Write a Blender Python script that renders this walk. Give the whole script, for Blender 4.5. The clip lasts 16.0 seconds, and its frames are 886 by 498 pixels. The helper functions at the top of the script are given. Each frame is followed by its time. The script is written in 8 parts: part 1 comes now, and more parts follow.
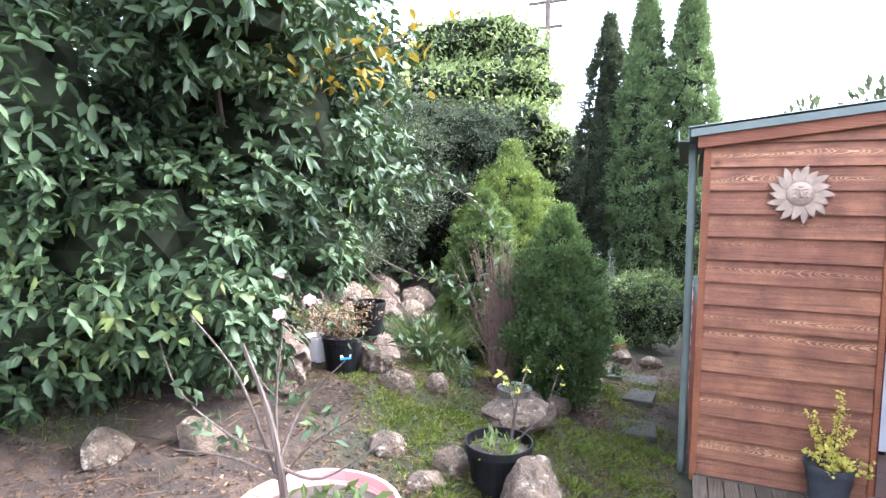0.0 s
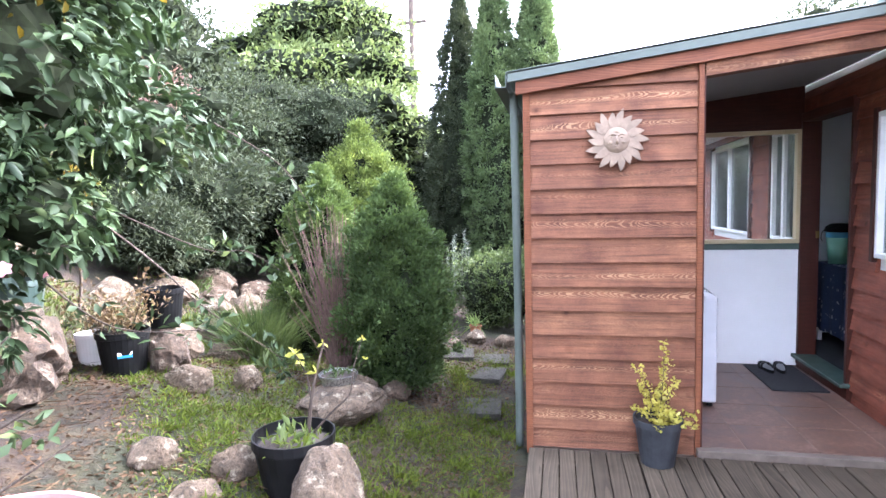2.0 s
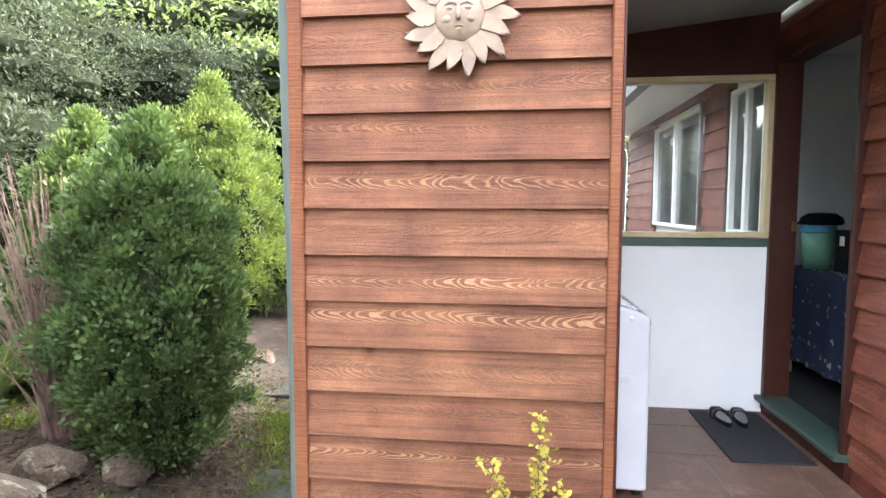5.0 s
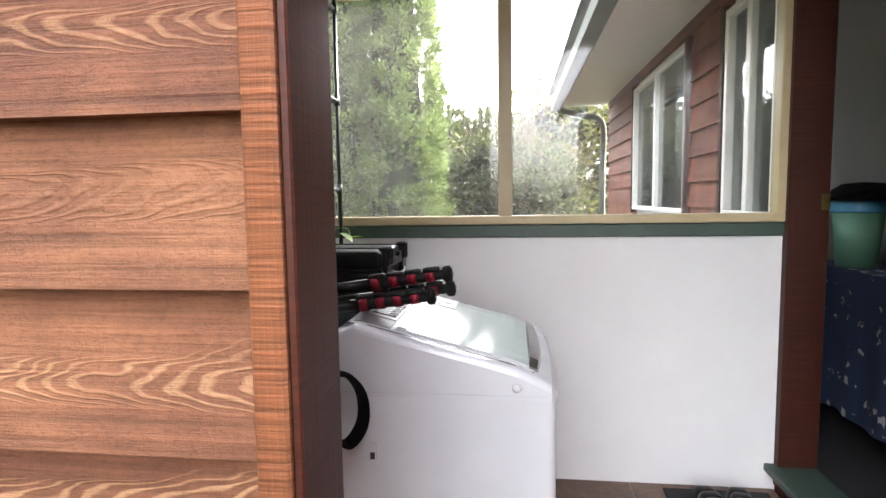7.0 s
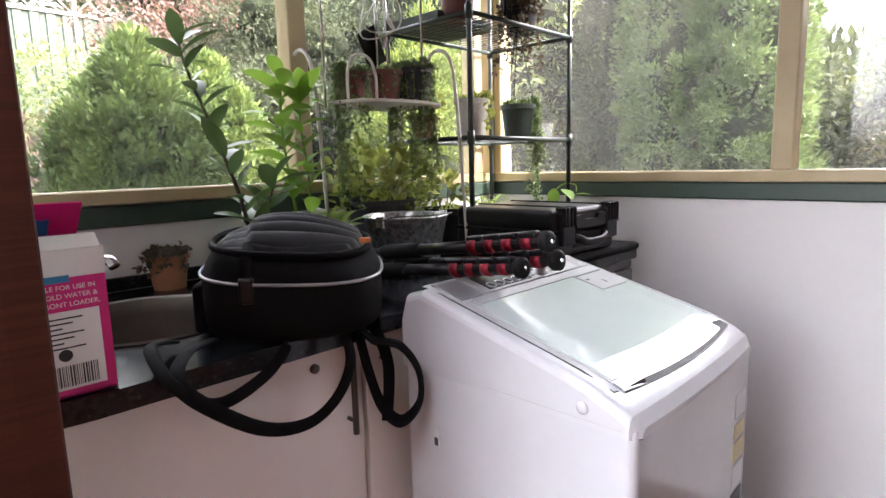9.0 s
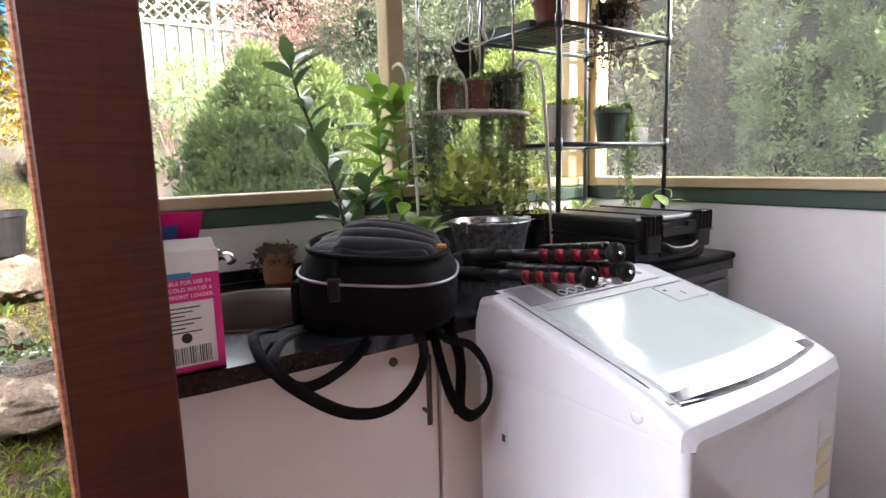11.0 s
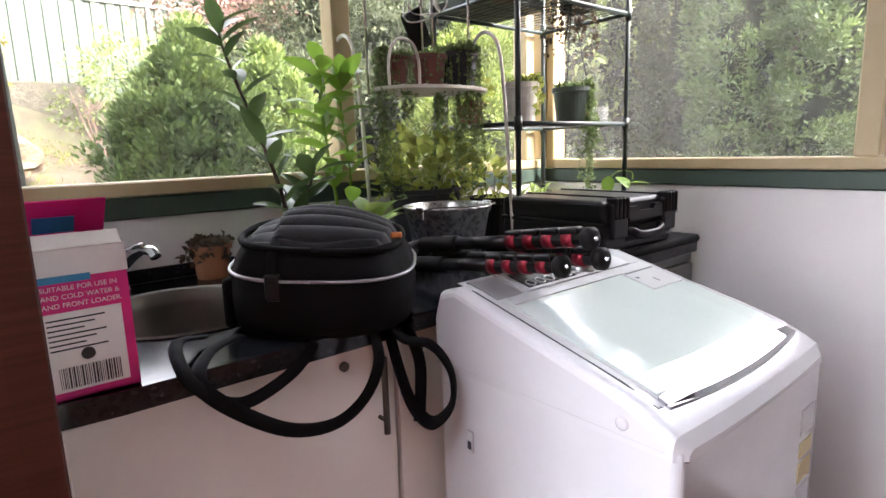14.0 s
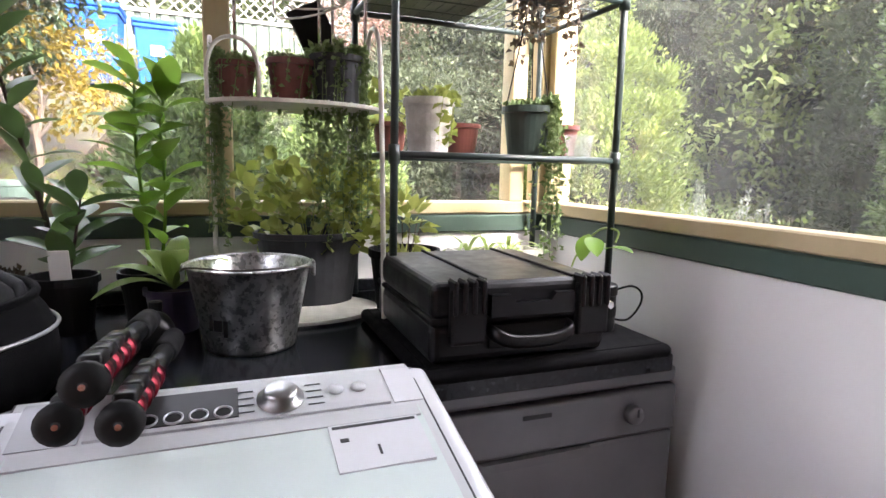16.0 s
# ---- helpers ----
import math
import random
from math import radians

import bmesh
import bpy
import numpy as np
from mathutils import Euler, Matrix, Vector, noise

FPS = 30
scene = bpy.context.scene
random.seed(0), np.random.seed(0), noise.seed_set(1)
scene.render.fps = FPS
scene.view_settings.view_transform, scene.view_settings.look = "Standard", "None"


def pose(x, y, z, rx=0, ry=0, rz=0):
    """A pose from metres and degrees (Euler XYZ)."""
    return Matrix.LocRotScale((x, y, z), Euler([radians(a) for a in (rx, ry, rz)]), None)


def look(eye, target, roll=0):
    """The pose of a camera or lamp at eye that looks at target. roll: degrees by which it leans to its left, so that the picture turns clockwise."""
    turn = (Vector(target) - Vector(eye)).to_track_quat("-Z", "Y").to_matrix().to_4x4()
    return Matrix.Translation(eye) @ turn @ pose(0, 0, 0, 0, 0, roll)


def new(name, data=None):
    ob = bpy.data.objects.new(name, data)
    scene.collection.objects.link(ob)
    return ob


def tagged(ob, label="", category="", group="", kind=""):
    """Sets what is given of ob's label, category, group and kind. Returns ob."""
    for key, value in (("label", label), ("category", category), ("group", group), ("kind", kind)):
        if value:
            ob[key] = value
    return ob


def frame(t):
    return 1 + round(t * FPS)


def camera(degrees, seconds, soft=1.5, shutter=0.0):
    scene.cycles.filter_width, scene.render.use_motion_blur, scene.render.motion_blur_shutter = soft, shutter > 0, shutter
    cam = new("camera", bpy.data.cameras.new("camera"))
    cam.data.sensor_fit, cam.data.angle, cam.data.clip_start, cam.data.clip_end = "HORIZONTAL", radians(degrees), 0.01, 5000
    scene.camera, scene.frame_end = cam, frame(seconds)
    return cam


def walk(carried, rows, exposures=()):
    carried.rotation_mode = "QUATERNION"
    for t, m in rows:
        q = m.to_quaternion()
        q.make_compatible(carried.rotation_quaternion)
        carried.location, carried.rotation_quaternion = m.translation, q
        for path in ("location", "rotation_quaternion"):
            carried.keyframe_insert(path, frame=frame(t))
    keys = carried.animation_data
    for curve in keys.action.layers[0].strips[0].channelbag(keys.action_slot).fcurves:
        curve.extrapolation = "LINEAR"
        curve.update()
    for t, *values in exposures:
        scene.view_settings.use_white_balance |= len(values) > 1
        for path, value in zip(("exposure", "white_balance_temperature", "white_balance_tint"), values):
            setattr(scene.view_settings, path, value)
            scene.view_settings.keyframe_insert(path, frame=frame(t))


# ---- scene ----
cam = camera(76.4, 16.0)
METRES, EYE, TILT, LEAN, TURN = 5.9, 1.80, 0.0, 0.0, 23.2
ROWS = [
    (0.0, 0.0, 0.0, 0.0, 0.04, -4.84, -0.52),
    (0.5, 0.0115, 0.0219, -0.0064, -6.22, -5.34, -0.06),
    (1.0, 0.0258, 0.0326, -0.0135, -9.66, -5.4, 0.35),
    (1.5, 0.056, 0.0427, -0.0323, -11.44, -5.08, 0.84),
    (2.0, 0.0864, 0.07, -0.0493, -11.73, -4.54, 1.38),
    (2.5, 0.1096, 0.0847, -0.0613, -11.41, -4.56, 1.65),
    (3.0, 0.139, 0.1145, -0.0703, -11.42, -4.57, 1.14),
    (5.5, 0.3235, 0.3684, -0.0907, -19.43, -4.31, 0.19),
    (6.0, 0.3644, 0.4203, -0.0956, -22.37, -4.31, 0.66),
    (6.5, 0.4129, 0.4587, -0.0977, -21.41, -4.44, 0.73),
    (7.0, 0.4531, 0.4843, -0.1005, -16.0, -5.18, 0.85),
    (7.5, 0.4884, 0.5063, -0.1007, -7.61, -6.02, 0.9),
    (8.0, 0.5201, 0.5088, -0.1007, 2.63, -7.35, 1.11),
    (8.5, 0.5407, 0.5115, -0.103, 12.03, -8.21, 1.36),
    (9.0, 0.5483, 0.5268, -0.1063, 21.0, -8.59, 1.49),
    (9.5, 0.5568, 0.5256, -0.1028, 27.47, -8.54, 1.39),
    (10.0, 0.5619, 0.5213, -0.1018, 31.36, -8.41, 1.16),
    (12.5, 0.5641, 0.5225, -0.1005, 32.04, -8.82, 1.6),
    (13.0, 0.5582, 0.5264, -0.102, 30.57, -9.21, 1.84),
    (13.5, 0.5527, 0.5325, -0.1038, 28.69, -9.63, 2.01),
    (14.0, 0.5512, 0.5387, -0.1042, 26.95, -10.11, 1.8),
    (14.5, 0.5662, 0.5622, -0.1061, 26.2, -10.05, 1.13),
    (15.0, 0.5877, 0.5978, -0.1005, 28.91, -9.56, 0.23),
    (15.5, 0.5992, 0.645, -0.1003, 35.24, -8.5, -0.83),
    (16.0, 0.6099, 0.6803, -0.098, 45.71, -8.06, -1.28),
]
EXPOSE = [(0.0, 4.28, 5500, 19), (1.0, 4.44, 5500, 21), (1.5, 4.48, 5550, 21), (3.0, 4.50, 5600, 19), (5.5, 4.9, 6300, 12), (6.5, 5.05, 6500, 12), (7.0, 4.7, 6850, 15), (8.0, 4.7, 6950, 17), (9.5, 5.05, 6650, 20), (14.5, 5.08, 6750, 20), (16.0, 5.05, 6650, 21)]
walk(cam, [(t, pose(0, 0, EYE, TILT, LEAN, TURN) @ pose(METRES * x, METRES * y, METRES * z, 90 + pitch, roll, yaw)) for t, x, y, z, yaw, pitch, roll in ROWS], EXPOSE)

# ---- world and sun ----
SUN_AZ, SUN_EL = 60.0, 38.0          # degrees east of north (+y), and above the horizon
world = bpy.data.worlds.new("sky")
scene.world = world
world.use_nodes = True
wn, wl = world.node_tree.nodes, world.node_tree.links
sky = wn.new("ShaderNodeTexSky")
sky.sky_type = "NISHITA"
sky.sun_disc = False
sky.sun_elevation, sky.sun_rotation = radians(SUN_EL), radians(SUN_AZ)
sky.dust_density, sky.air_density, sky.ozone_density = 3.5, 1.0, 1.0
pale = wn.new("ShaderNodeHueSaturation")
pale.inputs["Saturation"].default_value = 0.28
wl.new(sky.outputs[0], pale.inputs["Color"])
wl.new(pale.outputs[0], wn["Background"].inputs[0])
wn["Background"].inputs[1].default_value = 0.15
lamp = bpy.data.lights.new("sun", "SUN")
lamp.energy, lamp.angle, lamp.color = 0.55, radians(20), (1.0, 0.95, 0.88)
sun = new("sun", lamp)
sx, sy, sz = math.sin(radians(SUN_AZ)) * math.cos(radians(SUN_EL)), math.cos(radians(SUN_AZ)) * math.cos(radians(SUN_EL)), math.sin(radians(SUN_EL))
sun.matrix_world = look((sx * 50, sy * 50, sz * 50), (0, 0, 0))

# ---- materials ----
def material(name):
    m = bpy.data.materials.new(name)
    m.use_nodes = True
    nt = m.node_tree
    return m, nt.nodes, nt.links, nt.nodes["Principled BSDF"]


def ramp(nodes, stops):
    r = nodes.new("ShaderNodeValToRGB")
    e = r.color_ramp.elements
    while len(e) < len(stops):
        e.new(0.5)
    for el, (p, c) in zip(e, stops):
        el.position = p
        el.color = (*c, 1) if len(c) == 3 else c
    return r


def coords(nodes, links, scale=(1, 1, 1), vary=True):
    """Object coordinates, shifted by the object's own random number."""
    tc = nodes.new("ShaderNodeTexCoord")
    mp = nodes.new("ShaderNodeMapping")
    mp.inputs["Scale"].default_value = scale
    links.new(tc.outputs["Object"], mp.inputs["Vector"])
    if vary:
        oi = nodes.new("ShaderNodeObjectInfo")
        mul = nodes.new("ShaderNodeMath")
        mul.operation = "MULTIPLY"
        mul.inputs[1].default_value = 37.0
        links.new(oi.outputs["Random"], mul.inputs[0])
        links.new(mul.outputs[0], mp.inputs["Location"])
    return mp


def noise_tex(nodes, links, vec, scale, detail=6, rough=0.6, distort=0.0):
    n = nodes.new("ShaderNodeTexNoise")
    n.inputs["Scale"].default_value = scale
    n.inputs["Detail"].default_value = detail
    n.inputs["Roughness"].default_value = rough
    n.inputs["Distortion"].default_value = distort
    if vec is not None:
        links.new(vec.outputs[0], n.inputs["Vector"])
    return n


def bump(nodes, links, bsdf, height, strength=0.3, dist=0.01):
    b = nodes.new("ShaderNodeBump")
    b.inputs["Strength"].default_value = strength
    b.inputs["Distance"].default_value = dist
    links.new(height, b.inputs["Height"])
    links.new(b.outputs[0], bsdf.inputs["Normal"])
    return b


def mix(nodes, links, fac, a, b, mode="MIX"):
    m = nodes.new("ShaderNodeMix")
    m.data_type, m.blend_type = "RGBA", mode
    for sock, v in ((m.inputs[0], fac), (m.inputs[6], a), (m.inputs[7], b)):
        if isinstance(v, (int, float)):
            sock.default_value = v
        elif isinstance(v, tuple):
            sock.default_value = (*v, 1)
        else:
            links.new(v, sock)
    return m.outputs[2]


def plain(name, dark, light, rough=0.5, scale=8.0, metal=0.0, relief=0.1, fine=120.0, coat=0.0, spec=0.5):
    """Paint, plastic, metal or cloth: two-scale variation between two near colours, uneven gloss and a fine relief."""
    m, n, l, b = material(name)
    v = coords(n, l)
    big = noise_tex(n, l, v, scale, 5)
    small = noise_tex(n, l, v, fine, 3)
    r = ramp(n, [(0.35, dark), (0.68, light)])
    l.new(big.outputs[0], r.inputs[0])
    l.new(r.outputs[0], b.inputs["Base Color"])
    rr = ramp(n, [(0.3, (rough * 0.8,) * 3), (0.7, (min(1, rough * 1.2),) * 3)])
    l.new(big.outputs[0], rr.inputs[0])
    l.new(rr.outputs[0], b.inputs["Roughness"])
    b.inputs["Metallic"].default_value = metal
    b.inputs["Coat Weight"].default_value = coat
    b.inputs["Specular IOR Level"].default_value = spec
    if relief:
        bump(n, l, b, small.outputs[0], relief, 0.002)
    return m


def timber(name, dark, light, streak, along=0, ring=46.0, rough=0.6, relief=0.5, streaks=0.5, saw=0.0, knots=False):
    """Sawn and stained timber: growth rings cut at a slant give arcs along the board; axis along is the board's length."""
    m, n, l, b = material(name)
    sc = [1.0, 1.0, 1.0]
    sc[along] = 0.11
    v = coords(n, l, tuple(sc))
    warp = noise_tex(n, l, v, 3.2, 2, 0.5)
    add = n.new("ShaderNodeVectorMath")
    add.operation = "MULTIPLY_ADD"
    add.inputs[1].default_value = (0.36, 0.36, 0.36)
    l.new(warp.outputs["Color"], add.inputs[0])
    l.new(v.outputs[0], add.inputs[2])
    w = n.new("ShaderNodeTexWave")
    w.wave_type = "RINGS"
    w.rings_direction = "XYZ"[along]
    w.wave_profile = "SAW"
    w.inputs["Scale"].default_value = ring
    w.inputs["Distortion"].default_value = 1.2
    w.inputs["Detail"].default_value = 2
    w.inputs["Detail Scale"].default_value = 1.5
    l.new(add.outputs[0], w.inputs["Vector"])
    sc2 = [90.0, 90.0, 90.0]
    sc2[along] = 2.5
    v2 = coords(n, l, tuple(sc2))
    fib = noise_tex(n, l, v2, 1.0, 4, 0.7)
    blot = noise_tex(n, l, coords(n, l), 3.5, 4)
    base = ramp(n, [(0.25, dark), (0.75, light)])
    l.new(blot.outputs[0], base.inputs[0])
    wr = ramp(n, [(0.0, (0.38,) * 3), (0.7, (0.88,) * 3), (1.0, (1.2,) * 3)])
    l.new(w.outputs[0], wr.inputs[0])
    col = mix(n, l, 0.55 if saw < 0.3 else 0.15, base.outputs[0], wr.outputs[0], "MULTIPLY")
    fr = ramp(n, [(0.3, (0.68,) * 3), (0.7, (1.15,) * 3)])
    l.new(fib.outputs[0], fr.inputs[0])
    col = mix(n, l, 0.7 if saw < 0.3 else 0.15, col, fr.outputs[0], "MULTIPLY")
    patch = noise_tex(n, l, v, 5.0, 3)
    pr = ramp(n, [(0.53, (0, 0, 0)), (0.62, (1, 1, 1))])
    l.new(patch.outputs[0], pr.inputs[0])
    wm = ramp(n, [(0.72, (0, 0, 0)), (0.92, (1, 1, 1))])
    l.new(w.outputs[0], wm.inputs[0])
    mask = n.new("ShaderNodeMath")
    mask.operation = "MULTIPLY"
    l.new(pr.outputs[0], mask.inputs[0])
    l.new(wm.outputs[0], mask.inputs[1])
    mk2 = n.new("ShaderNodeMath")
    mk2.operation = "MULTIPLY"
    mk2.inputs[1].default_value = streaks
    l.new(mask.outputs[0], mk2.inputs[0])
    col = mix(n, l, mk2.outputs[0], col, streak)
    sc3 = [6.0, 6.0, 6.0]
    sc3[along] = 170.0
    cut = noise_tex(n, l, coords(n, l, tuple(sc3)), 1.0, 2, 0.6)
    cr = ramp(n, [(0.35, (1 - 0.75 * saw,) * 3), (0.65, (1 + 0.25 * saw,) * 3)])
    l.new(cut.outputs[0], cr.inputs[0])
    col = mix(n, l, 1.0, col, cr.outputs[0], "MULTIPLY")
    if knots:
        vk = n.new("ShaderNodeTexVoronoi")
        vk.inputs["Scale"].default_value = 3.2
        l.new(coords(n, l, (1.0, 1.0, 1.0)).outputs[0], vk.inputs["Vector"])
        kr = ramp(n, [(0.03, (0.35, 0.30, 0.27)), (0.07, (0.72, 0.66, 0.62)), (0.16, (1, 1, 1))])
        l.new(vk.outputs["Distance"], kr.inputs[0])
        col = mix(n, l, 1.0, col, kr.outputs[0], "MULTIPLY")
    oi = n.new("ShaderNodeObjectInfo")
    tone = ramp(n, [(0.0, (0.82,) * 3), (1.0, (1.12,) * 3)])
    l.new(oi.outputs["Random"], tone.inputs[0])
    col = mix(n, l, 1.0, col, tone.outputs[0], "MULTIPLY")
    l.new(col, b.inputs["Base Color"])
    b.inputs["Roughness"].default_value = rough
    b.inputs["Specular IOR Level"].default_value = 0.25
    ad = n.new("ShaderNodeMath")
    ad.operation = "ADD"
    l.new(fib.outputs[0], ad.inputs[0])
    l.new(w.outputs[0], ad.inputs[1])
    ad2 = n.new("ShaderNodeMath")
    ad2.operation = "MULTIPLY_ADD"
    ad2.inputs[1].default_value = 2.0 * saw
    l.new(cut.outputs[0], ad2.inputs[0])
    l.new(ad.outputs[0], ad2.inputs[2])
    bump(n, l, b, ad2.outputs[0], relief, 0.003)
    return m


def leaf_mat(name, dark, light, tip=None, rough=0.42, through_light=0.28):
    m, n, l, b = material(name)
    g = n.new("ShaderNodeNewGeometry")
    stops = [(0.0, dark), (0.75, light)]
    if tip:
        stops.append((1.0, tip))
    r = ramp(n, stops)
    big = noise_tex(n, l, coords(n, l), 2.2, 3)
    mx = n.new("ShaderNodeMath")
    mx.operation = "MULTIPLY_ADD"
    mx.inputs[1].default_value = 0.55
    l.new(g.outputs["Random Per Island"], mx.inputs[0])
    sub = n.new("ShaderNodeMath")
    sub.operation = "MULTIPLY_ADD"
    sub.inputs[1].default_value = 1.3
    sub.inputs[2].default_value = -0.45
    l.new(big.outputs[0], sub.inputs[0])
    l.new(sub.outputs[0], mx.inputs[2])
    l.new(mx.outputs[0], r.inputs[0])
    l.new(r.outputs[0], b.inputs["Base Color"])
    b.inputs["Roughness"].default_value = rough
    b.inputs["Specular IOR Level"].default_value = 0.22
    tr = n.new("ShaderNodeBsdfTranslucent")
    bright = mix(n, l, 0.5, r.outputs[0], (light[0] * 1.4, light[1] * 1.4, light[2] * 0.9))
    l.new(bright, tr.inputs["Color"])
    ms = n.new("ShaderNodeMixShader")
    ms.inputs[0].default_value = through_light
    l.new(b.outputs[0], ms.inputs[1])
    l.new(tr.outputs[0], ms.inputs[2])
    l.new(ms.outputs[0], n["Material Output"].inputs[0])
    return m


def glass_mat(name, tint=(1, 1, 1), rough=0.0, dust=0.0):
    """A thin pane: clear, with mirror gloss by angle and, where asked, a film of dust."""
    m, n, l, b = material(name)
    n.remove(b)
    tr = n.new("ShaderNodeBsdfTransparent")
    tr.inputs[0].default_value = (*tint, 1)
    gl = n.new("ShaderNodeBsdfGlossy")
    gl.inputs["Roughness"].default_value = rough
    lw = n.new("ShaderNodeLayerWeight")
    p5 = n.new("ShaderNodeMath")
    p5.operation = "POWER"
    p5.inputs[1].default_value = 5.0
    l.new(lw.outputs["Facing"], p5.inputs[0])
    fr = n.new("ShaderNodeMath")
    fr.operation = "MULTIPLY_ADD"
    fr.inputs[1].default_value = 0.9
    fr.inputs[2].default_value = 0.03
    l.new(p5.outputs[0], fr.inputs[0])
    ms = n.new("ShaderNodeMixShader")
    l.new(fr.outputs[0], ms.inputs[0])
    l.new(tr.outputs[0], ms.inputs[1])
    l.new(gl.outputs[0], ms.inputs[2])
    out = ms.outputs[0]
    if dust:
        df = n.new("ShaderNodeBsdfDiffuse")
        df.inputs[0].default_value = (0.75, 0.78, 0.74, 1)
        trl = n.new("ShaderNodeBsdfTranslucent")
        trl.inputs[0].default_value = (0.8, 0.82, 0.78, 1)
        hz = n.new("ShaderNodeMixShader")
        l.new(df.outputs[0], hz.inputs[1])
        l.new(trl.outputs[0], hz.inputs[2])
        nz = noise_tex(n, l, coords(n, l, (1, 1, 0.6)), 2.5, 6, 0.65)
        r = ramp(n, [(0.35, (dust * 0.3,) * 3), (0.75, (dust,) * 3)])
        l.new(nz.outputs[0], r.inputs[0])
        m2 = n.new("ShaderNodeMixShader")
        l.new(r.outputs[0], m2.inputs[0])
        l.new(out, m2.inputs[1])
        l.new(hz.outputs[0], m2.inputs[2])
        out = m2.outputs[0]
    l.new(out, n["Material Output"].inputs[0])
    return m


def rock_mat(name, a, bcol, lichen):
    m, n, l, b = material(name)
    v = coords(n, l)
    n1 = noise_tex(n, l, v, 9, 9, 0.75)
    n2 = noise_tex(n, l, v, 60, 5, 0.8)
    r = ramp(n, [(0.32, a), (0.62, bcol)])
    l.new(n1.outputs[0], r.inputs[0])
    sp = ramp(n, [(0.36, (0.22,) * 3), (0.47, (0.85,) * 3), (0.62, (1.25,) * 3)])
    l.new(n2.outputs[0], sp.inputs[0])
    c = mix(n, l, 0.8, r.outputs[0], sp.outputs[0], "MULTIPLY")
    n3 = noise_tex(n, l, v, 11, 5, 0.7)
    lr = ramp(n, [(0.56, (0, 0, 0)), (0.64, (1, 1, 1))])
    l.new(n3.outputs[0], lr.inputs[0])
    c = mix(n, l, lr.outputs[0], c, lichen)
    l.new(c, b.inputs["Base Color"])
    b.inputs["Roughness"].default_value = 0.9
    ad = n.new("ShaderNodeMath")
    ad.operation = "MULTIPLY_ADD"
    ad.inputs[1].default_value = 0.35
    l.new(n2.outputs[0], ad.inputs[0])
    l.new(n1.outputs[0], ad.inputs[2])
    bump(n, l, b, ad.outputs[0], 1.0, 0.05)
    return m


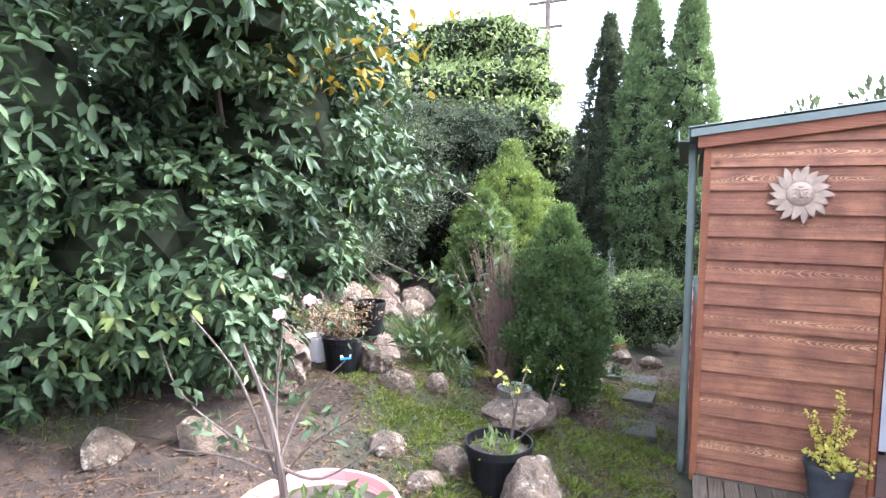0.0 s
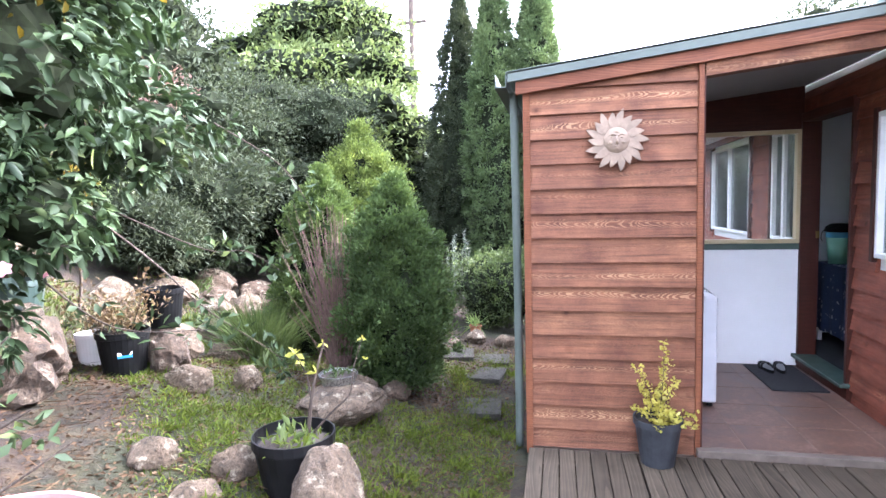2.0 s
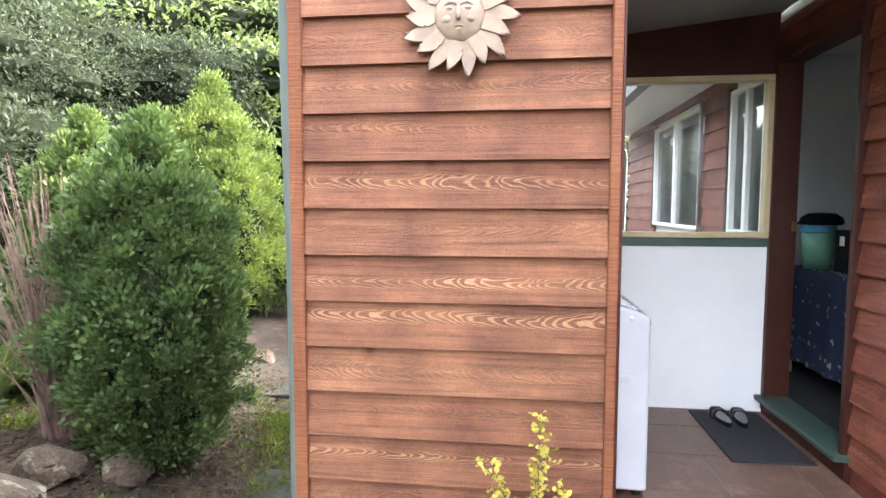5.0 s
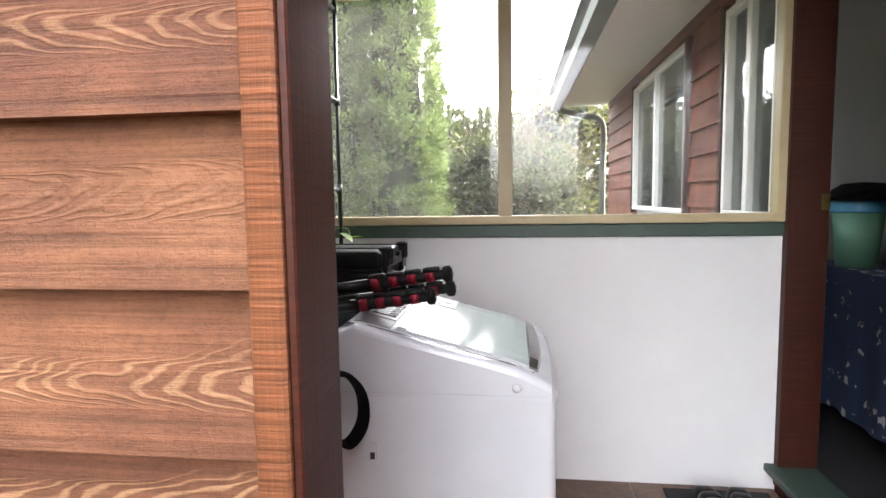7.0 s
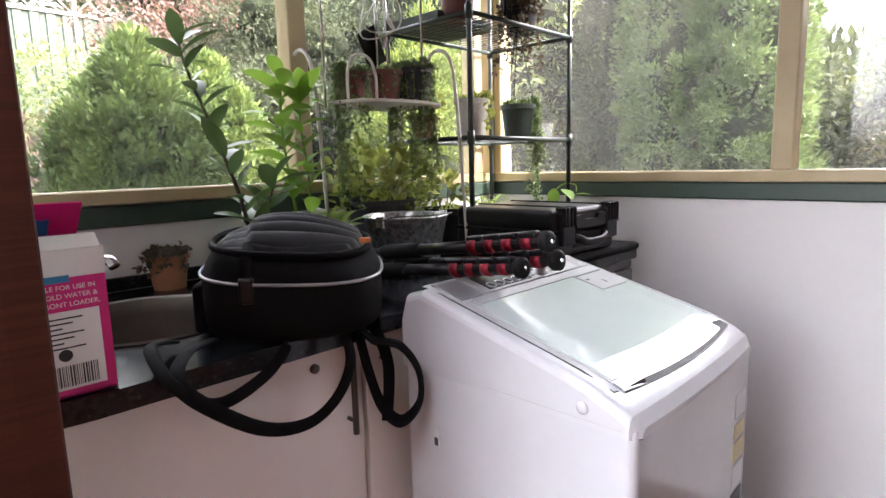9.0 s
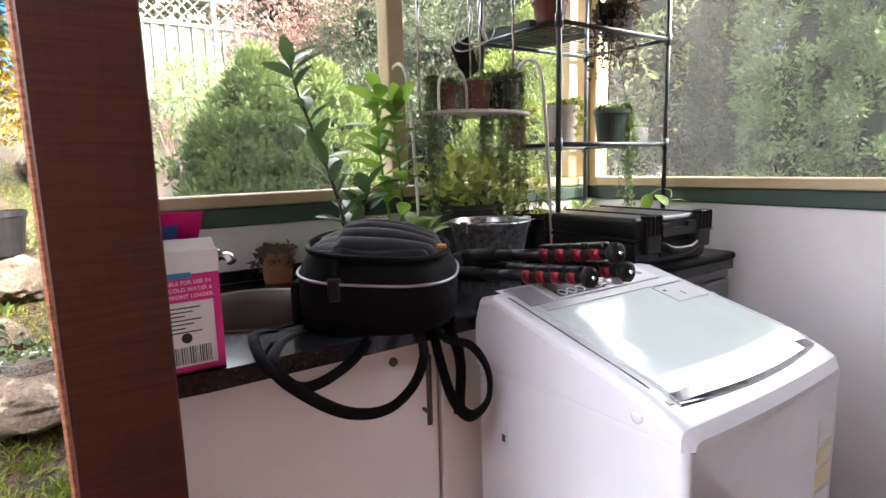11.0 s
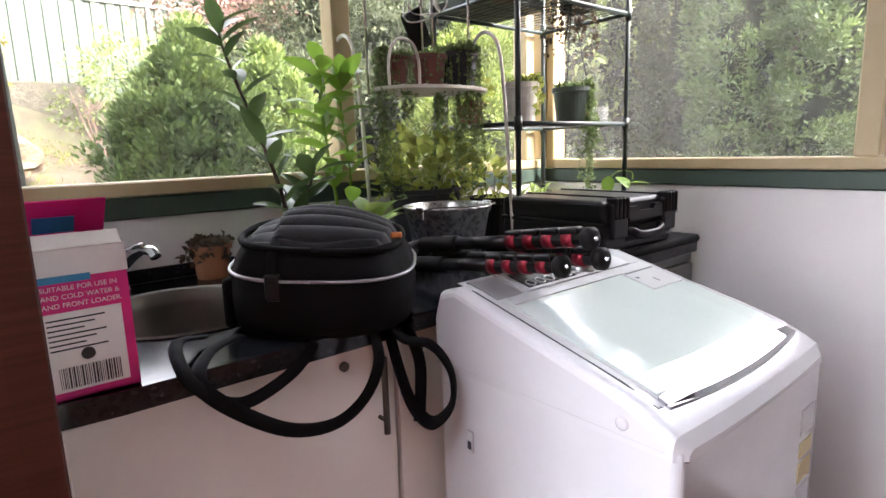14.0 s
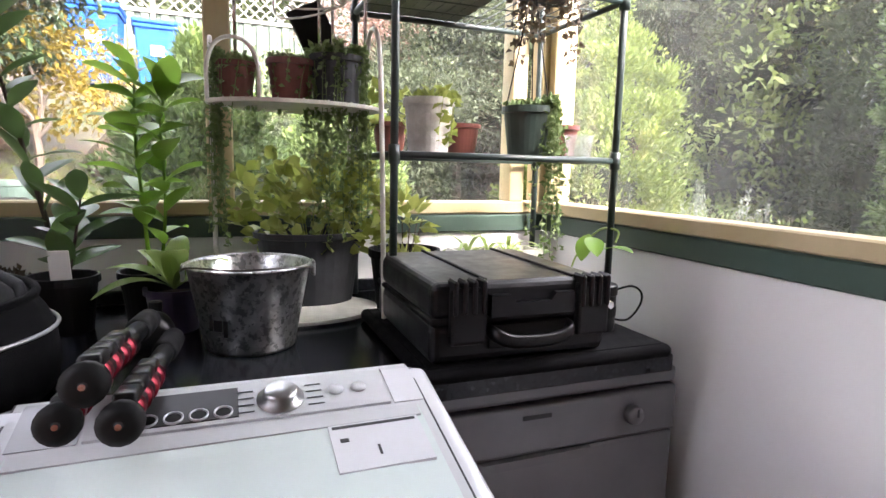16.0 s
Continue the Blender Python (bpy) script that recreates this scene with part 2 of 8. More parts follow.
def board_mat(name, dark, light, late, axis, lap, first):
    """Stained weatherboard: plain streaked timber with, on some boards, one band of pale crescent figure along the middle."""
    m, n, l, b = material(name)
    def calc(op, x, y=None, z=None):
        q = n.new("ShaderNodeMath")
        q.operation = op
        for sock, v in zip(q.inputs, (x, y, z)):
            if isinstance(v, (int, float)):
                sock.default_value = v
            elif v is not None:
                l.new(v, sock)
        return q.outputs[0]
    tc = n.new("ShaderNodeTexCoord")
    oi = n.new("ShaderNodeObjectInfo")
    rnd = oi.outputs["Random"]
    sep = n.new("ShaderNodeSeparateXYZ")
    l.new(tc.outputs["Object"], sep.inputs[0])
    run = sep.outputs["XYZ".index(axis)]
    fr = calc("FRACT", calc("DIVIDE", calc("SUBTRACT", sep.outputs[2], first), lap))
    long = [14.0, 14.0, 14.0]
    long["XYZ".index(axis)] = 1.6
    slow = noise_tex(n, l, coords(n, l, tuple(long)), 1.0, 3, 0.55)
    fine = [260.0, 260.0, 260.0]
    fine["XYZ".index(axis)] = 5.0
    fib = noise_tex(n, l, coords(n, l, tuple(fine)), 1.0, 4, 0.7)
    mid = [70.0, 70.0, 70.0]
    mid["XYZ".index(axis)] = 2.2
    grain = noise_tex(n, l, coords(n, l, tuple(mid)), 1.0, 5, 0.65, 0.4)
    blot = noise_tex(n, l, coords(n, l), 5.0, 5, 0.6)
    base = ramp(n, [(0.28, dark), (0.72, light)])
    l.new(blot.outputs[0], base.inputs[0])
    gr = ramp(n, [(0.28, (0.42,) * 3), (0.50, (0.95,) * 3), (0.72, (1.35,) * 3)])
    l.new(grain.outputs[0], gr.inputs[0])
    col = mix(n, l, 0.75, base.outputs[0], gr.outputs[0], "MULTIPLY")
    ff = ramp(n, [(0.3, (0.74,) * 3), (0.7, (1.12,) * 3)])
    l.new(fib.outputs[0], ff.inputs[0])
    col = mix(n, l, 0.6, col, ff.outputs[0], "MULTIPLY")
    # the figured band: its height on the board wanders slowly, and its strength differs from board to board
    off = calc("SUBTRACT", fr, calc("MULTIPLY_ADD", slow.outputs[0], 0.5, calc("MULTIPLY_ADD", rnd, 0.3, 0.16)))
    dz = calc("DIVIDE", off, calc("MULTIPLY_ADD", slow.outputs[0], 0.34, 0.02))
    dz2 = calc("MULTIPLY", dz, dz)
    body = calc("MAXIMUM", calc("SUBTRACT", 1.0, dz2), 0.0)
    side = calc("SIGN", calc("SUBTRACT", calc("FRACT", calc("MULTIPLY", rnd, 7.3)), 0.5))
    wob = noise_tex(n, l, coords(n, l, (9.0, 9.0, 9.0)), 1.0, 2, 0.5)
    phase = calc("ADD", calc("MULTIPLY", run, 150.0), calc("ADD", calc("MULTIPLY", calc("MULTIPLY", dz2, side), 21.0), calc("MULTIPLY", wob.outputs[0], 30.0)))
    wave = calc("MULTIPLY_ADD", calc("SINE", phase), 0.5, 0.5)
    thin = calc("POWER", wave, 1.6)
    fig = calc("MULTIPLY", thin, calc("POWER", body, 0.6))
    fg = ramp(n, [(0.25, (0, 0, 0)), (0.8, (1, 1, 1))])
    l.new(fig, fg.inputs[0])
    much = ramp(n, [(0.34, (0.10,) * 3), (0.55, (0.32,) * 3), (0.78, (0.9,) * 3)])
    l.new(calc("FRACT", calc("MULTIPLY", rnd, 13.7)), much.inputs[0])
    patchy = noise_tex(n, l, coords(n, l, (4.0, 4.0, 4.0)), 1.0, 3, 0.5)
    pr = ramp(n, [(0.36, (0.25,) * 3), (0.56, (1, 1, 1))])
    l.new(patchy.outputs[0], pr.inputs[0])
    col = mix(n, l, calc("MULTIPLY", calc("MULTIPLY", fg.outputs[0], much.outputs[0]), calc("MULTIPLY", pr.outputs[0], 0.55)), col, late)
    # saw-rough face
    pit = noise_tex(n, l, coords(n, l, (120.0, 120.0, 120.0)), 1.0, 5, 0.75)
    pt = ramp(n, [(0.32, (0.62,) * 3), (0.5, (1.0,) * 3), (0.7, (1.2,) * 3)])
    l.new(pit.outputs[0], pt.inputs[0])
    col = mix(n, l, 0.55, col, pt.outputs[0], "MULTIPLY")
    # knots and the board's own tone
    vk = n.new("ShaderNodeTexVoronoi")
    vk.inputs["Scale"].default_value = 3.4
    l.new(coords(n, l).outputs[0], vk.inputs["Vector"])
    kr = ramp(n, [(0.03, (0.42, 0.36, 0.33)), (0.06, (0.75, 0.68, 0.64)), (0.13, (1, 1, 1))])
    l.new(vk.outputs["Distance"], kr.inputs[0])
    col = mix(n, l, 1.0, col, kr.outputs[0], "MULTIPLY")
    tone = ramp(n, [(0.0, (0.86, 0.80, 0.78)), (0.5, (1.0, 0.98, 0.96)), (1.0, (1.08, 1.10, 1.06))])
    l.new(calc("FRACT", calc("MULTIPLY", rnd, 5.1)), tone.inputs[0])
    col = mix(n, l, 1.0, col, tone.outputs[0], "MULTIPLY")
    l.new(col, b.inputs["Base Color"])
    b.inputs["Roughness"].default_value = 0.6
    b.inputs["Specular IOR Level"].default_value = 0.25
    bump(n, l, b, calc("ADD", calc("ADD", grain.outputs[0], calc("MULTIPLY", fib.outputs[0], 0.6)), calc("MULTIPLY_ADD", fg.outputs[0], 0.4, pit.outputs[0])), 1.0, 0.0035)
    return m


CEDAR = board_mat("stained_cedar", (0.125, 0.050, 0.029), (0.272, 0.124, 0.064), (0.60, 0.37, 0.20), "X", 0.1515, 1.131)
# Boards that run along y: the same figure in a redder, darker tone.
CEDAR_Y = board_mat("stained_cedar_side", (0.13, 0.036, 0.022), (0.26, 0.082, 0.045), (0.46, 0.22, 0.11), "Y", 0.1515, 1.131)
POST = timber("stained_post", (0.16, 0.055, 0.026), (0.28, 0.105, 0.045), (0.5, 0.27, 0.12), 2, ring=40, streaks=0.2, saw=0.55, relief=0.9)
POST_X = timber("stained_barge", (0.16, 0.055, 0.028), (0.28, 0.105, 0.05), (0.5, 0.27, 0.12), 0, ring=40, streaks=0.2, relief=0.6)
JAMB = timber("varnished_jamb", (0.040, 0.010, 0.006), (0.066, 0.017, 0.009), (0.09, 0.028, 0.014), 2, ring=20, rough=0.5, relief=0.2, streaks=0.1, saw=0.4)
DECKWOOD = timber("weathered_decking", (0.062, 0.047, 0.030), (0.125, 0.098, 0.066), (0.17, 0.135, 0.092), 1, ring=22, rough=0.8, relief=0.6, streaks=0.3)
WHITE = plain("white_wall_paint", (0.67, 0.665, 0.66), (0.75, 0.745, 0.74), 0.55, 1.2, relief=0.15, fine=60)
CREAM = plain("cream_frame_paint", (0.44, 0.355, 0.20), (0.51, 0.42, 0.255), 0.4, 6, relief=0.05)
GREEN = plain("dark_green_paint", (0.035, 0.062, 0.048), (0.05, 0.085, 0.066), 0.45, 6, relief=0.15)
ROOFGREEN = plain("grey_green_sheet", (0.07, 0.088, 0.072), (0.105, 0.125, 0.105), 0.7, 4, relief=0.05)
CEILING = plain("grey_ceiling_paint", (0.20, 0.195, 0.19), (0.26, 0.255, 0.25), 0.7, 2)
WINWHITE = plain("white_aluminium", (0.74, 0.74, 0.72), (0.82, 0.82, 0.80), 0.35, 9, relief=0.03)
GLASS = glass_mat("window_glass", (0.98, 0.99, 0.98), 0.0, 0.03)
GLASS_N = glass_mat("dusty_window_glass", (0.98, 0.99, 0.98), 0.0, 0.055)
DARKGLASS = glass_mat("house_glass", (0.7, 0.74, 0.73), 0.0, 0.03)


# ---- mesh helpers ----
def thing(name, at, label, category, group="", rz=0.0, kind=""):
    e = new(name)
    e.empty_display_size = 0.05
    e.matrix_basis = pose(*at, 0, 0, rz)
    return tagged(e, label, category, group, kind)


def part(name, bm, mat, parent, label="", smooth=False, at=None):
    me = bpy.data.meshes.new(name)
    bmesh.ops.recalc_face_normals(bm, faces=bm.faces)
    bm.to_mesh(me)
    bm.free()
    me.materials.append(mat)
    if smooth:
        me.polygons.foreach_set("use_smooth", [True] * len(me.polygons))
    ob = new(name, me)
    if parent is not None:
        ob.parent = parent
    if at is not None:
        ob.matrix_basis = at
    return tagged(ob, label)


def raw(name, verts, faces, mat, parent=None, label="", smooth=False):
    me = bpy.data.meshes.new(name)
    me.from_pydata([tuple(v) for v in verts], [], [tuple(f) for f in faces])
    me.materials.append(mat)
    if smooth:
        me.polygons.foreach_set("use_smooth", [True] * len(me.polygons))
    ob = new(name, me)
    if parent is not None:
        ob.parent = parent
    return tagged(ob, label)


def box(lo, hi, bevel=0.0, seg=2, bm=None):
    own = bm is None
    b = bmesh.new()
    bmesh.ops.create_cube(b, size=1)
    for v in b.verts:
        v.co = Vector([lo[i] + (v.co[i] + 0.5) * (hi[i] - lo[i]) for i in range(3)])
    if bevel:
        bmesh.ops.bevel(b, geom=b.edges[:], offset=bevel, segments=seg, affect="EDGES", profile=0.5)
    if own:
        return b
    me = bpy.data.meshes.new("tmp")
    b.to_mesh(me)
    b.free()
    bm.from_mesh(me)
    bpy.data.meshes.remove(me)
    return bm


def joined(*bms):
    out = bmesh.new()
    for b in bms:
        me = bpy.data.meshes.new("tmp")
        b.to_mesh(me)
        b.free()
        out.from_mesh(me)
        bpy.data.meshes.remove(me)
    return out


def lathe(profile, seg=32, at=(0, 0, 0), sx=1.0, sy=1.0):
    """A turned shape: rows of radius and height; closed where the radius is nought."""
    bm = bmesh.new()
    rings = []
    for r, z in profile:
        if r <= 1e-6:
            rings.append([bm.verts.new((at[0], at[1], at[2] + z))])
        else:
            rings.append([bm.verts.new((at[0] + sx * r * math.cos(2 * math.pi * i / seg), at[1] + sy * r * math.sin(2 * math.pi * i / seg), at[2] + z)) for i in range(seg)])
    for a, b in zip(rings, rings[1:]):
        for i in range(seg):
            j = (i + 1) % seg
            if len(a) == 1 and len(b) > 1:
                bm.faces.new((a[0], b[i], b[j]))
            elif len(b) == 1 and len(a) > 1:
                bm.faces.new((a[i], a[j], b[0]))
            elif len(a) > 1:
                bm.faces.new((a[i], a[j], b[j], b[i]))
    return bm


def tube(points, radius, seg=8, flat=None, bm=None, closed_ends=True):
    """A tube along points; radius a number or one for each point; flat: second radius for a strap."""
    bm = bm or bmesh.new()
    pts = [Vector(p) for p in points]
    rad = radius if isinstance(radius, (list, tuple)) else [radius] * len(pts)
    rings = []
    side = None
    for i, p in enumerate(pts):
        d = (pts[min(i + 1, len(pts) - 1)] - pts[max(i - 1, 0)]).normalized()
        if side is None:
            up = Vector((0, 0, 1)) if abs(d.z) < 0.9 else Vector((1, 0, 0))
            side = d.cross(up).normalized()
        else:
            side = (side - d * side.dot(d)).normalized()
        nor = side.cross(d).normalized()
        r = rad[i]
        f = r if flat is None else flat
        rings.append([bm.verts.new(p + side * (r * math.cos(2 * math.pi * k / seg)) + nor * (f * math.sin(2 * math.pi * k / seg))) for k in range(seg)])
    for a, b in zip(rings, rings[1:]):
        for k in range(seg):
            bm.faces.new((a[k], a[(k + 1) % seg], b[(k + 1) % seg], b[k]))
    if closed_ends:
        bm.faces.new(rings[0][::-1])
        bm.faces.new(rings[-1])
    return bm


def curve_pts(ctrl, n=10):
    """Points on a smooth line through the control points."""
    c = [Vector(p) for p in ctrl]
    out = []
    for i in range(len(c) - 1):
        p0, p1, p2, p3 = c[max(i - 1, 0)], c[i], c[i + 1], c[min(i + 2, len(c) - 1)]
        for k in range(n):
            t = k / n
            out.append(0.5 * ((2 * p1) + (p2 - p0) * t + (2 * p0 - 5 * p1 + 4 * p2 - p3) * t * t + (3 * p1 - p0 - 3 * p2 + p3) * t ** 3))
    out.append(c[-1])
    return out


def prism(outline, axis, a, b):
    """A flat outline of two coordinates pushed along an axis from a to b."""
    bm = bmesh.new()
    def put(u, v, w):
        return {"x": (w, u, v), "y": (u, w, v), "z": (u, v, w)}[axis]
    lo = [bm.verts.new(put(u, v, a)) for u, v in outline]
    hi = [bm.verts.new(put(u, v, b)) for u, v in outline]
    n = len(outline)
    bm.faces.new(lo)
    bm.faces.new(hi[::-1])
    for i in range(n):
        bm.faces.new((lo[i], lo[(i + 1) % n], hi[(i + 1) % n], hi[i]))
    return bm


RNG = np.random.default_rng(7)


def unit(v):
    return v / np.maximum(np.linalg.norm(v, axis=-1, keepdims=True), 1e-9)


def leaf_cloud(name, pos, way, length, width, mat, parent=None, label="", fold=0.25, droop=0.0, shape="leaf", rng=RNG):
    """Many leaves in one mesh: each springs from pos along way; folded on its rib."""
    n = len(pos)
    way = unit(way)
    rnd = rng.normal(size=(n, 3))
    rnd[:, 2] += 1.2
    side = unit(np.cross(way, rnd))
    nor = np.cross(side, way)
    L = (length * rng.uniform(0.7, 1.25, n))[:, None]
    W = (width * rng.uniform(0.75, 1.2, n))[:, None]
    down = np.array([0, 0, -1.0]) * L * droop
    base = pos
    mid = pos + way * L * 0.5 + down * 0.3
    if shape == "leaf":
        vs = [base, mid + side * W * 0.5 + nor * W * fold, mid, mid - side * W * 0.5 + nor * W * fold, pos + way * L + down]
        f = np.array([[0, 2, 1], [0, 3, 2], [1, 2, 4], [2, 3, 4]])
    elif shape == "oval":
        a, b = pos + way * L * 0.30 + down * 0.12, pos + way * L * 0.68 + down * 0.5
        lift = nor * W * fold
        vs = [base, a + side * W * 0.42 + lift, a, a - side * W * 0.42 + lift, b + side * W * 0.44 + lift, b, b - side * W * 0.44 + lift, pos + way * L + down]
        f = np.array([[0, 2, 1], [0, 3, 2], [1, 2, 4], [2, 5, 4], [2, 3, 5], [3, 6, 5], [4, 5, 7], [5, 6, 7]])
    else:
        vs = [base - side * W * 0.2, base + side * W * 0.2, mid + side * W * 0.5, mid - side * W * 0.5, pos + way * L + down]
        f = np.array([[0, 1, 2], [0, 2, 3], [3, 2, 4]])
    k = len(vs)
    V = np.stack(vs, 1).reshape(-1, 3)
    Fc = (f[None] + (np.arange(n) * k)[:, None, None]).reshape(-1, 3)
    me = bpy.data.meshes.new(name)
    me.vertices.add(len(V))
    me.vertices.foreach_set("co", V.astype(np.float32).ravel())
    me.loops.add(Fc.size)
    me.loops.foreach_set("vertex_index", Fc.astype(np.int32).ravel())
    me.polygons.add(len(Fc))
    me.polygons.foreach_set("loop_start", np.arange(0, Fc.size, 3, dtype=np.int32))
    me.update(calc_edges=True)
    me.materials.append(mat)
    ob = new(name, me)
    if parent is not None:
        ob.parent = parent
    return tagged(ob, label)


def ball_points(n, rng=RNG, shell=0.5):
    d = unit(rng.normal(size=(n, 3)))
    r = rng.uniform(shell ** 3, 1, n) ** (1 / 3)
    return d, d * r[:, None]


def spray(centres, normals, per, spread, rng=RNG, up=0.35):
    """Leaves round each twig end: places and ways."""
    n = len(centres)
    c = np.repeat(centres, per, 0)
    nn = np.repeat(normals, per, 0)
    d = unit(rng.normal(size=(n * per, 3)) * 0.8 + nn + np.array([0, 0, up]))
    p = c + rng.normal(size=(n * per, 3)) * spread
    return p, d


def rosettes(centres, normals, per, spread, rng=RNG, up=0.5):
    """Leaves in whorls round each twig end, standing out sideways."""
    n = len(centres)
    ax = unit(normals * 0.8 + np.array([0, 0, up]) + rng.normal(size=(n, 3)) * 0.25)
    ref = unit(np.cross(ax, rng.normal(size=(n, 3))))
    oth = np.cross(ax, ref)
    P, D = [], []
    for k in range(per):
        a = 2 * math.pi * k / per + rng.uniform(-0.3, 0.3, n)
        D.append(ref * np.cos(a)[:, None] + oth * np.sin(a)[:, None] + ax * rng.uniform(0.05, 0.6, n)[:, None])
        P.append(centres + ax * rng.uniform(-spread, spread, n)[:, None])
    return np.concatenate(P), np.concatenate(D)


def terrain(x, y):
    """Height of the garden: a bank that climbs to the west, a low strip along the house."""
    x, y = np.asarray(x, float), np.asarray(y, float)
    def step(v):
        v = np.clip(v, 0, 1)
        return v * v * (3 - 2 * v)
    k = np.clip((6.4 - y) / 3.2, 0.35, 1)
    z = -0.14 + 0.46 * step((-x - 0.15) / 1.3) * k + 0.08 * np.clip(-x - 1.4, 0, 1.2)
    z = z + 0.17 * step((-x - 1.25) / 0.85) * step((5.2 - y) / 1.4)
    z = z + 0.42 * np.clip(-x - 2.6, 0, 4.4) * np.clip((9 - y) / 3, 0.35, 1)
    high = step((1.15 - y) / 0.6) * step((x + 1.2) / 0.8)
    z = np.where(high > 0, z * (1 - high) + np.maximum(z, 0.34) * high, z)
    bumps = 0.03 * np.sin(3.1 * x + 1.7 * y) * np.sin(2.3 * y - 0.7 * x) + 0.015 * np.sin(9 * x + 2 * y) * np.sin(7.7 * y)
    near = np.clip(1 - (np.hypot(x, y - 3) - 8) / 10, 0, 1)
    return z + bumps * near * np.where((x > 0.05) & (y < 4.3), 0.2, 1)


def gz(x, y):
    return float(terrain(x, y))

# ---- ground ----
def ground_mat():
    m, n, l, b = material("garden_soil")
    v = coords(n, l, vary=False)
    big = noise_tex(n, l, v, 0.9, 5, 0.6)
    mid = noise_tex(n, l, v, 9, 6, 0.7)
    small = noise_tex(n, l, v, 70, 4, 0.7)
    soil = ramp(n, [(0.3, (0.009, 0.006, 0.004)), (0.5, (0.032, 0.018, 0.009)), (0.64, (0.064, 0.039, 0.020)), (0.78, (0.13, 0.088, 0.050))])
    l.new(mid.outputs[0], soil.inputs[0])
    moss = ramp(n, [(0.3, (0.010, 0.014, 0.003)), (0.7, (0.036, 0.042, 0.010))])
    l.new(mid.outputs[0], moss.inputs[0])
    fac = ramp(n, [(0.46, (0, 0, 0)), (0.58, (0.8, 0.8, 0.8))])
    l.new(big.outputs[0], fac.inputs[0])
    c = mix(n, l, fac.outputs[0], soil.outputs[0], moss.outputs[0])
    sp = ramp(n, [(0.3, (0.6,) * 3), (0.7, (1.2,) * 3)])
    l.new(small.outputs[0], sp.inputs[0])
    c = mix(n, l, 1.0, c, sp.outputs[0], "MULTIPLY")
    l.new(c, b.inputs["Base Color"])
    b.inputs["Roughness"].default_value = 0.95
    ad = n.new("ShaderNodeMath")
    ad.operation = "ADD"
    l.new(mid.outputs[0], ad.inputs[0])
    l.new(small.outputs[0], ad.inputs[1])
    bump(n, l, b, ad.outputs[0], 0.9, 0.02)
    return m


def build_ground():
    far = np.array([12, 16, 24, 40, 80, 160, 320, 640.0])
    xs = np.concatenate([-8 - far[::-1], np.linspace(-8, 3.5, 140), 3.5 + far])
    ys = np.concatenate([-2 - far[::-1], np.linspace(-2, 11, 150), 11 + far])
    X, Y = np.meshgrid(xs, ys)
    Z = terrain(X, Y)
    V = np.stack([X, Y, Z], -1).reshape(-1, 3)
    nx = len(xs)
    F = [(j * nx + i, j * nx + i + 1, (j + 1) * nx + i + 1, (j + 1) * nx + i) for j in range(len(ys) - 1) for i in range(nx - 1)]
    g = raw("ground", V, F, ground_mat(), smooth=True)
    tagged(g, "sloping garden ground of bare soil, leaf litter and moss", "ground", kind="structure")


build_ground()

# ---- porch and house shell ----
FY = 4.13            # outer face of the porch's front wall
HX = 2.40            # outer face of the house wall
NY = 6.04            # inner face of the porch's north wall
WX = 0.20            # inner face of the porch's west wall
LAP = 0.1515         # height of one weatherboard


def roof_z(x):
    return 2.285 + 0.112 * (x - 0.03)


def boards_wall(name, label, axis, a, b, face, out, z0, z1, mat, gaps=(), slope=None, first=1.131):
    """A wall clad in lapped weatherboards, each one a piece. axis: the way that the boards run; face: the place of the lap's outer lip;
    out: +1 or -1, the side that it faces; gaps: (from, to, bottom, top) left open."""
    w = thing(name, (0, 0, 0), label, "wall", kind="structure")
    k0 = math.floor((z0 - first) / LAP)
    z = first + k0 * LAP
    while z < z1:
        spans = [(a, b)]
        for g0, g1, gb, gt in gaps:
            if z + LAP > gb + 0.02 and z < gt - 0.02:
                spans = [s for lo, hi in spans for s in ((lo, min(hi, g0)), (max(lo, g1), hi)) if s[1] - s[0] > 0.02]
        for lo, hi in spans:
            zb, zt = max(z, z0), min(z + LAP + 0.018, z1)
            if zt - zb < 0.02:
                continue
            n = hi - lo
            thin = 0.026
            prof = [(face, zb), (face - out * 0.001, zb + 0.004), (face - out * thin, zt), (face - out * 0.034, zt), (face - out * 0.034, zb)]
            bm = prism(prof, axis, -n / 2, n / 2)
            mid = (lo + hi) / 2
            at = pose(mid, 0, 0) if axis == "x" else pose(0, mid, 0)
            if slope and z + LAP > slope - 0.3:
                for v in bm.verts:
                    top = roof_z(mid + v.co.x) - 0.09
                    v.co.z = min(v.co.z, max(top, zb + 0.001))
            part("board", bm, mat, w, at=at)
        z += LAP
    return w


def frame_parts(parent, axis, a0, a1, z0, z1, face, depth, bar, mat, mull=()):
    """A window's frame of four bars and its mullions."""
    def bar_box(u0, u1, w0, w1):
        lo, hi = (u0, face, w0), (u1, face + depth, w1)
        if axis == "y":
            lo, hi = (face, u0, w0), (face + depth, u1, w1)
        lo, hi = [min(p, q) for p, q in zip(lo, hi)], [max(p, q) for p, q in zip(lo, hi)]
        return box(lo, hi, 0.004, 1)
    part("frame_bottom", bar_box(a0, a1, z0, z0 + bar), mat, parent)
    part("frame_top", bar_box(a0, a1, z1 - bar, z1), mat, parent)
    part("frame_side", bar_box(a0, a0 + bar, z0 + bar, z1 - bar), mat, parent)
    part("frame_side", bar_box(a1 - bar, a1, z0 + bar, z1 - bar), mat, parent)
    for mpos, mw in mull:
        part("mullion", bar_box(mpos - mw / 2, mpos + mw / 2, z0 + bar, z1 - bar), mat, parent)


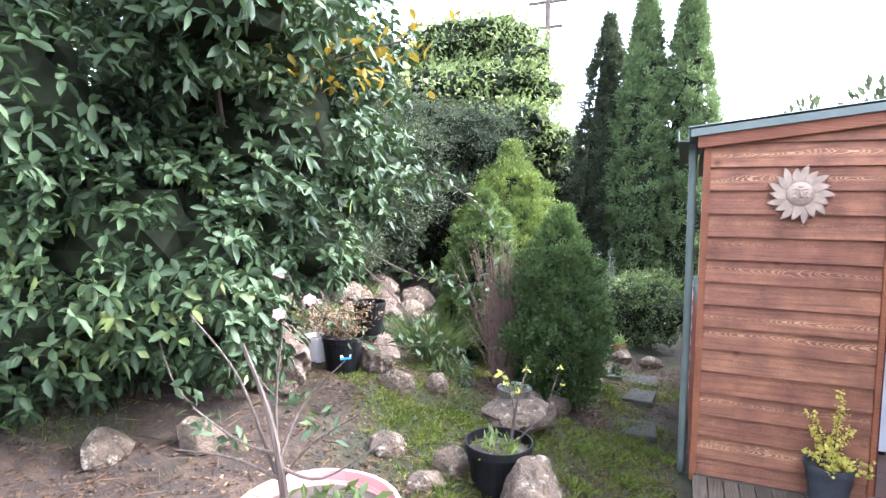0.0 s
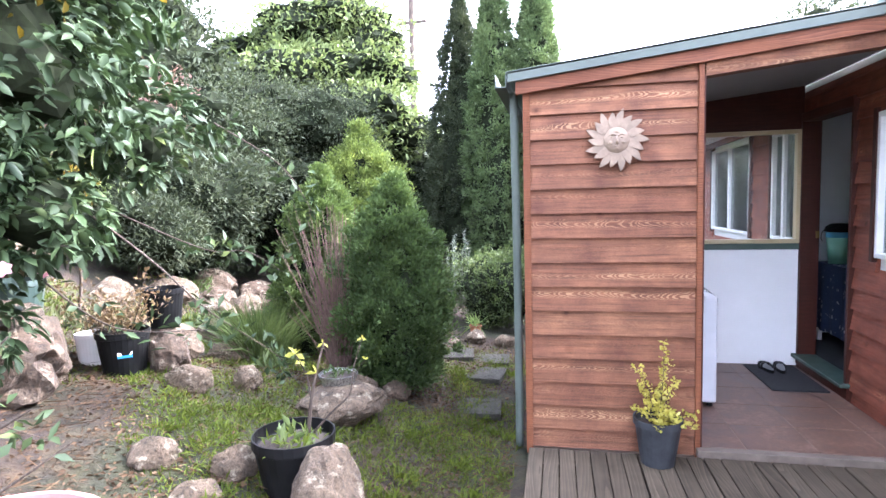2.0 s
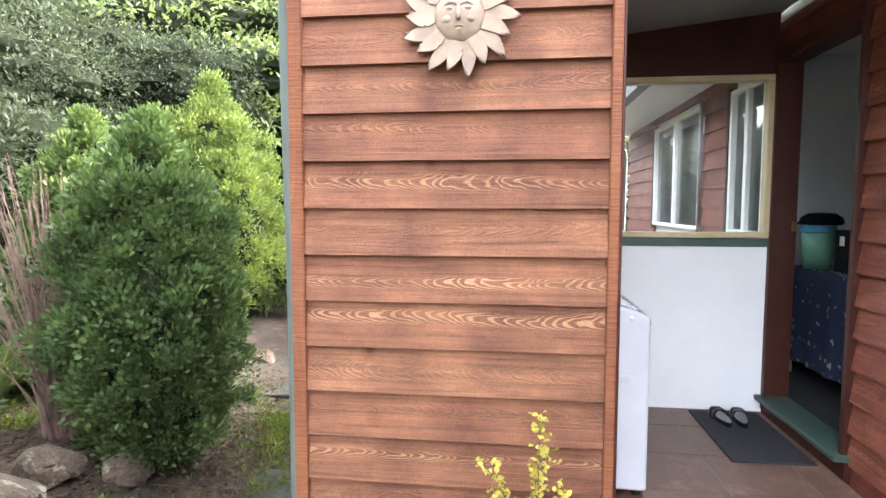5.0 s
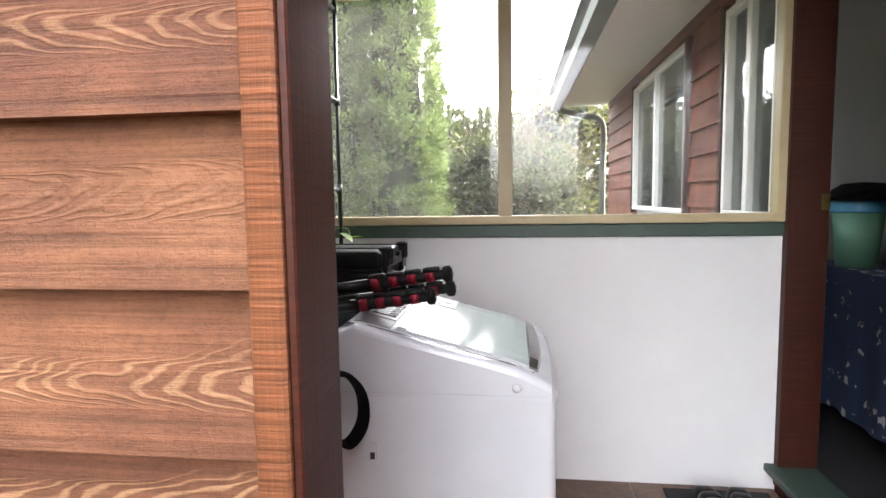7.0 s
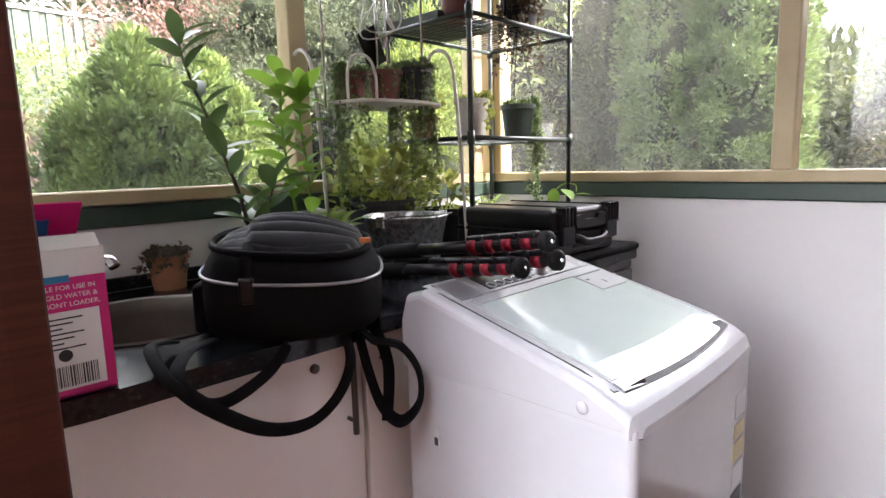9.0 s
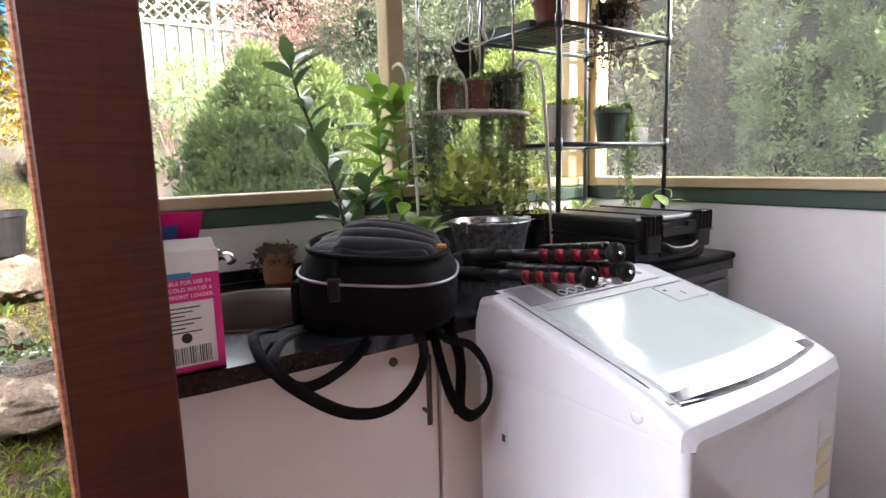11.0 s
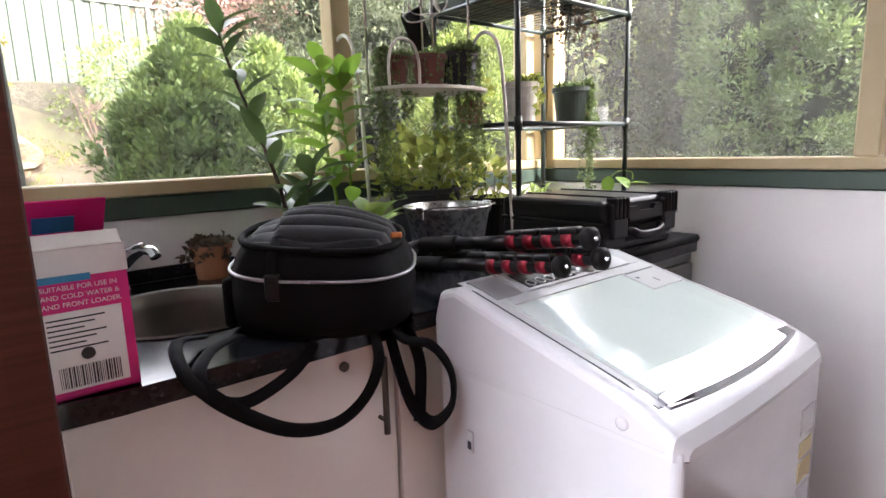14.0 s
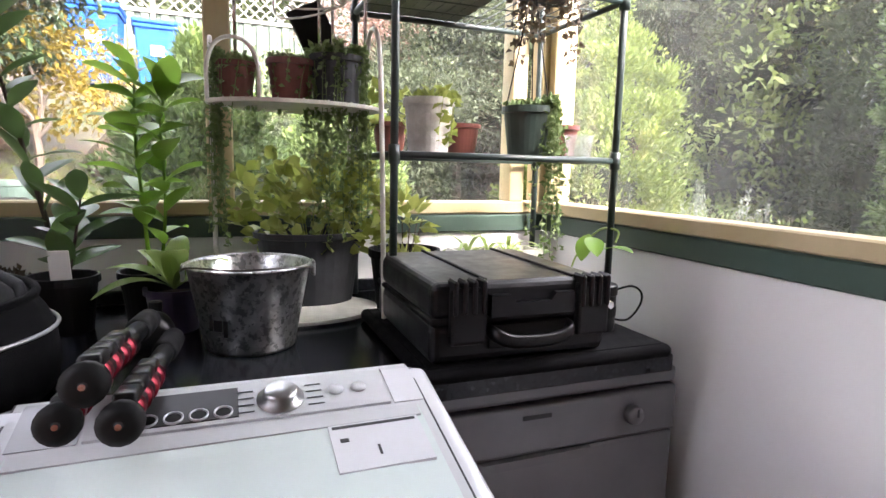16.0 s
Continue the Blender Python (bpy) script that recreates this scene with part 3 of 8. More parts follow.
def pane(parent, axis, a0, a1, z0, z1, at, mat):
    if axis == "x":
        bm = box((a0, at - 0.002, z0), (a1, at + 0.002, z1))
    else:
        bm = box((at - 0.002, a0, z0), (at + 0.002, a1, z1))
    p = part("pane", bm, mat, parent)
    p.visible_shadow = False
    return p


# front wall panel with its trim and post
wf = boards_wall("wall_front", "porch end wall of red-brown stained lapped weatherboards", "x", 0.142, 1.110, FY, -1, -0.05, 2.34, CEDAR, slope=2.34)
part("lining", prism([(0.14, -0.05), (1.112, -0.05), (1.112, roof_z(1.11) - 0.07), (0.14, roof_z(0.14) - 0.07)], "y", FY + 0.036, FY + 0.10), WHITE, wf, "white inner lining")
part("corner_trim", prism([(0.100, -0.10), (0.142, -0.10), (0.142, roof_z(0.14) - 0.06), (0.100, roof_z(0.1) - 0.06)], "y", FY - 0.008, FY + 0.05), POST, wf)
post = part("post", box((1.110, FY - 0.010, -0.06), (1.141, FY + 0.098, 2.30), 0.003, 1), POST, None, "")
tagged(post, "rough-sawn brown timber post edging the porch opening", "post", kind="structure")
part("lining", box((1.1415, FY - 0.004, 0.0), (1.151, FY + 0.104, 2.30), 0.002, 1), JAMB, post, "smooth varnished reveal board")

# beam over the opening, fascia, roof and ceiling
bm = prism([(1.112, 2.205), (2.40, 2.345), (2.40, roof_z(2.4) - 0.05), (1.112, roof_z(1.112) - 0.05)], "y", FY - 0.004, FY + 0.10)
tagged(part("beam", bm, CEDAR, None), "red-brown stained timber beam over the porch opening", "beam", kind="structure")
bm = prism([(0.015, roof_z(0.015) - 0.048), (2.5, roof_z(2.5) - 0.048), (2.5, roof_z(2.5)), (0.015, roof_z(0.015))], "y", FY - 0.07, FY - 0.045)
tagged(part("fascia", bm, ROOFGREEN, None), "grey-green metal barge flashing along the porch roof edge", "flashing", kind="structure")


bm = prism([(0.06, roof_z(0.06) - 0.125), (2.42, roof_z(2.42) - 0.125), (2.42, roof_z(2.42) - 0.050), (0.06, roof_z(0.06) - 0.050)], "y", FY - 0.040, FY - 0.012)
tagged(part("barge_board", bm, POST_X, None), "red-brown stained barge board under the porch roof edge", "board", kind="structure")


def build_roof():
    V, F = [], []
    ys = np.linspace(FY - 0.06, 6.35, 92)
    for x in (0.0, 1.2, 2.52):
        for i, y in enumerate(ys):
            V.append((x, y, roof_z(x) + 0.012 + 0.008 * math.sin(i * math.pi / 2)))
    n = len(ys)
    for r in range(2):
        for i in range(n - 1):
            F.append((r * n + i, r * n + i + 1, (r + 1) * n + i + 1, (r + 1) * n + i))
    o = raw("roof", V, F, ROOFGREEN, smooth=True)
    mod = o.modifiers.new("thick", "SOLIDIFY")
    mod.thickness = 0.003
    tagged(o, "grey-green corrugated metal lean-to porch roof", "roof", kind="structure")


build_roof()
bm = prism([(0.10, roof_z(0.1) - 0.10), (2.41, roof_z(2.41) - 0.10), (2.41, roof_z(2.41) - 0.075), (0.10, roof_z(0.1) - 0.075)], "y", FY + 0.10, 6.12)
tagged(part("ceiling", bm, CEILING, None), "sloping grey painted porch ceiling sheet", "ceiling", kind="structure")
tagged(part("gutter", joined(box((-0.06, FY - 0.06, 2.205), (0.0, 6.35, 2.212)), box((-0.064, FY - 0.06, 2.205), (-0.058, 6.35, 2.285)), box((0.0, FY - 0.06, 2.205), (0.006, 6.35, 2.28))), ROOFGREEN, None), "grey-green metal gutter under the porch roof", "gutter", kind="structure")
tagged(part("downpipe", tube(curve_pts([(0.035, FY + 0.14, 2.205), (0.04, FY + 0.14, 1.6), (0.045, FY + 0.15, 0.9), (0.045, FY + 0.15, -0.12)], 6), 0.026, 12), ROOFGREEN, None, smooth=True), "pale grey-green round downpipe at the porch corner", "pipe", kind="structure")

# north wall: white below, sill rail, glazed above
wn_ = thing("wall_north", (0, 0, 0), "porch wall, white below and glazed above a dark green rail", "wall", kind="structure")
part("lower_wall", box((0.10, NY, -0.1), (HX, NY + 0.09, 1.038)), WHITE, wn_)
part("rail", box((WX, NY - 0.012, 1.040), (HX - 0.012, NY + 0.10, 1.092), 0.004, 1), GREEN, wn_, "dark green painted sill rail")
part("head_board", prism([(0.10, 2.085), (HX, 2.085), (HX, roof_z(HX) - 0.10), (0.10, roof_z(0.1) - 0.10)], "y", NY, NY + 0.09), JAMB, wn_, "dark brown head board")
win = thing("window_north", (0, 0, 0), "sliding porch window in a cream aluminium frame, dusty glass", "window", kind="structure")
frame_parts(win, "x", 0.215, HX - 0.015, 1.094, 2.083, NY + 0.055, -0.072, 0.036, CREAM, [(1.295, 0.058)])
pane(win, "x", 0.25, 1.27, 1.13, 2.05, NY + 0.02, GLASS_N)
pane(win, "x", 1.32, HX - 0.05, 1.13, 2.05, NY + 0.032, GLASS_N)

# west wall
ww = thing("wall_west", (0, 0, 0), "porch wall, white inside, weatherboard outside and glazed above", "wall", kind="structure")
part("lower_wall", box((0.136, FY + 0.10, -0.1), (WX, NY, 1.038)), WHITE, ww)
part("rail", box((0.10, FY + 0.10, 1.040), (WX + 0.012, NY - 0.012, 1.092), 0.004, 1), GREEN, ww, "dark green painted sill rail")
part("head_board", box((0.10, FY + 0.10, 2.06), (WX, NY, 2.20)), JAMB, ww, "dark brown head board")
win = thing("window_west", (0, 0, 0), "sliding porch window in a cream aluminium frame, dusty glass", "window", kind="structure")
frame_parts(win, "y", FY + 0.105, NY - 0.002, 1.094, 2.058, 0.142, 0.070, 0.036, CREAM, [(5.10, 0.062), (5.93, 0.05)])
pane(win, "y", FY + 0.14, 5.08, 1.13, 2.02, 0.17, GLASS)
pane(win, "y", 5.13, 5.905, 1.13, 2.02, 0.182, GLASS)
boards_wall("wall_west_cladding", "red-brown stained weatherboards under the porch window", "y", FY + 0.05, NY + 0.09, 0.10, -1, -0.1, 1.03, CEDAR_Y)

# house wall with doorway and windows
HW = [(5.17, 6.03, -1, 2.16), (3.55, 4.86, 1.08, 2.05), (6.17, 6.76, 1.09, 2.12), (7.42, 8.98, 1.08, 2.14)]
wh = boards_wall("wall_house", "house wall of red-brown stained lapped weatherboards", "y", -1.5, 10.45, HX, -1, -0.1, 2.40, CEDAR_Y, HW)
solid = [(-1.5, 3.55, -0.1, 2.46), (3.55, 4.86, -0.1, 1.08), (3.55, 4.86, 2.05, 2.46), (4.86, 5.17, -0.1, 2.46), (5.17, 6.03, -0.1, 0.08), (5.17, 6.03, 2.16, 2.46), (6.03, 6.17, -0.1, 2.46),
         (6.17, 6.76, -0.1, 1.09), (6.17, 6.76, 2.12, 2.46), (6.76, 7.42, -0.1, 2.46), (7.42, 8.98, -0.1, 1.08), (7.42, 8.98, 2.14, 2.46), (8.98, 10.45, -0.1, 2.46)]
for y0, y1, z0, z1 in solid:
    part("backing", box((HX + 0.036, y0, z0), (HX + 0.12, y1, z1)), WHITE, wh, "white inner lining")
for i, (y0, y1, z0, z1) in enumerate(HW[1:]):
    w = thing(f"window_house_{i + 1}", (0, 0, 0), "white aluminium sliding window in the weatherboard house wall", "window", kind="structure")
    frame_parts(w, "y", y0, y1, z0, z1, HX - 0.012, 0.07, 0.034, WINWHITE, [((y0 + y1) / 2, 0.05)])
    pane(w, "y", y0 + 0.03, (y0 + y1) / 2, z0 + 0.03, z1 - 0.03, HX + 0.02, DARKGLASS)
    pane(w, "y", (y0 + y1) / 2, y1 - 0.03, z0 + 0.03, z1 - 0.03, HX + 0.03, DARKGLASS)
    part("trim", box((HX - 0.02, y0 - 0.045, z0 - 0.03), (HX + 0.02, y0 - 0.001, z1 + 0.03), 0.003, 1), JAMB, w, "stained timber architrave")
    part("trim", box((HX - 0.02, y1 + 0.001, z0 - 0.03), (HX + 0.02, y1 + 0.045, z1 + 0.03), 0.003, 1), JAMB, w, "stained timber architrave")

# doorway
dw = thing("door_frame", (0, 0, 0), "open doorway with varnished brown timber jambs and a green sill", "doorway", kind="structure")
part("jamb", box((HX - 0.022, 6.0, 0.02), (HX + 0.125, 6.048, 2.16), 0.003, 1), JAMB, dw)
part("jamb", box((HX - 0.016, 5.165, 0.02), (HX + 0.125, 5.20, 2.16), 0.003, 1), JAMB, dw)
part("head", box((HX - 0.022, 5.165, 2.14), (HX + 0.125, 6.048, 2.215), 0.003, 1), JAMB, dw)
part("sill", box((HX - 0.065, 5.14, 0.082), (HX + 0.125, 6.035, 0.112), 0.006, 2), GREEN, dw, "worn grey-green painted door sill")
part("riser", box((HX - 0.018, 5.14, -0.02), (HX + 0.02, 6.035, 0.080)), JAMB, dw)
part("striker", box((2.495, 5.995, 1.14), (2.523, 5.999, 1.20), 0.001, 1), plain("brass", (0.35, 0.25, 0.1), (0.45, 0.33, 0.14), 0.35, metal=1.0), dw, "brass striker plate")

# house eaves beyond the porch
eave = thing("house_eave", (0, 0, 0), "house roof eave with pale soffit and grey-green gutter", "eave", kind="structure")
part("soffit", box((1.88, 6.36, 2.26), (2.40, 10.6, 2.285)), WINWHITE, eave)
part("fascia", box((1.86, 6.36, 2.23), (1.879, 10.62, 2.42)), ROOFGREEN, eave)
part("gutter", joined(box((1.77, 6.36, 2.21), (1.855, 10.62, 2.217)), box((1.765, 6.36, 2.21), (1.771, 10.62, 2.31))), ROOFGREEN, eave)
part("roof_sheet", prism([(1.74, 2.40), (5.4, 3.5), (5.4, 3.53), (1.74, 2.43)], "y", 6.36, 10.7), ROOFGREEN, eave)
part("roof_sheet", prism([(2.05, 2.55), (5.4, 3.5), (5.4, 3.53), (2.05, 2.58)], "y", -2.0, 6.35), ROOFGREEN, eave)
part("downpipe", tube(curve_pts([(1.83, 10.5, 2.22), (2.1, 10.5, 2.14), (2.34, 10.48, 2.05), (2.35, 10.48, 1.5), (2.35, 10.48, 0)], 5), 0.035, 10), ROOFGREEN, eave)

# the room behind the doorway
ROOM = plain("room_wall_paint", (0.62, 0.63, 0.64), (0.68, 0.69, 0.70), 0.6, 1.5)
rm = thing("wall_room", (0, 0, 0), "plain pale grey inner walls of the room behind the doorway", "wall", kind="structure")
part("wall", box((4.9, -1.5, 0.0), (5.0, 10.45, 2.5)), ROOM, rm)
part("wall", box((2.53, 6.95, 0.0), (4.9, 7.05, 2.5)), ROOM, rm)
part("wall", box((2.53, 4.2, 0.0), (4.9, 4.28, 2.5)), ROOM, rm)
part("wall", box((2.53, 10.4, 0.0), (4.9, 10.45, 2.5)), ROOM, rm)
part("wall", box((2.53, -1.5, 0.0), (4.9, -1.45, 2.5)), ROOM, rm)
part("ceiling_sheet", box((2.53, -1.5, 2.42), (4.9, 10.45, 2.46)), ROOM, rm)
CARPET = plain("dark_carpet", (0.018, 0.018, 0.020), (0.035, 0.034, 0.036), 0.95, 20, relief=0.6, fine=300)
tagged(part("floor_room", box((2.53, -1.5, 0.0), (4.9, 10.45, 0.10)), CARPET, None), "dark charcoal carpet behind the doorway", "floor", kind="structure")


# porch floor of brown tiles
def tile_mat():
    m, n, l, b = material("brown_floor_tile")
    v = coords(n, l)
    a = noise_tex(n, l, v, 5, 6, 0.65)
    f = noise_tex(n, l, v, 40, 4, 0.7)
    r = ramp(n, [(0.3, (0.085, 0.044, 0.030)), (0.55, (0.16, 0.092, 0.062)), (0.75, (0.26, 0.17, 0.125))])
    l.new(a.outputs[0], r.inputs[0])
    s = ramp(n, [(0.3, (0.8,) * 3), (0.7, (1.1,) * 3)])
    l.new(f.outputs[0], s.inputs[0])
    l.new(mix(n, l, 1.0, r.outputs[0], s.outputs[0], "MULTIPLY"), b.inputs["Base Color"])
    rr = ramp(n, [(0.3, (0.32,) * 3), (0.7, (0.55,) * 3)])
    l.new(a.outputs[0], rr.inputs[0])
    l.new(rr.outputs[0], b.inputs["Roughness"])
    bump(n, l, b, f.outputs[0], 0.2, 0.002)
    return m


fl = tagged(part("floor", box((0.12, FY + 0.0365, -0.10), (HX - 0.02, NY + 0.02, -0.004)), plain("grout", (0.22, 0.165, 0.125), (0.30, 0.235, 0.185), 0.9), None), "porch floor of large brown ceramic tiles", "floor", kind="structure")
TILE = tile_mat()
tiles = {}
yy = FY + 0.01
while yy < NY:
    y1 = min(yy + 0.395, NY)
    xx = 0.21
    while xx < HX - 0.03:
        x1 = min(xx + 0.395, HX - 0.022)
        key = (round(x1 - xx, 3), round(y1 - yy, 3))
        if key not in tiles:
            bm = box((0, 0, -0.0035), (key[0], key[1], 0.0), 0.0015, 1)
            tiles[key] = part("tile", bm, TILE, fl, at=pose(xx, yy, 0)).data
        else:
            o = new("tile", tiles[key])
            o.parent = fl
            o.matrix_basis = pose(xx, yy, 0)
        xx += 0.4
    yy += 0.4
tagged(part("threshold", box((1.115, FY - 0.055, -0.045), (HX - 0.02, FY + 0.006, 0.003), 0.005, 2), plain("threshold_concrete", (0.10, 0.078, 0.060), (0.17, 0.135, 0.105), 0.8, 10, relief=0.3), None), "worn stone-coloured edging of the porch floor", "threshold", kind="structure")

# deck
deck = thing("deck", (0, 0, 0), "weathered grey timber deck boards in front of the porch", "deck", kind="structure")
part("joist", box((0.14, 0.8, -0.16), (2.36, 0.84, -0.062)), DECKWOOD, deck)
part("joist", box((0.14, 3.9, -0.16), (2.36, 3.94, -0.062)), DECKWOOD, deck)
part("joist", box((0.14, 2.3, -0.16), (2.36, 2.34, -0.062)), DECKWOOD, deck)
plank = None
xx = 0.118
while xx < 2.33:
    if plank is None:
        plank = part("plank", box((0, 0, -0.022), (0.088, 3.30, 0.0), 0.003, 1), DECKWOOD, deck, at=pose(xx, 0.775, -0.04)).data
    else:
        o = new("plank", plank)
        o.parent = deck
        o.matrix_basis = pose(xx, 0.775 + random.uniform(-0.004, 0.0), -0.04 + random.uniform(-0.002, 0.002), 0, 0, random.uniform(-0.06, 0.06))
    xx += 0.0935

# ---- garden plants ----
BARK = timber("grey_bark", (0.055, 0.042, 0.032), (0.13, 0.10, 0.078), (0.19, 0.15, 0.12), 2, ring=15, rough=0.9, relief=0.9)
L_RHODO = leaf_mat("broad_leaf", (0.011, 0.022, 0.009), (0.044, 0.070, 0.027), (0.16, 0.19, 0.052), 0.6, 0.13)
L_CONIFER = leaf_mat("dark_conifer", (0.018, 0.034, 0.013), (0.076, 0.116, 0.034), (0.16, 0.205, 0.052), 0.6)
L_CONIFER2 = leaf_mat("green_conifer", (0.022, 0.038, 0.013), (0.090, 0.130, 0.036), (0.19, 0.23, 0.055), 0.6)
L_YELLOW = leaf_mat("golden_conifer", (0.036, 0.058, 0.014), (0.130, 0.170, 0.038), (0.29, 0.31, 0.06), 0.6)
L_THUJA = leaf_mat("thuja", (0.030, 0.050, 0.022), (0.125, 0.172, 0.070), (0.23, 0.27, 0.115), 0.6)
L_TREE = leaf_mat("pale_tree", (0.034, 0.052, 0.018), (0.150, 0.190, 0.068), (0.32, 0.34, 0.13), 0.65)
L_HEDGE = leaf_mat("dull_hedge", (0.014, 0.020, 0.011), (0.050, 0.062, 0.032), (0.095, 0.105, 0.05), 0.7)
L_BOX = leaf_mat("glossy_shrub", (0.022, 0.036, 0.014), (0.095, 0.130, 0.045), (0.36, 0.40, 0.18), 0.45)
L_GOLD = leaf_mat("gold_leaf", (0.05, 0.048, 0.010), (0.19, 0.130, 0.012), (0.30, 0.165, 0.012), 0.6)
L_OLIVE = leaf_mat("olive_leaf", (0.030, 0.040, 0.018), (0.10, 0.108, 0.040), (0.27, 0.21, 0.045), 0.5)
L_PURPLE = leaf_mat("purple_leaf", (0.055, 0.032, 0.030), (0.165, 0.098, 0.080), (0.15, 0.16, 0.07), 0.6)
L_GRASS = leaf_mat("grass_blade", (0.028, 0.046, 0.005), (0.110, 0.145, 0.015), (0.26, 0.235, 0.045), 0.6)
L_DRY = leaf_mat("dry_litter", (0.024, 0.014, 0.008), (0.10, 0.060, 0.032), (0.27, 0.19, 0.115), 0.8, 0.1)
L_STRAP = leaf_mat("strap_leaf", (0.035, 0.055, 0.016), (0.10, 0.135, 0.045), (0.20, 0.22, 0.09), 0.45)
L_RED = leaf_mat("reddish_leaf", (0.06, 0.038, 0.024), (0.17, 0.115, 0.06), (0.17, 0.18, 0.07), 0.5)


# Near-black tone that paints the shade deep inside the crowns.
CROWN_SHADE = plain("crown_inner_shade", (0.010, 0.012, 0.007), (0.024, 0.030, 0.016), 1.0, 12, relief=1.0, fine=30, spec=0.03)


def limbs(parent, name, starts, ends, r0, r1, mat, sag=0.15, rng=RNG, label=""):
    """Each limb, tapered and crooked, is a part of its plant."""
    for s, e in zip(starts, ends):
        s, e = np.array(s, float), np.array(e, float)
        c = [s + (e - s) * t + rng.normal(size=3) * 0.06 * np.linalg.norm(e - s) * (0 < t < 1) + np.array([0, 0, sag * math.sin(math.pi * t) * np.linalg.norm(e - s) * 0.3]) for t in (0, 0.3, 0.65, 1)]
        pts = curve_pts(c, 4)
        k = len(pts)
        part(name, tube(pts, [r0 + (r1 - r0) * i / (k - 1) for i in range(k)], 6), mat, parent, label)


def crown_ellipsoids(blobs, per_area, per, spread, rng=RNG, up=0.35, shell=0.72, floor=None, whorl=False):
    """Twig ends scattered in uneven lumps. blobs: (centre, radii)."""
    P, D = [], []
    for c, r in blobs:
        c, r = np.array(c, float), np.array(r, float)
        n = max(8, int(per_area * 4 * math.pi * ((r[0] * r[1] + r[0] * r[2] + r[1] * r[2]) / 3)))
        d, p = ball_points(n, rng, shell)
        lump = 1 + 0.2 * np.sin(5 * d[:, 0] + 7 * c[0]) * np.sin(6 * d[:, 1] + 3 * c[1]) + 0.10 * np.sin(11 * d[:, 2] + 9 * d[:, 0])
        cen = c + p * r * lump[:, None]
        P.append(cen)
        D.append(unit(d / r))
    P, D = np.concatenate(P), np.concatenate(D)
    if floor is not None:
        ok = P[:, 2] > floor
        P, D = P[ok], D[ok]
    return rosettes(P, D, per, spread, rng) if whorl else spray(P, D, per, spread, rng, up)


def lumps(centre, radii, n, size, rng):
    """A big crown as many smaller lumps on and inside its outline."""
    d, p = ball_points(n, rng, 0.6)
    c = np.array(centre) + p * np.array(radii)
    return [(ci, np.array(size) * rng.uniform(0.7, 1.3)) for ci in c]


def tree(name, at, label, blobs, mat, per_area, per, spread, L, W, trunk_r=0.12, up=0.35, droop=0.1, category="tree", seed=1, nlimb=6, shape="leaf", group="", core=0.55, whorl=False):
    rng = np.random.default_rng(seed)
    z0 = gz(at[0], at[1])
    t = thing(name, (0, 0, 0), label, category, group)
    p, d = crown_ellipsoids(blobs, per_area, per, spread, rng, up, floor=z0 + 0.04, whorl=whorl)
    leaf_cloud("crown", p, d, L, W, mat, t, rng=rng, droop=droop, shape=shape)
    # Added solid core: blocks the sky and carries the crown's inner shade.
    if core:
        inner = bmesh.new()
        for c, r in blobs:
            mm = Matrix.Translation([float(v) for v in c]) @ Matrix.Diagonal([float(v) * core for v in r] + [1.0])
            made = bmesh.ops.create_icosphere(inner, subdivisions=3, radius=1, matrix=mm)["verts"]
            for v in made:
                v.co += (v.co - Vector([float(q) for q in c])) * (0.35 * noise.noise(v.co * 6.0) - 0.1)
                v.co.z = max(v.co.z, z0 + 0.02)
        tagged(part("inner_mass", inner, CROWN_SHADE, t), kind="stuff")
    cz = np.mean([b[0][2] for b in blobs])
    fork = (at[0], at[1], z0 + (cz - z0) * 0.45)
    limbs(t, "trunk", [(at[0], at[1], z0 - 0.08)], [fork], trunk_r, trunk_r * 0.7, BARK, 0, rng)
    pick = [blobs[i][0] for i in rng.permutation(len(blobs))[:nlimb]]
    limbs(t, "limb", [fork] * len(pick), pick, trunk_r * 0.55, trunk_r * 0.12, BARK, 0.1, rng)
    return t


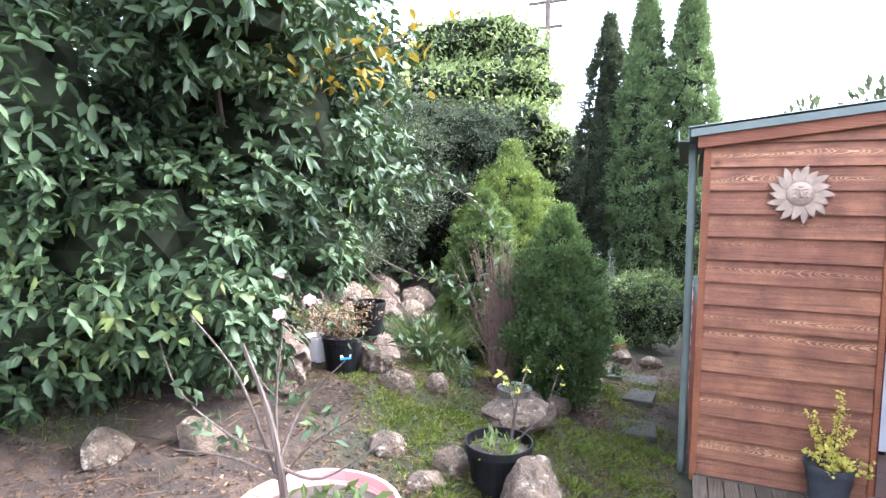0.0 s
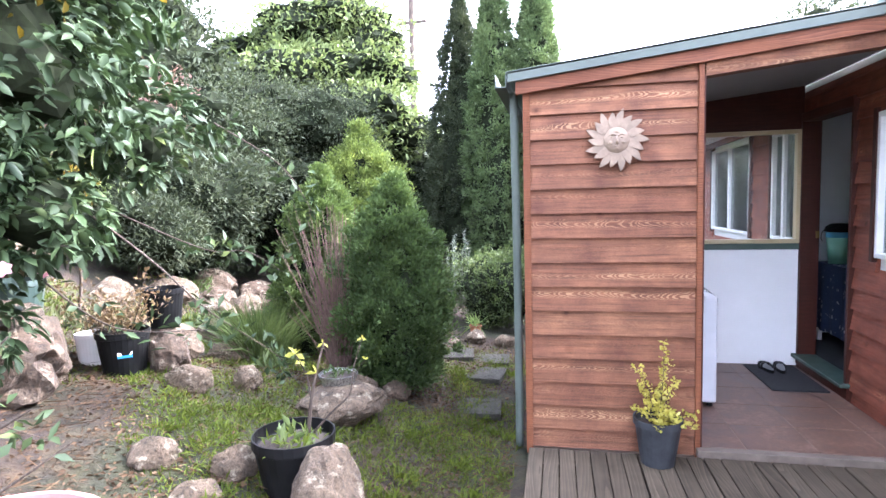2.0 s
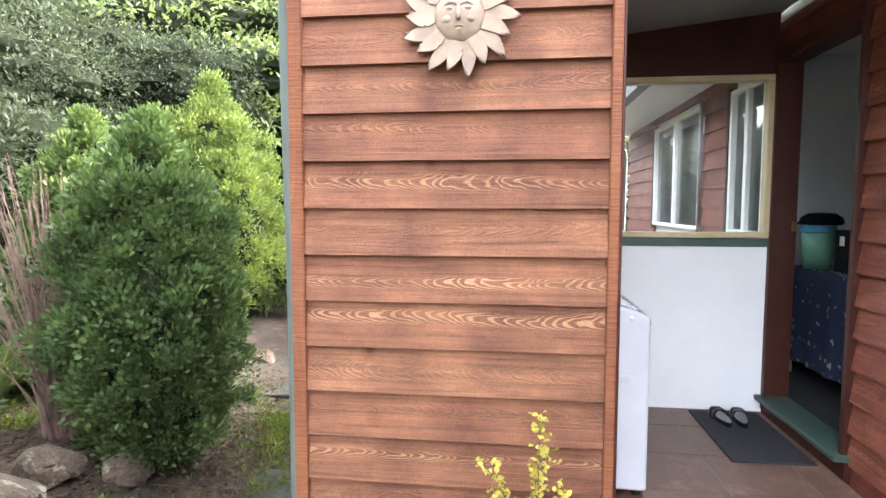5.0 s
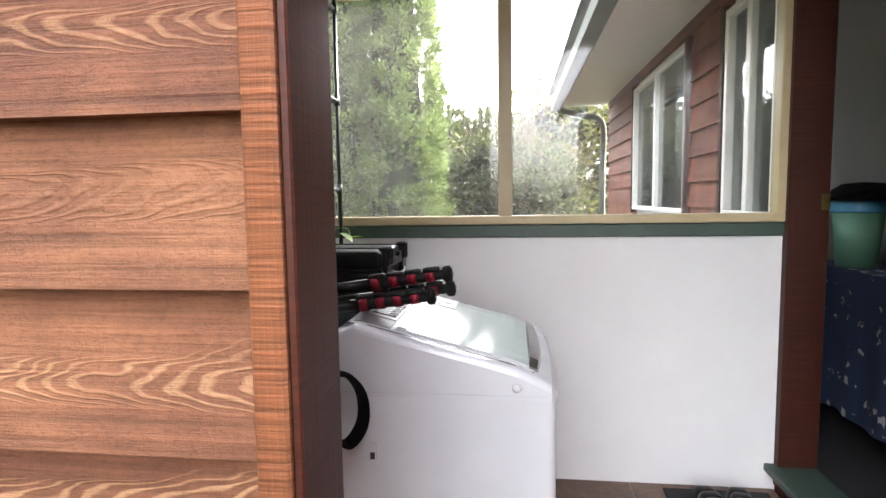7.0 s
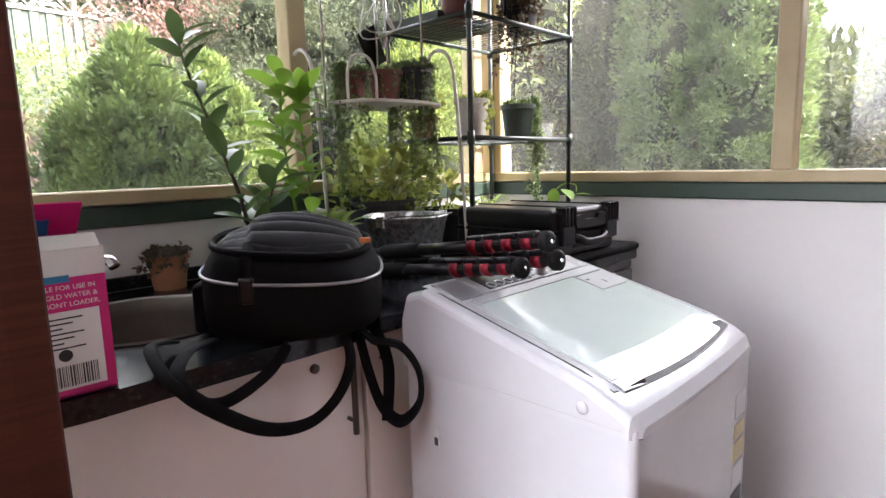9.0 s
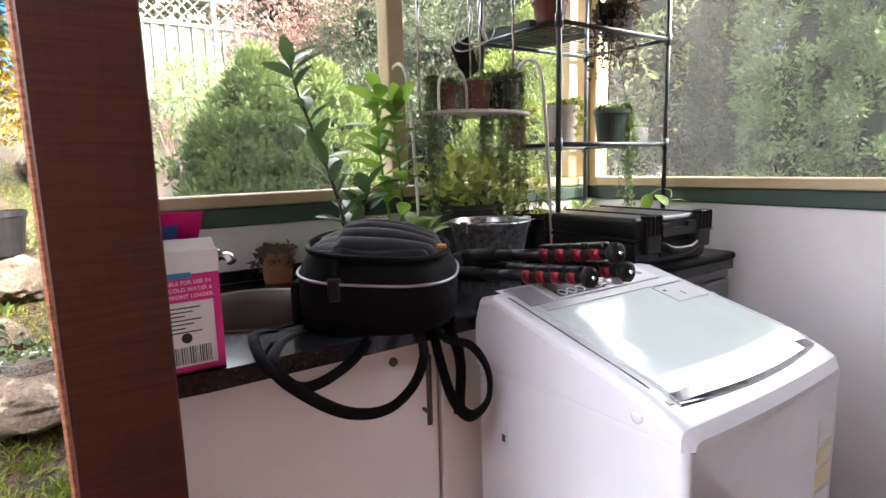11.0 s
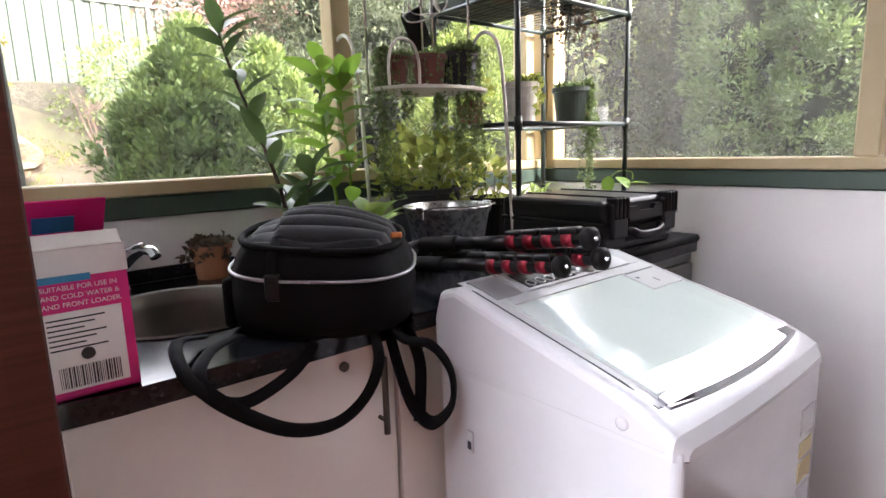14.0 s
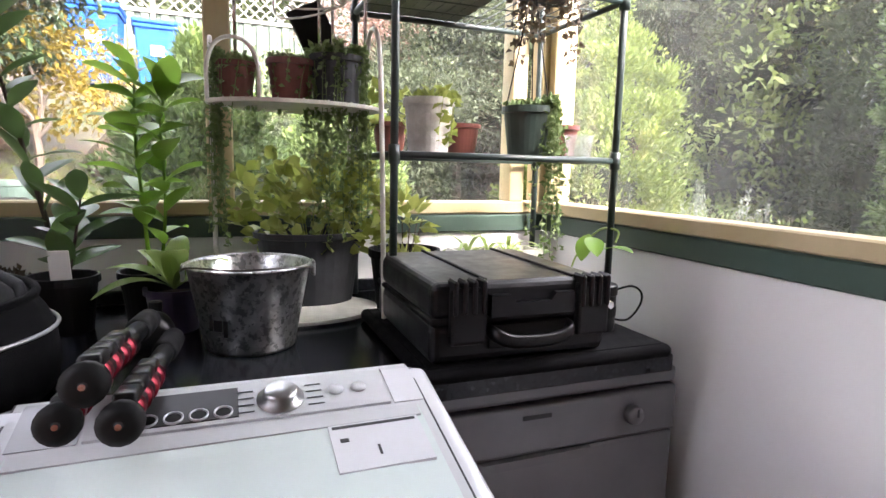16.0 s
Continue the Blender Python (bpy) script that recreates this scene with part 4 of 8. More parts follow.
def conifer(name, at, height, radius, label, mat, n, L, W, seed, lean=0.6, waist=0.35, lobes=((0, 0, 1.0, 1.0),), trunk=0.05, dome=0.75, tuft=0.10, tuft_n=60, rough=0.12):
    """A dense upright conifer: sprays that point up and out from a rounded spindle of several leaders."""
    rng = np.random.default_rng(seed)
    z0 = gz(at[0], at[1])
    t = thing(name, (0, 0, 0), label, "conifer")
    P, D = [], []
    for dx, dy, kr, kh in lobes:
        m = int(n * kr * kh)
        nc = max(60, m // tuft_n)
        u = np.clip(rng.uniform(0, 1, nc) ** 0.85, 0, 0.99)
        prof = np.where(u < waist, 0.72 + 0.28 * np.sin(u / waist * math.pi / 2), np.cos((u - waist) / (1 - waist) * math.pi / 2) ** dome)
        a = rng.uniform(0, 2 * math.pi, nc)
        r = radius * kr * prof * (1 + rough * np.sin(a * 5 + u * 9 + seed) * np.sin(u * 23 + a * 3) + rng.normal(size=nc) * rough * 0.6) - tuft * 0.8
        cen = np.stack([at[0] + dx + r * np.cos(a), at[1] + dy + r * np.sin(a), z0 + 0.03 + u * height * kh], 1)
        out = unit(np.stack([np.cos(a) * (1 - u * 0.6), np.sin(a) * (1 - u * 0.6), lean + u * 0.9], 1))
        pick = rng.integers(0, nc, m)
        d = unit(out[pick] * 0.9 + rng.normal(size=(m, 3)) * 0.55)
        big = rng.uniform(0.6, 1.35, nc)[pick]
        P.append(cen[pick] + d * (tuft * big * rng.uniform(0.05, 1.0, m))[:, None])
        D.append(d + np.array([0, 0, 0.25]) + rng.normal(size=(m, 3)) * 0.25)
        # Added dark spindle that stands for the shade behind the sprays.
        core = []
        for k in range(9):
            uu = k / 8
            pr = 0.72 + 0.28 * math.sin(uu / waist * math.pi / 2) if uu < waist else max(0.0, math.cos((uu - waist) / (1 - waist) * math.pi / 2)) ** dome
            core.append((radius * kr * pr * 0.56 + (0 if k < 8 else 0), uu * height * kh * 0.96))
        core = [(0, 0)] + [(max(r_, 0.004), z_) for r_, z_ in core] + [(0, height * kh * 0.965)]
        part("inner_mass", lathe(core, 14, (at[0] + dx, at[1] + dy, z0 + 0.05)), CROWN_SHADE, t, smooth=True)
    leaf_cloud("crown", np.concatenate(P), np.concatenate(D), L, W, mat, t, rng=rng, shape="spray")
    limbs(t, "trunk", [(at[0], at[1], z0 - 0.08)], [(at[0], at[1], z0 + height * 0.5)], trunk, trunk * 0.4, BARK, 0, rng)
    return t


rg = np.random.default_rng(3)
# the broad-leaved shrub that overhangs the bank
blobs = [((-2.7, 2.2, 1.55), (0.9, 0.8, 0.65)), ((-2.3, 2.7, 2.2), (0.8, 0.7, 0.6)), ((-3.2, 3.0, 2.5), (1.2, 1.0, 0.9)), ((-2.35, 3.1, 2.75), (0.7, 0.7, 0.5)), ((-3.2, 3.7, 3.1), (1.1, 0.9, 0.7)),
         ((-2.9, 1.5, 2.3), (0.8, 0.8, 0.7)), ((-1.95, 3.35, 1.95), (0.36, 0.36, 0.30)), ((-3.6, 2.0, 1.3), (0.9, 0.9, 0.8)), ((-2.3, 2.1, 1.25), (0.45, 0.4, 0.3)), ((-2.95, 1.75, 1.15), (0.55, 0.45, 0.35)), ((-3.3, 1.5, 0.85), (0.5, 0.45, 0.35)), ((-3.2, 2.4, 3.6), (1.2, 1.2, 0.6)), ((-2.05, 2.0, 2.75), (0.7, 0.6, 0.4)), ((-3.0, 2.1, 0.98), (0.42, 0.4, 0.3)), ((-3.3, 2.5, 0.95), (0.7, 0.6, 0.5)), ((-2.5, 2.55, 1.0), (0.4, 0.35, 0.3)), ((-2.0, 2.72, 1.5), (0.32, 0.30, 0.26)), ((-2.15, 2.45, 1.75), (0.35, 0.3, 0.3))]
tree("broadleaf_shrub", (-2.75, 2.7), "large dark green broad-leaved shrub leaning over the bank", blobs, L_RHODO, 84, 7, 0.028, 0.076, 0.036, 0.09, 0.2, 0.25, "shrub", 11, 11, core=0.6, shape="oval", whorl=True)
conifer("dark_conifer", (-1.02, 5.02), 1.62, 0.43, "dense dark green garden conifer with upright sprays", L_CONIFER, 46000, 0.030, 0.017, 21, waist=0.42, lobes=((0, 0, 1.0, 1.0), (0.10, -0.10, 0.86, 0.78), (-0.14, 0.14, 0.8, 0.86)), dome=0.66, tuft=0.105, tuft_n=110, rough=0.2)
conifer("dark_conifer", (-1.98, 5.80), 1.76, 0.40, "mid-green garden conifer standing against the darker one", L_CONIFER2, 34000, 0.036, 0.020, 23, waist=0.4, lobes=((0, 0, 1.0, 1.0), (-0.16, -0.12, 0.8, 0.7), (0.12, 0.12, 0.8, 0.88)), dome=0.66, tuft=0.10, tuft_n=100, rough=0.2)
conifer("golden_conifer", (-2.42, 8.2), 2.44, 0.72, "golden-green garden conifer behind the darker one", L_YELLOW, 46000, 0.040, 0.020, 22, tuft=0.15, tuft_n=90, lobes=((0, 0, 1.0, 1.0), (0.35, -0.2, 0.7, 0.8), (-0.4, -0.1, 0.75, 0.75)), dome=0.75, rough=0.2)
for i, (x, y, hh, rr) in enumerate([(-1.34, 10.5, 5.0, 0.66), (-0.70, 10.1, 5.5, 0.56), (-0.02, 10.15, 5.6, 0.55)]):
    t = conifer("column_conifer", (x, y), hh, rr, "tall dark green columnar conifer", (L_HEDGE, L_THUJA, L_THUJA)[i], (56000, 76000, 96000)[i], 0.050, 0.020, 30 + i, lean=-0.25, waist=0.25, tuft=0.13, tuft_n=80, rough=(0.22, 0.13, 0.13)[i])
    tagged(t, group="row of columnar conifers")
tree("pale_tree", (-4.6, 12.0), "large rounded pale green tree with layered foliage behind the garden", lumps((-4.7, 12.0, 2.9), (2.05, 1.9, 2.75), 100, (0.80, 0.78, 0.42), rg), L_TREE, 38, 5, 0.07, 0.115, 0.05, 0.2, 0.55, 0.3, "tree", 12, 8, core=0.86, shape="spray")
tree("dull_hedge_tree", (-7.5, 9.5), "dull green dense trees along the boundary", lumps((-7.6, 9.5, 2.8), (2.6, 2.4, 2.4), 26, (1.0, 0.9, 0.7), rg), L_HEDGE, 34, 6, 0.09, 0.11, 0.05, 0.2, 0.3, 0.2, "tree", 13, 6, core=0.8, shape="spray")
tree("dark_tree", (-2.2, 12.6), "dark green tree with dull leaves behind the conifers", lumps((-1.9, 12.6, 1.4), (2.2, 1.2, 1.2), 20, (0.9, 0.7, 0.6), rg), L_HEDGE, 40, 6, 0.08, 0.11, 0.05, 0.2, 0.3, 0.2, "tree", 14, 6, core=0.8, shape="spray")
tree("round_shrub", (-0.45, 7.85), "rounded glossy shrub speckled with pale flowers", [((-0.52, 7.85, 0.36), (0.56, 0.5, 0.55)), ((-0.30, 7.75, 0.40), (0.48, 0.42, 0.48))], L_BOX, 320, 5, 0.02, 0.036, 0.024, 0.03, 0.4, 0.0, "shrub", 15, 4, core=0.8)
tree("dark_hedge", (-4.5, 7.0), "dense dark green hedge of dull foliage behind the bank", lumps((-4.5, 7.0, 1.55), (1.0, 0.5, 0.75), 16, (0.6, 0.5, 0.45), rg), L_HEDGE, 130, 6, 0.05, 0.062, 0.024, 0.08, 0.3, 0.15, "hedge", 16, 6, core=0.82, shape="spray")

# ---- things in the porch ----
BLACKP = plain("black_plastic", (0.003, 0.003, 0.0035), (0.007, 0.007, 0.008), 0.36, 30, relief=0.015, fine=400, spec=0.26)
BLACKC = plain("black_nylon", (0.0022, 0.0022, 0.0026), (0.0048, 0.0048, 0.0056), 0.8, 25, relief=0.5, fine=500, spec=0.1)
PADC = plain("charcoal_padding", (0.0055, 0.0058, 0.0072), (0.011, 0.0115, 0.0135), 0.7, 25, relief=0.5, fine=500, spec=0.3)
RUBBER = plain("black_rubber", (0.004, 0.004, 0.004), (0.009, 0.009, 0.009), 0.65, 30, spec=0.18)
ENAMEL = plain("white_enamel", (0.52, 0.53, 0.55), (0.59, 0.60, 0.62), 0.22, 3, relief=0.02, coat=0.3)
LIDGLASS = plain("pale_mint_lid", (0.50, 0.57, 0.55), (0.55, 0.62, 0.60), 0.16, 2, relief=0.0, coat=0.1, spec=0.4)
CHROME = plain("chrome", (0.55, 0.55, 0.56), (0.66, 0.66, 0.67), 0.12, 5, metal=1.0, relief=0.0)
KNOB = plain("brushed_aluminium", (0.46, 0.46, 0.47), (0.58, 0.58, 0.59), 0.34, 9, metal=1.0, relief=0.05, fine=400)
HANDLE = plain("dark_chrome", (0.34, 0.34, 0.35), (0.44, 0.44, 0.45), 0.14, 5, metal=1.0, relief=0.0)
STEEL = plain("brushed_steel", (0.10, 0.09, 0.078), (0.15, 0.138, 0.12), 0.5, 8, metal=1.0, relief=0.1, fine=300)
DISH = plain("dull_silver_steel", (0.15, 0.15, 0.155), (0.19, 0.19, 0.195), 0.4, 4, metal=0.55, relief=0.03)
SILVER = plain("silver_paint", (0.30, 0.30, 0.31), (0.36, 0.36, 0.37), 0.38, 4, metal=0.55, relief=0.03)
GREYP = plain("grey_plastic", (0.40, 0.41, 0.42), (0.48, 0.49, 0.50), 0.35, 6, relief=0.05)
RED = plain("red_anodised", (0.15, 0.004, 0.014), (0.21, 0.008, 0.022), 0.34, 20, metal=0.6, relief=0.02)
CABINET = plain("cream_laminate", (0.70, 0.67, 0.62), (0.77, 0.74, 0.69), 0.4, 2, relief=0.03)
DARKFRAME = plain("dark_green_tube", (0.018, 0.030, 0.028), (0.03, 0.048, 0.045), 0.4, 20, relief=0.05)
WIREWHITE = plain("chalky_white_wire", (0.50, 0.49, 0.45), (0.66, 0.65, 0.60), 0.5, 30, relief=0.2)
POTRED = plain("red_brown_pot", (0.11, 0.030, 0.024), (0.17, 0.050, 0.036), 0.5, 12, relief=0.1)
POTGREEN = plain("dark_green_pot", (0.018, 0.032, 0.026), (0.03, 0.05, 0.04), 0.45, 12, relief=0.1)
POTBLACK = plain("black_pot", (0.004, 0.004, 0.004), (0.009, 0.009, 0.009), 0.55, 12, relief=0.15, spec=0.14)
POTGREY = plain("slate_grey_pot", (0.028, 0.030, 0.033), (0.048, 0.051, 0.055), 0.6, 12, relief=0.2, spec=0.2)
POTPURPLE = plain("purple_pot", (0.045, 0.032, 0.075), (0.065, 0.05, 0.10), 0.5, 12, relief=0.1)
TERRA = plain("terracotta", (0.32, 0.13, 0.065), (0.44, 0.20, 0.11), 0.85, 10, relief=0.3)
SOIL = plain("potting_soil", (0.020, 0.014, 0.010), (0.06, 0.042, 0.03), 0.95, 60, relief=1.0, fine=150)
WHITEPOT = plain("white_textured_pot", (0.50, 0.48, 0.44), (0.68, 0.66, 0.62), 0.7, 40, relief=1.0, fine=90)
PAPER = plain("white_card", (0.70, 0.68, 0.66), (0.78, 0.76, 0.74), 0.6, 6, relief=0.05)
MAGENTA = plain("magenta_card", (0.58, 0.012, 0.16), (0.68, 0.02, 0.21), 0.45, 6, relief=0.03)
INK = plain("black_ink", (0.015, 0.015, 0.017), (0.025, 0.025, 0.027), 0.5, 9, relief=0.0)
BLUEINK = plain("blue_ink", (0.02, 0.20, 0.40), (0.03, 0.26, 0.48), 0.5, 9, relief=0.0)
YELLOWINK = plain("yellow_label", (0.50, 0.42, 0.20), (0.58, 0.50, 0.27), 0.5, 9, relief=0.0)
L_IVY = leaf_mat("ivy_leaf", (0.11, 0.15, 0.035), (0.30, 0.34, 0.10), (0.50, 0.50, 0.20), 0.4, 0.4)
L_CITRUS = leaf_mat("fresh_leaf", (0.07, 0.16, 0.03), (0.20, 0.34, 0.06), (0.34, 0.46, 0.08), 0.35, 0.5)
L_MAGNOLIA = leaf_mat("leathery_leaf", (0.035, 0.072, 0.032), (0.10, 0.165, 0.068), (0.18, 0.25, 0.10), 0.32, 0.35)
L_PEARL = leaf_mat("bead_leaf", (0.06, 0.10, 0.04), (0.17, 0.24, 0.10), None, 0.45, 0.25)
L_ORCHID = leaf_mat("pale_strap_leaf", (0.15, 0.23, 0.07), (0.30, 0.40, 0.15), None, 0.35, 0.4)
L_DARKR = leaf_mat("dusky_leaf", (0.03, 0.025, 0.022), (0.10, 0.075, 0.05), None, 0.5)


def galvanised():
    m, n, l, b = material("galvanised_steel")
    v = coords(n, l)
    sp = n.new("ShaderNodeTexVoronoi")
    sp.inputs["Scale"].default_value = 90
    l.new(v.outputs[0], sp.inputs["Vector"])
    r = ramp(n, [(0.0, (0.42, 0.43, 0.43)), (1.0, (0.70, 0.71, 0.70))])
    l.new(sp.outputs["Color"], r.inputs[0])
    n1 = noise_tex(n, l, v, 70, 4, 0.65)
    rr = ramp(n, [(0.52, (0, 0, 0)), (0.56, (1, 1, 1))])
    l.new(n1.outputs[0], rr.inputs[0])
    c = mix(n, l, rr.outputs[0], r.outputs[0], (0.27, 0.28, 0.275))
    l.new(c, b.inputs["Base Color"])
    b.inputs["Metallic"].default_value = 0.95
    b.inputs["Roughness"].default_value = 0.28
    bump(n, l, b, n1.outputs[0], 0.2, 0.002)
    return m


def speckled_stone():
    m, n, l, b = material("black_speckled_laminate")
    v = coords(n, l)
    vo = n.new("ShaderNodeTexVoronoi")
    vo.inputs["Scale"].default_value = 130
    l.new(v.outputs[0], vo.inputs["Vector"])
    r = ramp(n, [(0.0, (0.008, 0.009, 0.011)), (0.8, (0.02, 0.022, 0.026)), (1.0, (0.05, 0.055, 0.065))])
    l.new(vo.outputs["Color"], r.inputs[0])
    l.new(r.outputs[0], b.inputs["Base Color"])
    b.inputs["Roughness"].default_value = 0.16
    b.inputs["Specular IOR Level"].default_value = 0.3
    return m


def floral_cloth():
    m, n, l, b = material("blue_floral_cloth")
    v = coords(n, l, (1, 1, 1), False)
    vo = n.new("ShaderNodeTexVoronoi")
    vo.inputs["Scale"].default_value = 15
    vo.inputs["Randomness"].default_value = 0.55
    wob = noise_tex(n, l, v, 45, 2)
    ad = n.new("ShaderNodeVectorMath")
    ad.operation = "MULTIPLY_ADD"
    ad.inputs[1].default_value = (0.05, 0.05, 0.05)
    l.new(wob.outputs["Color"], ad.inputs[0])
    l.new(v.outputs[0], ad.inputs[2])
    l.new(ad.outputs[0], vo.inputs["Vector"])
    r = ramp(n, [(0.0, (0.28, 0.06, 0.06)), (0.10, (0.42, 0.40, 0.40)), (0.26, (0.36, 0.36, 0.38)), (0.30, (0.022, 0.035, 0.075))])
    l.new(vo.outputs["Distance"], r.inputs[0])
    l.new(r.outputs[0], b.inputs["Base Color"])
    b.inputs["Roughness"].default_value = 0.85
    return m


GALV, STONE, FLORAL = galvanised(), speckled_stone(), floral_cloth()


def oriented(bm, m):
    bm.transform(m)
    return bm


# base cabinets, worktop, sink and tap
def cabinet_unit(y0, y1, handle_y, knob=True):
    c = thing("base_cabinet", (0, 0, 0), "cream laminate base cabinet under the black worktop", "cabinet", "base cabinets under the worktop")
    part("body", joined(box((0.205, y0, 0.09), (0.868, y0 + 0.016, 0.842)), box((0.205, y1 - 0.016, 0.09), (0.868, y1, 0.842)), box((0.205, y0 + 0.016, 0.106), (0.221, y1 - 0.016, 0.842)), box((0.205, y0 + 0.016, 0.09), (0.868, y1 - 0.016, 0.106))), CABINET, c)
    part("plinth", box((0.26, y0, 0.002), (0.82, y1, 0.089)), POTBLACK, c)
    d = part("door", box((0.870, y0 + 0.003, 0.11), (0.888, y1 - 0.003, 0.838), 0.003, 2), CABINET, c)
    h = part("handle", tube([(0.912, handle_y, 0.665), (0.912, handle_y, 0.815)], 0.006, 10), STEEL, d, "brushed steel bar handle", True)
    for z in (0.69, 0.79):
        part("standoff", tube([(0.888, handle_y, z), (0.912, handle_y, z)], 0.004, 8), STEEL, h)
    if knob:
        part("lock", joined(lathe([(0, 0), (0.009, 0), (0.009, 0.006), (0.006, 0.008), (0, 0.008)], 16)), STEEL, d, "small round steel lock", True, at=pose(0.888, y0 + 0.42, 0.81, 0, 90, 0))
    return c


cabinet_unit(4.245, 4.775, 4.735)
cabinet_unit(4.779, 5.345, 4.82)


def worktop():
    """Black worktop with an oval cut-out for the sink."""
    cx, cy, rx, ry, seg = 0.545, 4.50, 0.185, 0.175, 40
    x0, x1, y0, y1 = 0.203, 0.915, 4.237, 5.905
    bm = bmesh.new()
    def ringv(z, r=1.0):
        return [bm.verts.new((cx + rx * r * math.cos(2 * math.pi * i / seg), cy + ry * r * math.sin(2 * math.pi * i / seg), z)) for i in range(seg)]
    def outer(z):
        vs = []
        for i in range(seg):
            c, s = math.cos(2 * math.pi * i / seg), math.sin(2 * math.pi * i / seg)
            k = min((x1 - cx) / c if c > 1e-6 else 9, (x0 - cx) / c if c < -1e-6 else 9, (4.80 - cy) / s if s > 1e-6 else 9, (y0 - cy) / s if s < -1e-6 else 9)
            vs.append(bm.verts.new((cx + k * c, cy + k * s, z)))
        return vs
    a, b, c_, d = outer(0.88), ringv(0.88), ringv(0.846), outer(0.846)
    for p, q in ((a, b), (b, c_), (c_, d), (d, a)):
        for i in range(seg):
            j = (i + 1) % seg
            bm.faces.new((p[i], p[j], q[j], q[i]))
    t = part("worktop", joined(bm, box((x0, 4.8, 0.846), (x1, y1, 0.88), 0.003, 1)), STONE, None)
    tagged(t, "black speckled laminate worktop along the porch window", "worktop")
    part("upstand", box((0.203, 4.237, 0.882), (0.216, 5.905, 0.915), 0.003, 1), STONE, t)
    s = thing("sink", (cx, cy, 0.88), "oval stainless steel sink set in the worktop", "sink")
    part("bowl", lathe([(1.07, 0.002), (1.06, 0.006), (1.0, 0.002), (0.965, -0.03), (0.93, -0.15), (0.84, -0.185), (0.55, -0.195), (0.12, -0.198), (0.10, -0.203), (0, -0.203)], 48, (0, 0, 0), rx, ry), STEEL, s, smooth=True)
    part("drain", lathe([(0, 0.002), (0.022, 0.002), (0.026, 0.0), (0.026, -0.004)], 24, (0, 0, -0.197)), CHROME, s, "chrome drain")
    tp = thing("tap", (0.275, 4.43, 0.88), "chrome sink mixer tap with a lever", "tap")
    part("base", lathe([(0.028, 0), (0.026, 0.012), (0.020, 0.016), (0.018, 0.05), (0.022, 0.06), (0.020, 0.075), (0, 0.08)], 24), CHROME, tp, smooth=True)
    part("spout", tube(curve_pts([(0.0, 0.0, 0.045), (0.04, 0.015, 0.075), (0.09, 0.035, 0.105), (0.135, 0.05, 0.108), (0.15, 0.055, 0.095)], 6), [0.014] * 13 + [0.012] * 12, 12), CHROME, tp, smooth=True)
    part("lever", tube([(0.0, 0, 0.078), (0.03, 0.02, 0.10), (0.06, 0.05, 0.115)], [0.008, 0.007, 0.009], 10, 0.004), CHROME, tp, smooth=True)


worktop()


# dishwasher
def dishwasher():
    y0, y1 = 5.362, 5.958
    d = thing("dishwasher", (0, 0, 0), "silver dishwasher under the end of the worktop", "dishwasher")
    part("body", box((0.26, y0, 0.02), (0.845, y1, 0.840), 0.004, 1), DISH, d)
    part("door_panel", box((0.846, y0, 0.11), (0.872, y1, 0.700), 0.006, 2), DISH, d)
    c = part("control_panel", box((0.846, y0, 0.703), (0.878, y1, 0.800), 0.008, 3), DISH, d)
    part("top_rail", box((0.846, y0, 0.803), (0.874, y1, 0.838), 0.010, 3), DISH, d)
    part("plinth", box((0.80, y0, 0.004), (0.815, y1, 0.108)), RUBBER, d)
    part("knob", lathe([(0.019, 0), (0.019, 0.012), (0.016, 0.018), (0, 0.019)], 24), DISH, c, "round programme knob", True, at=pose(0.878, 5.845, 0.752, 0, 90, 0))
    part("pointer", box((0.8975, 5.843, 0.752), (0.899, 5.847, 0.768)), INK, c)
    part("badge", box((0.878, 5.60, 0.772), (0.8795, 5.66, 0.780)), INK, c, "small dark badge")
    part("handle_lip", prism([(5.52, 0.700), (5.75, 0.700), (5.73, 0.684), (5.54, 0.684)], "x", 0.872, 0.884), DISH, d, "shallow handle lip")


dishwasher()


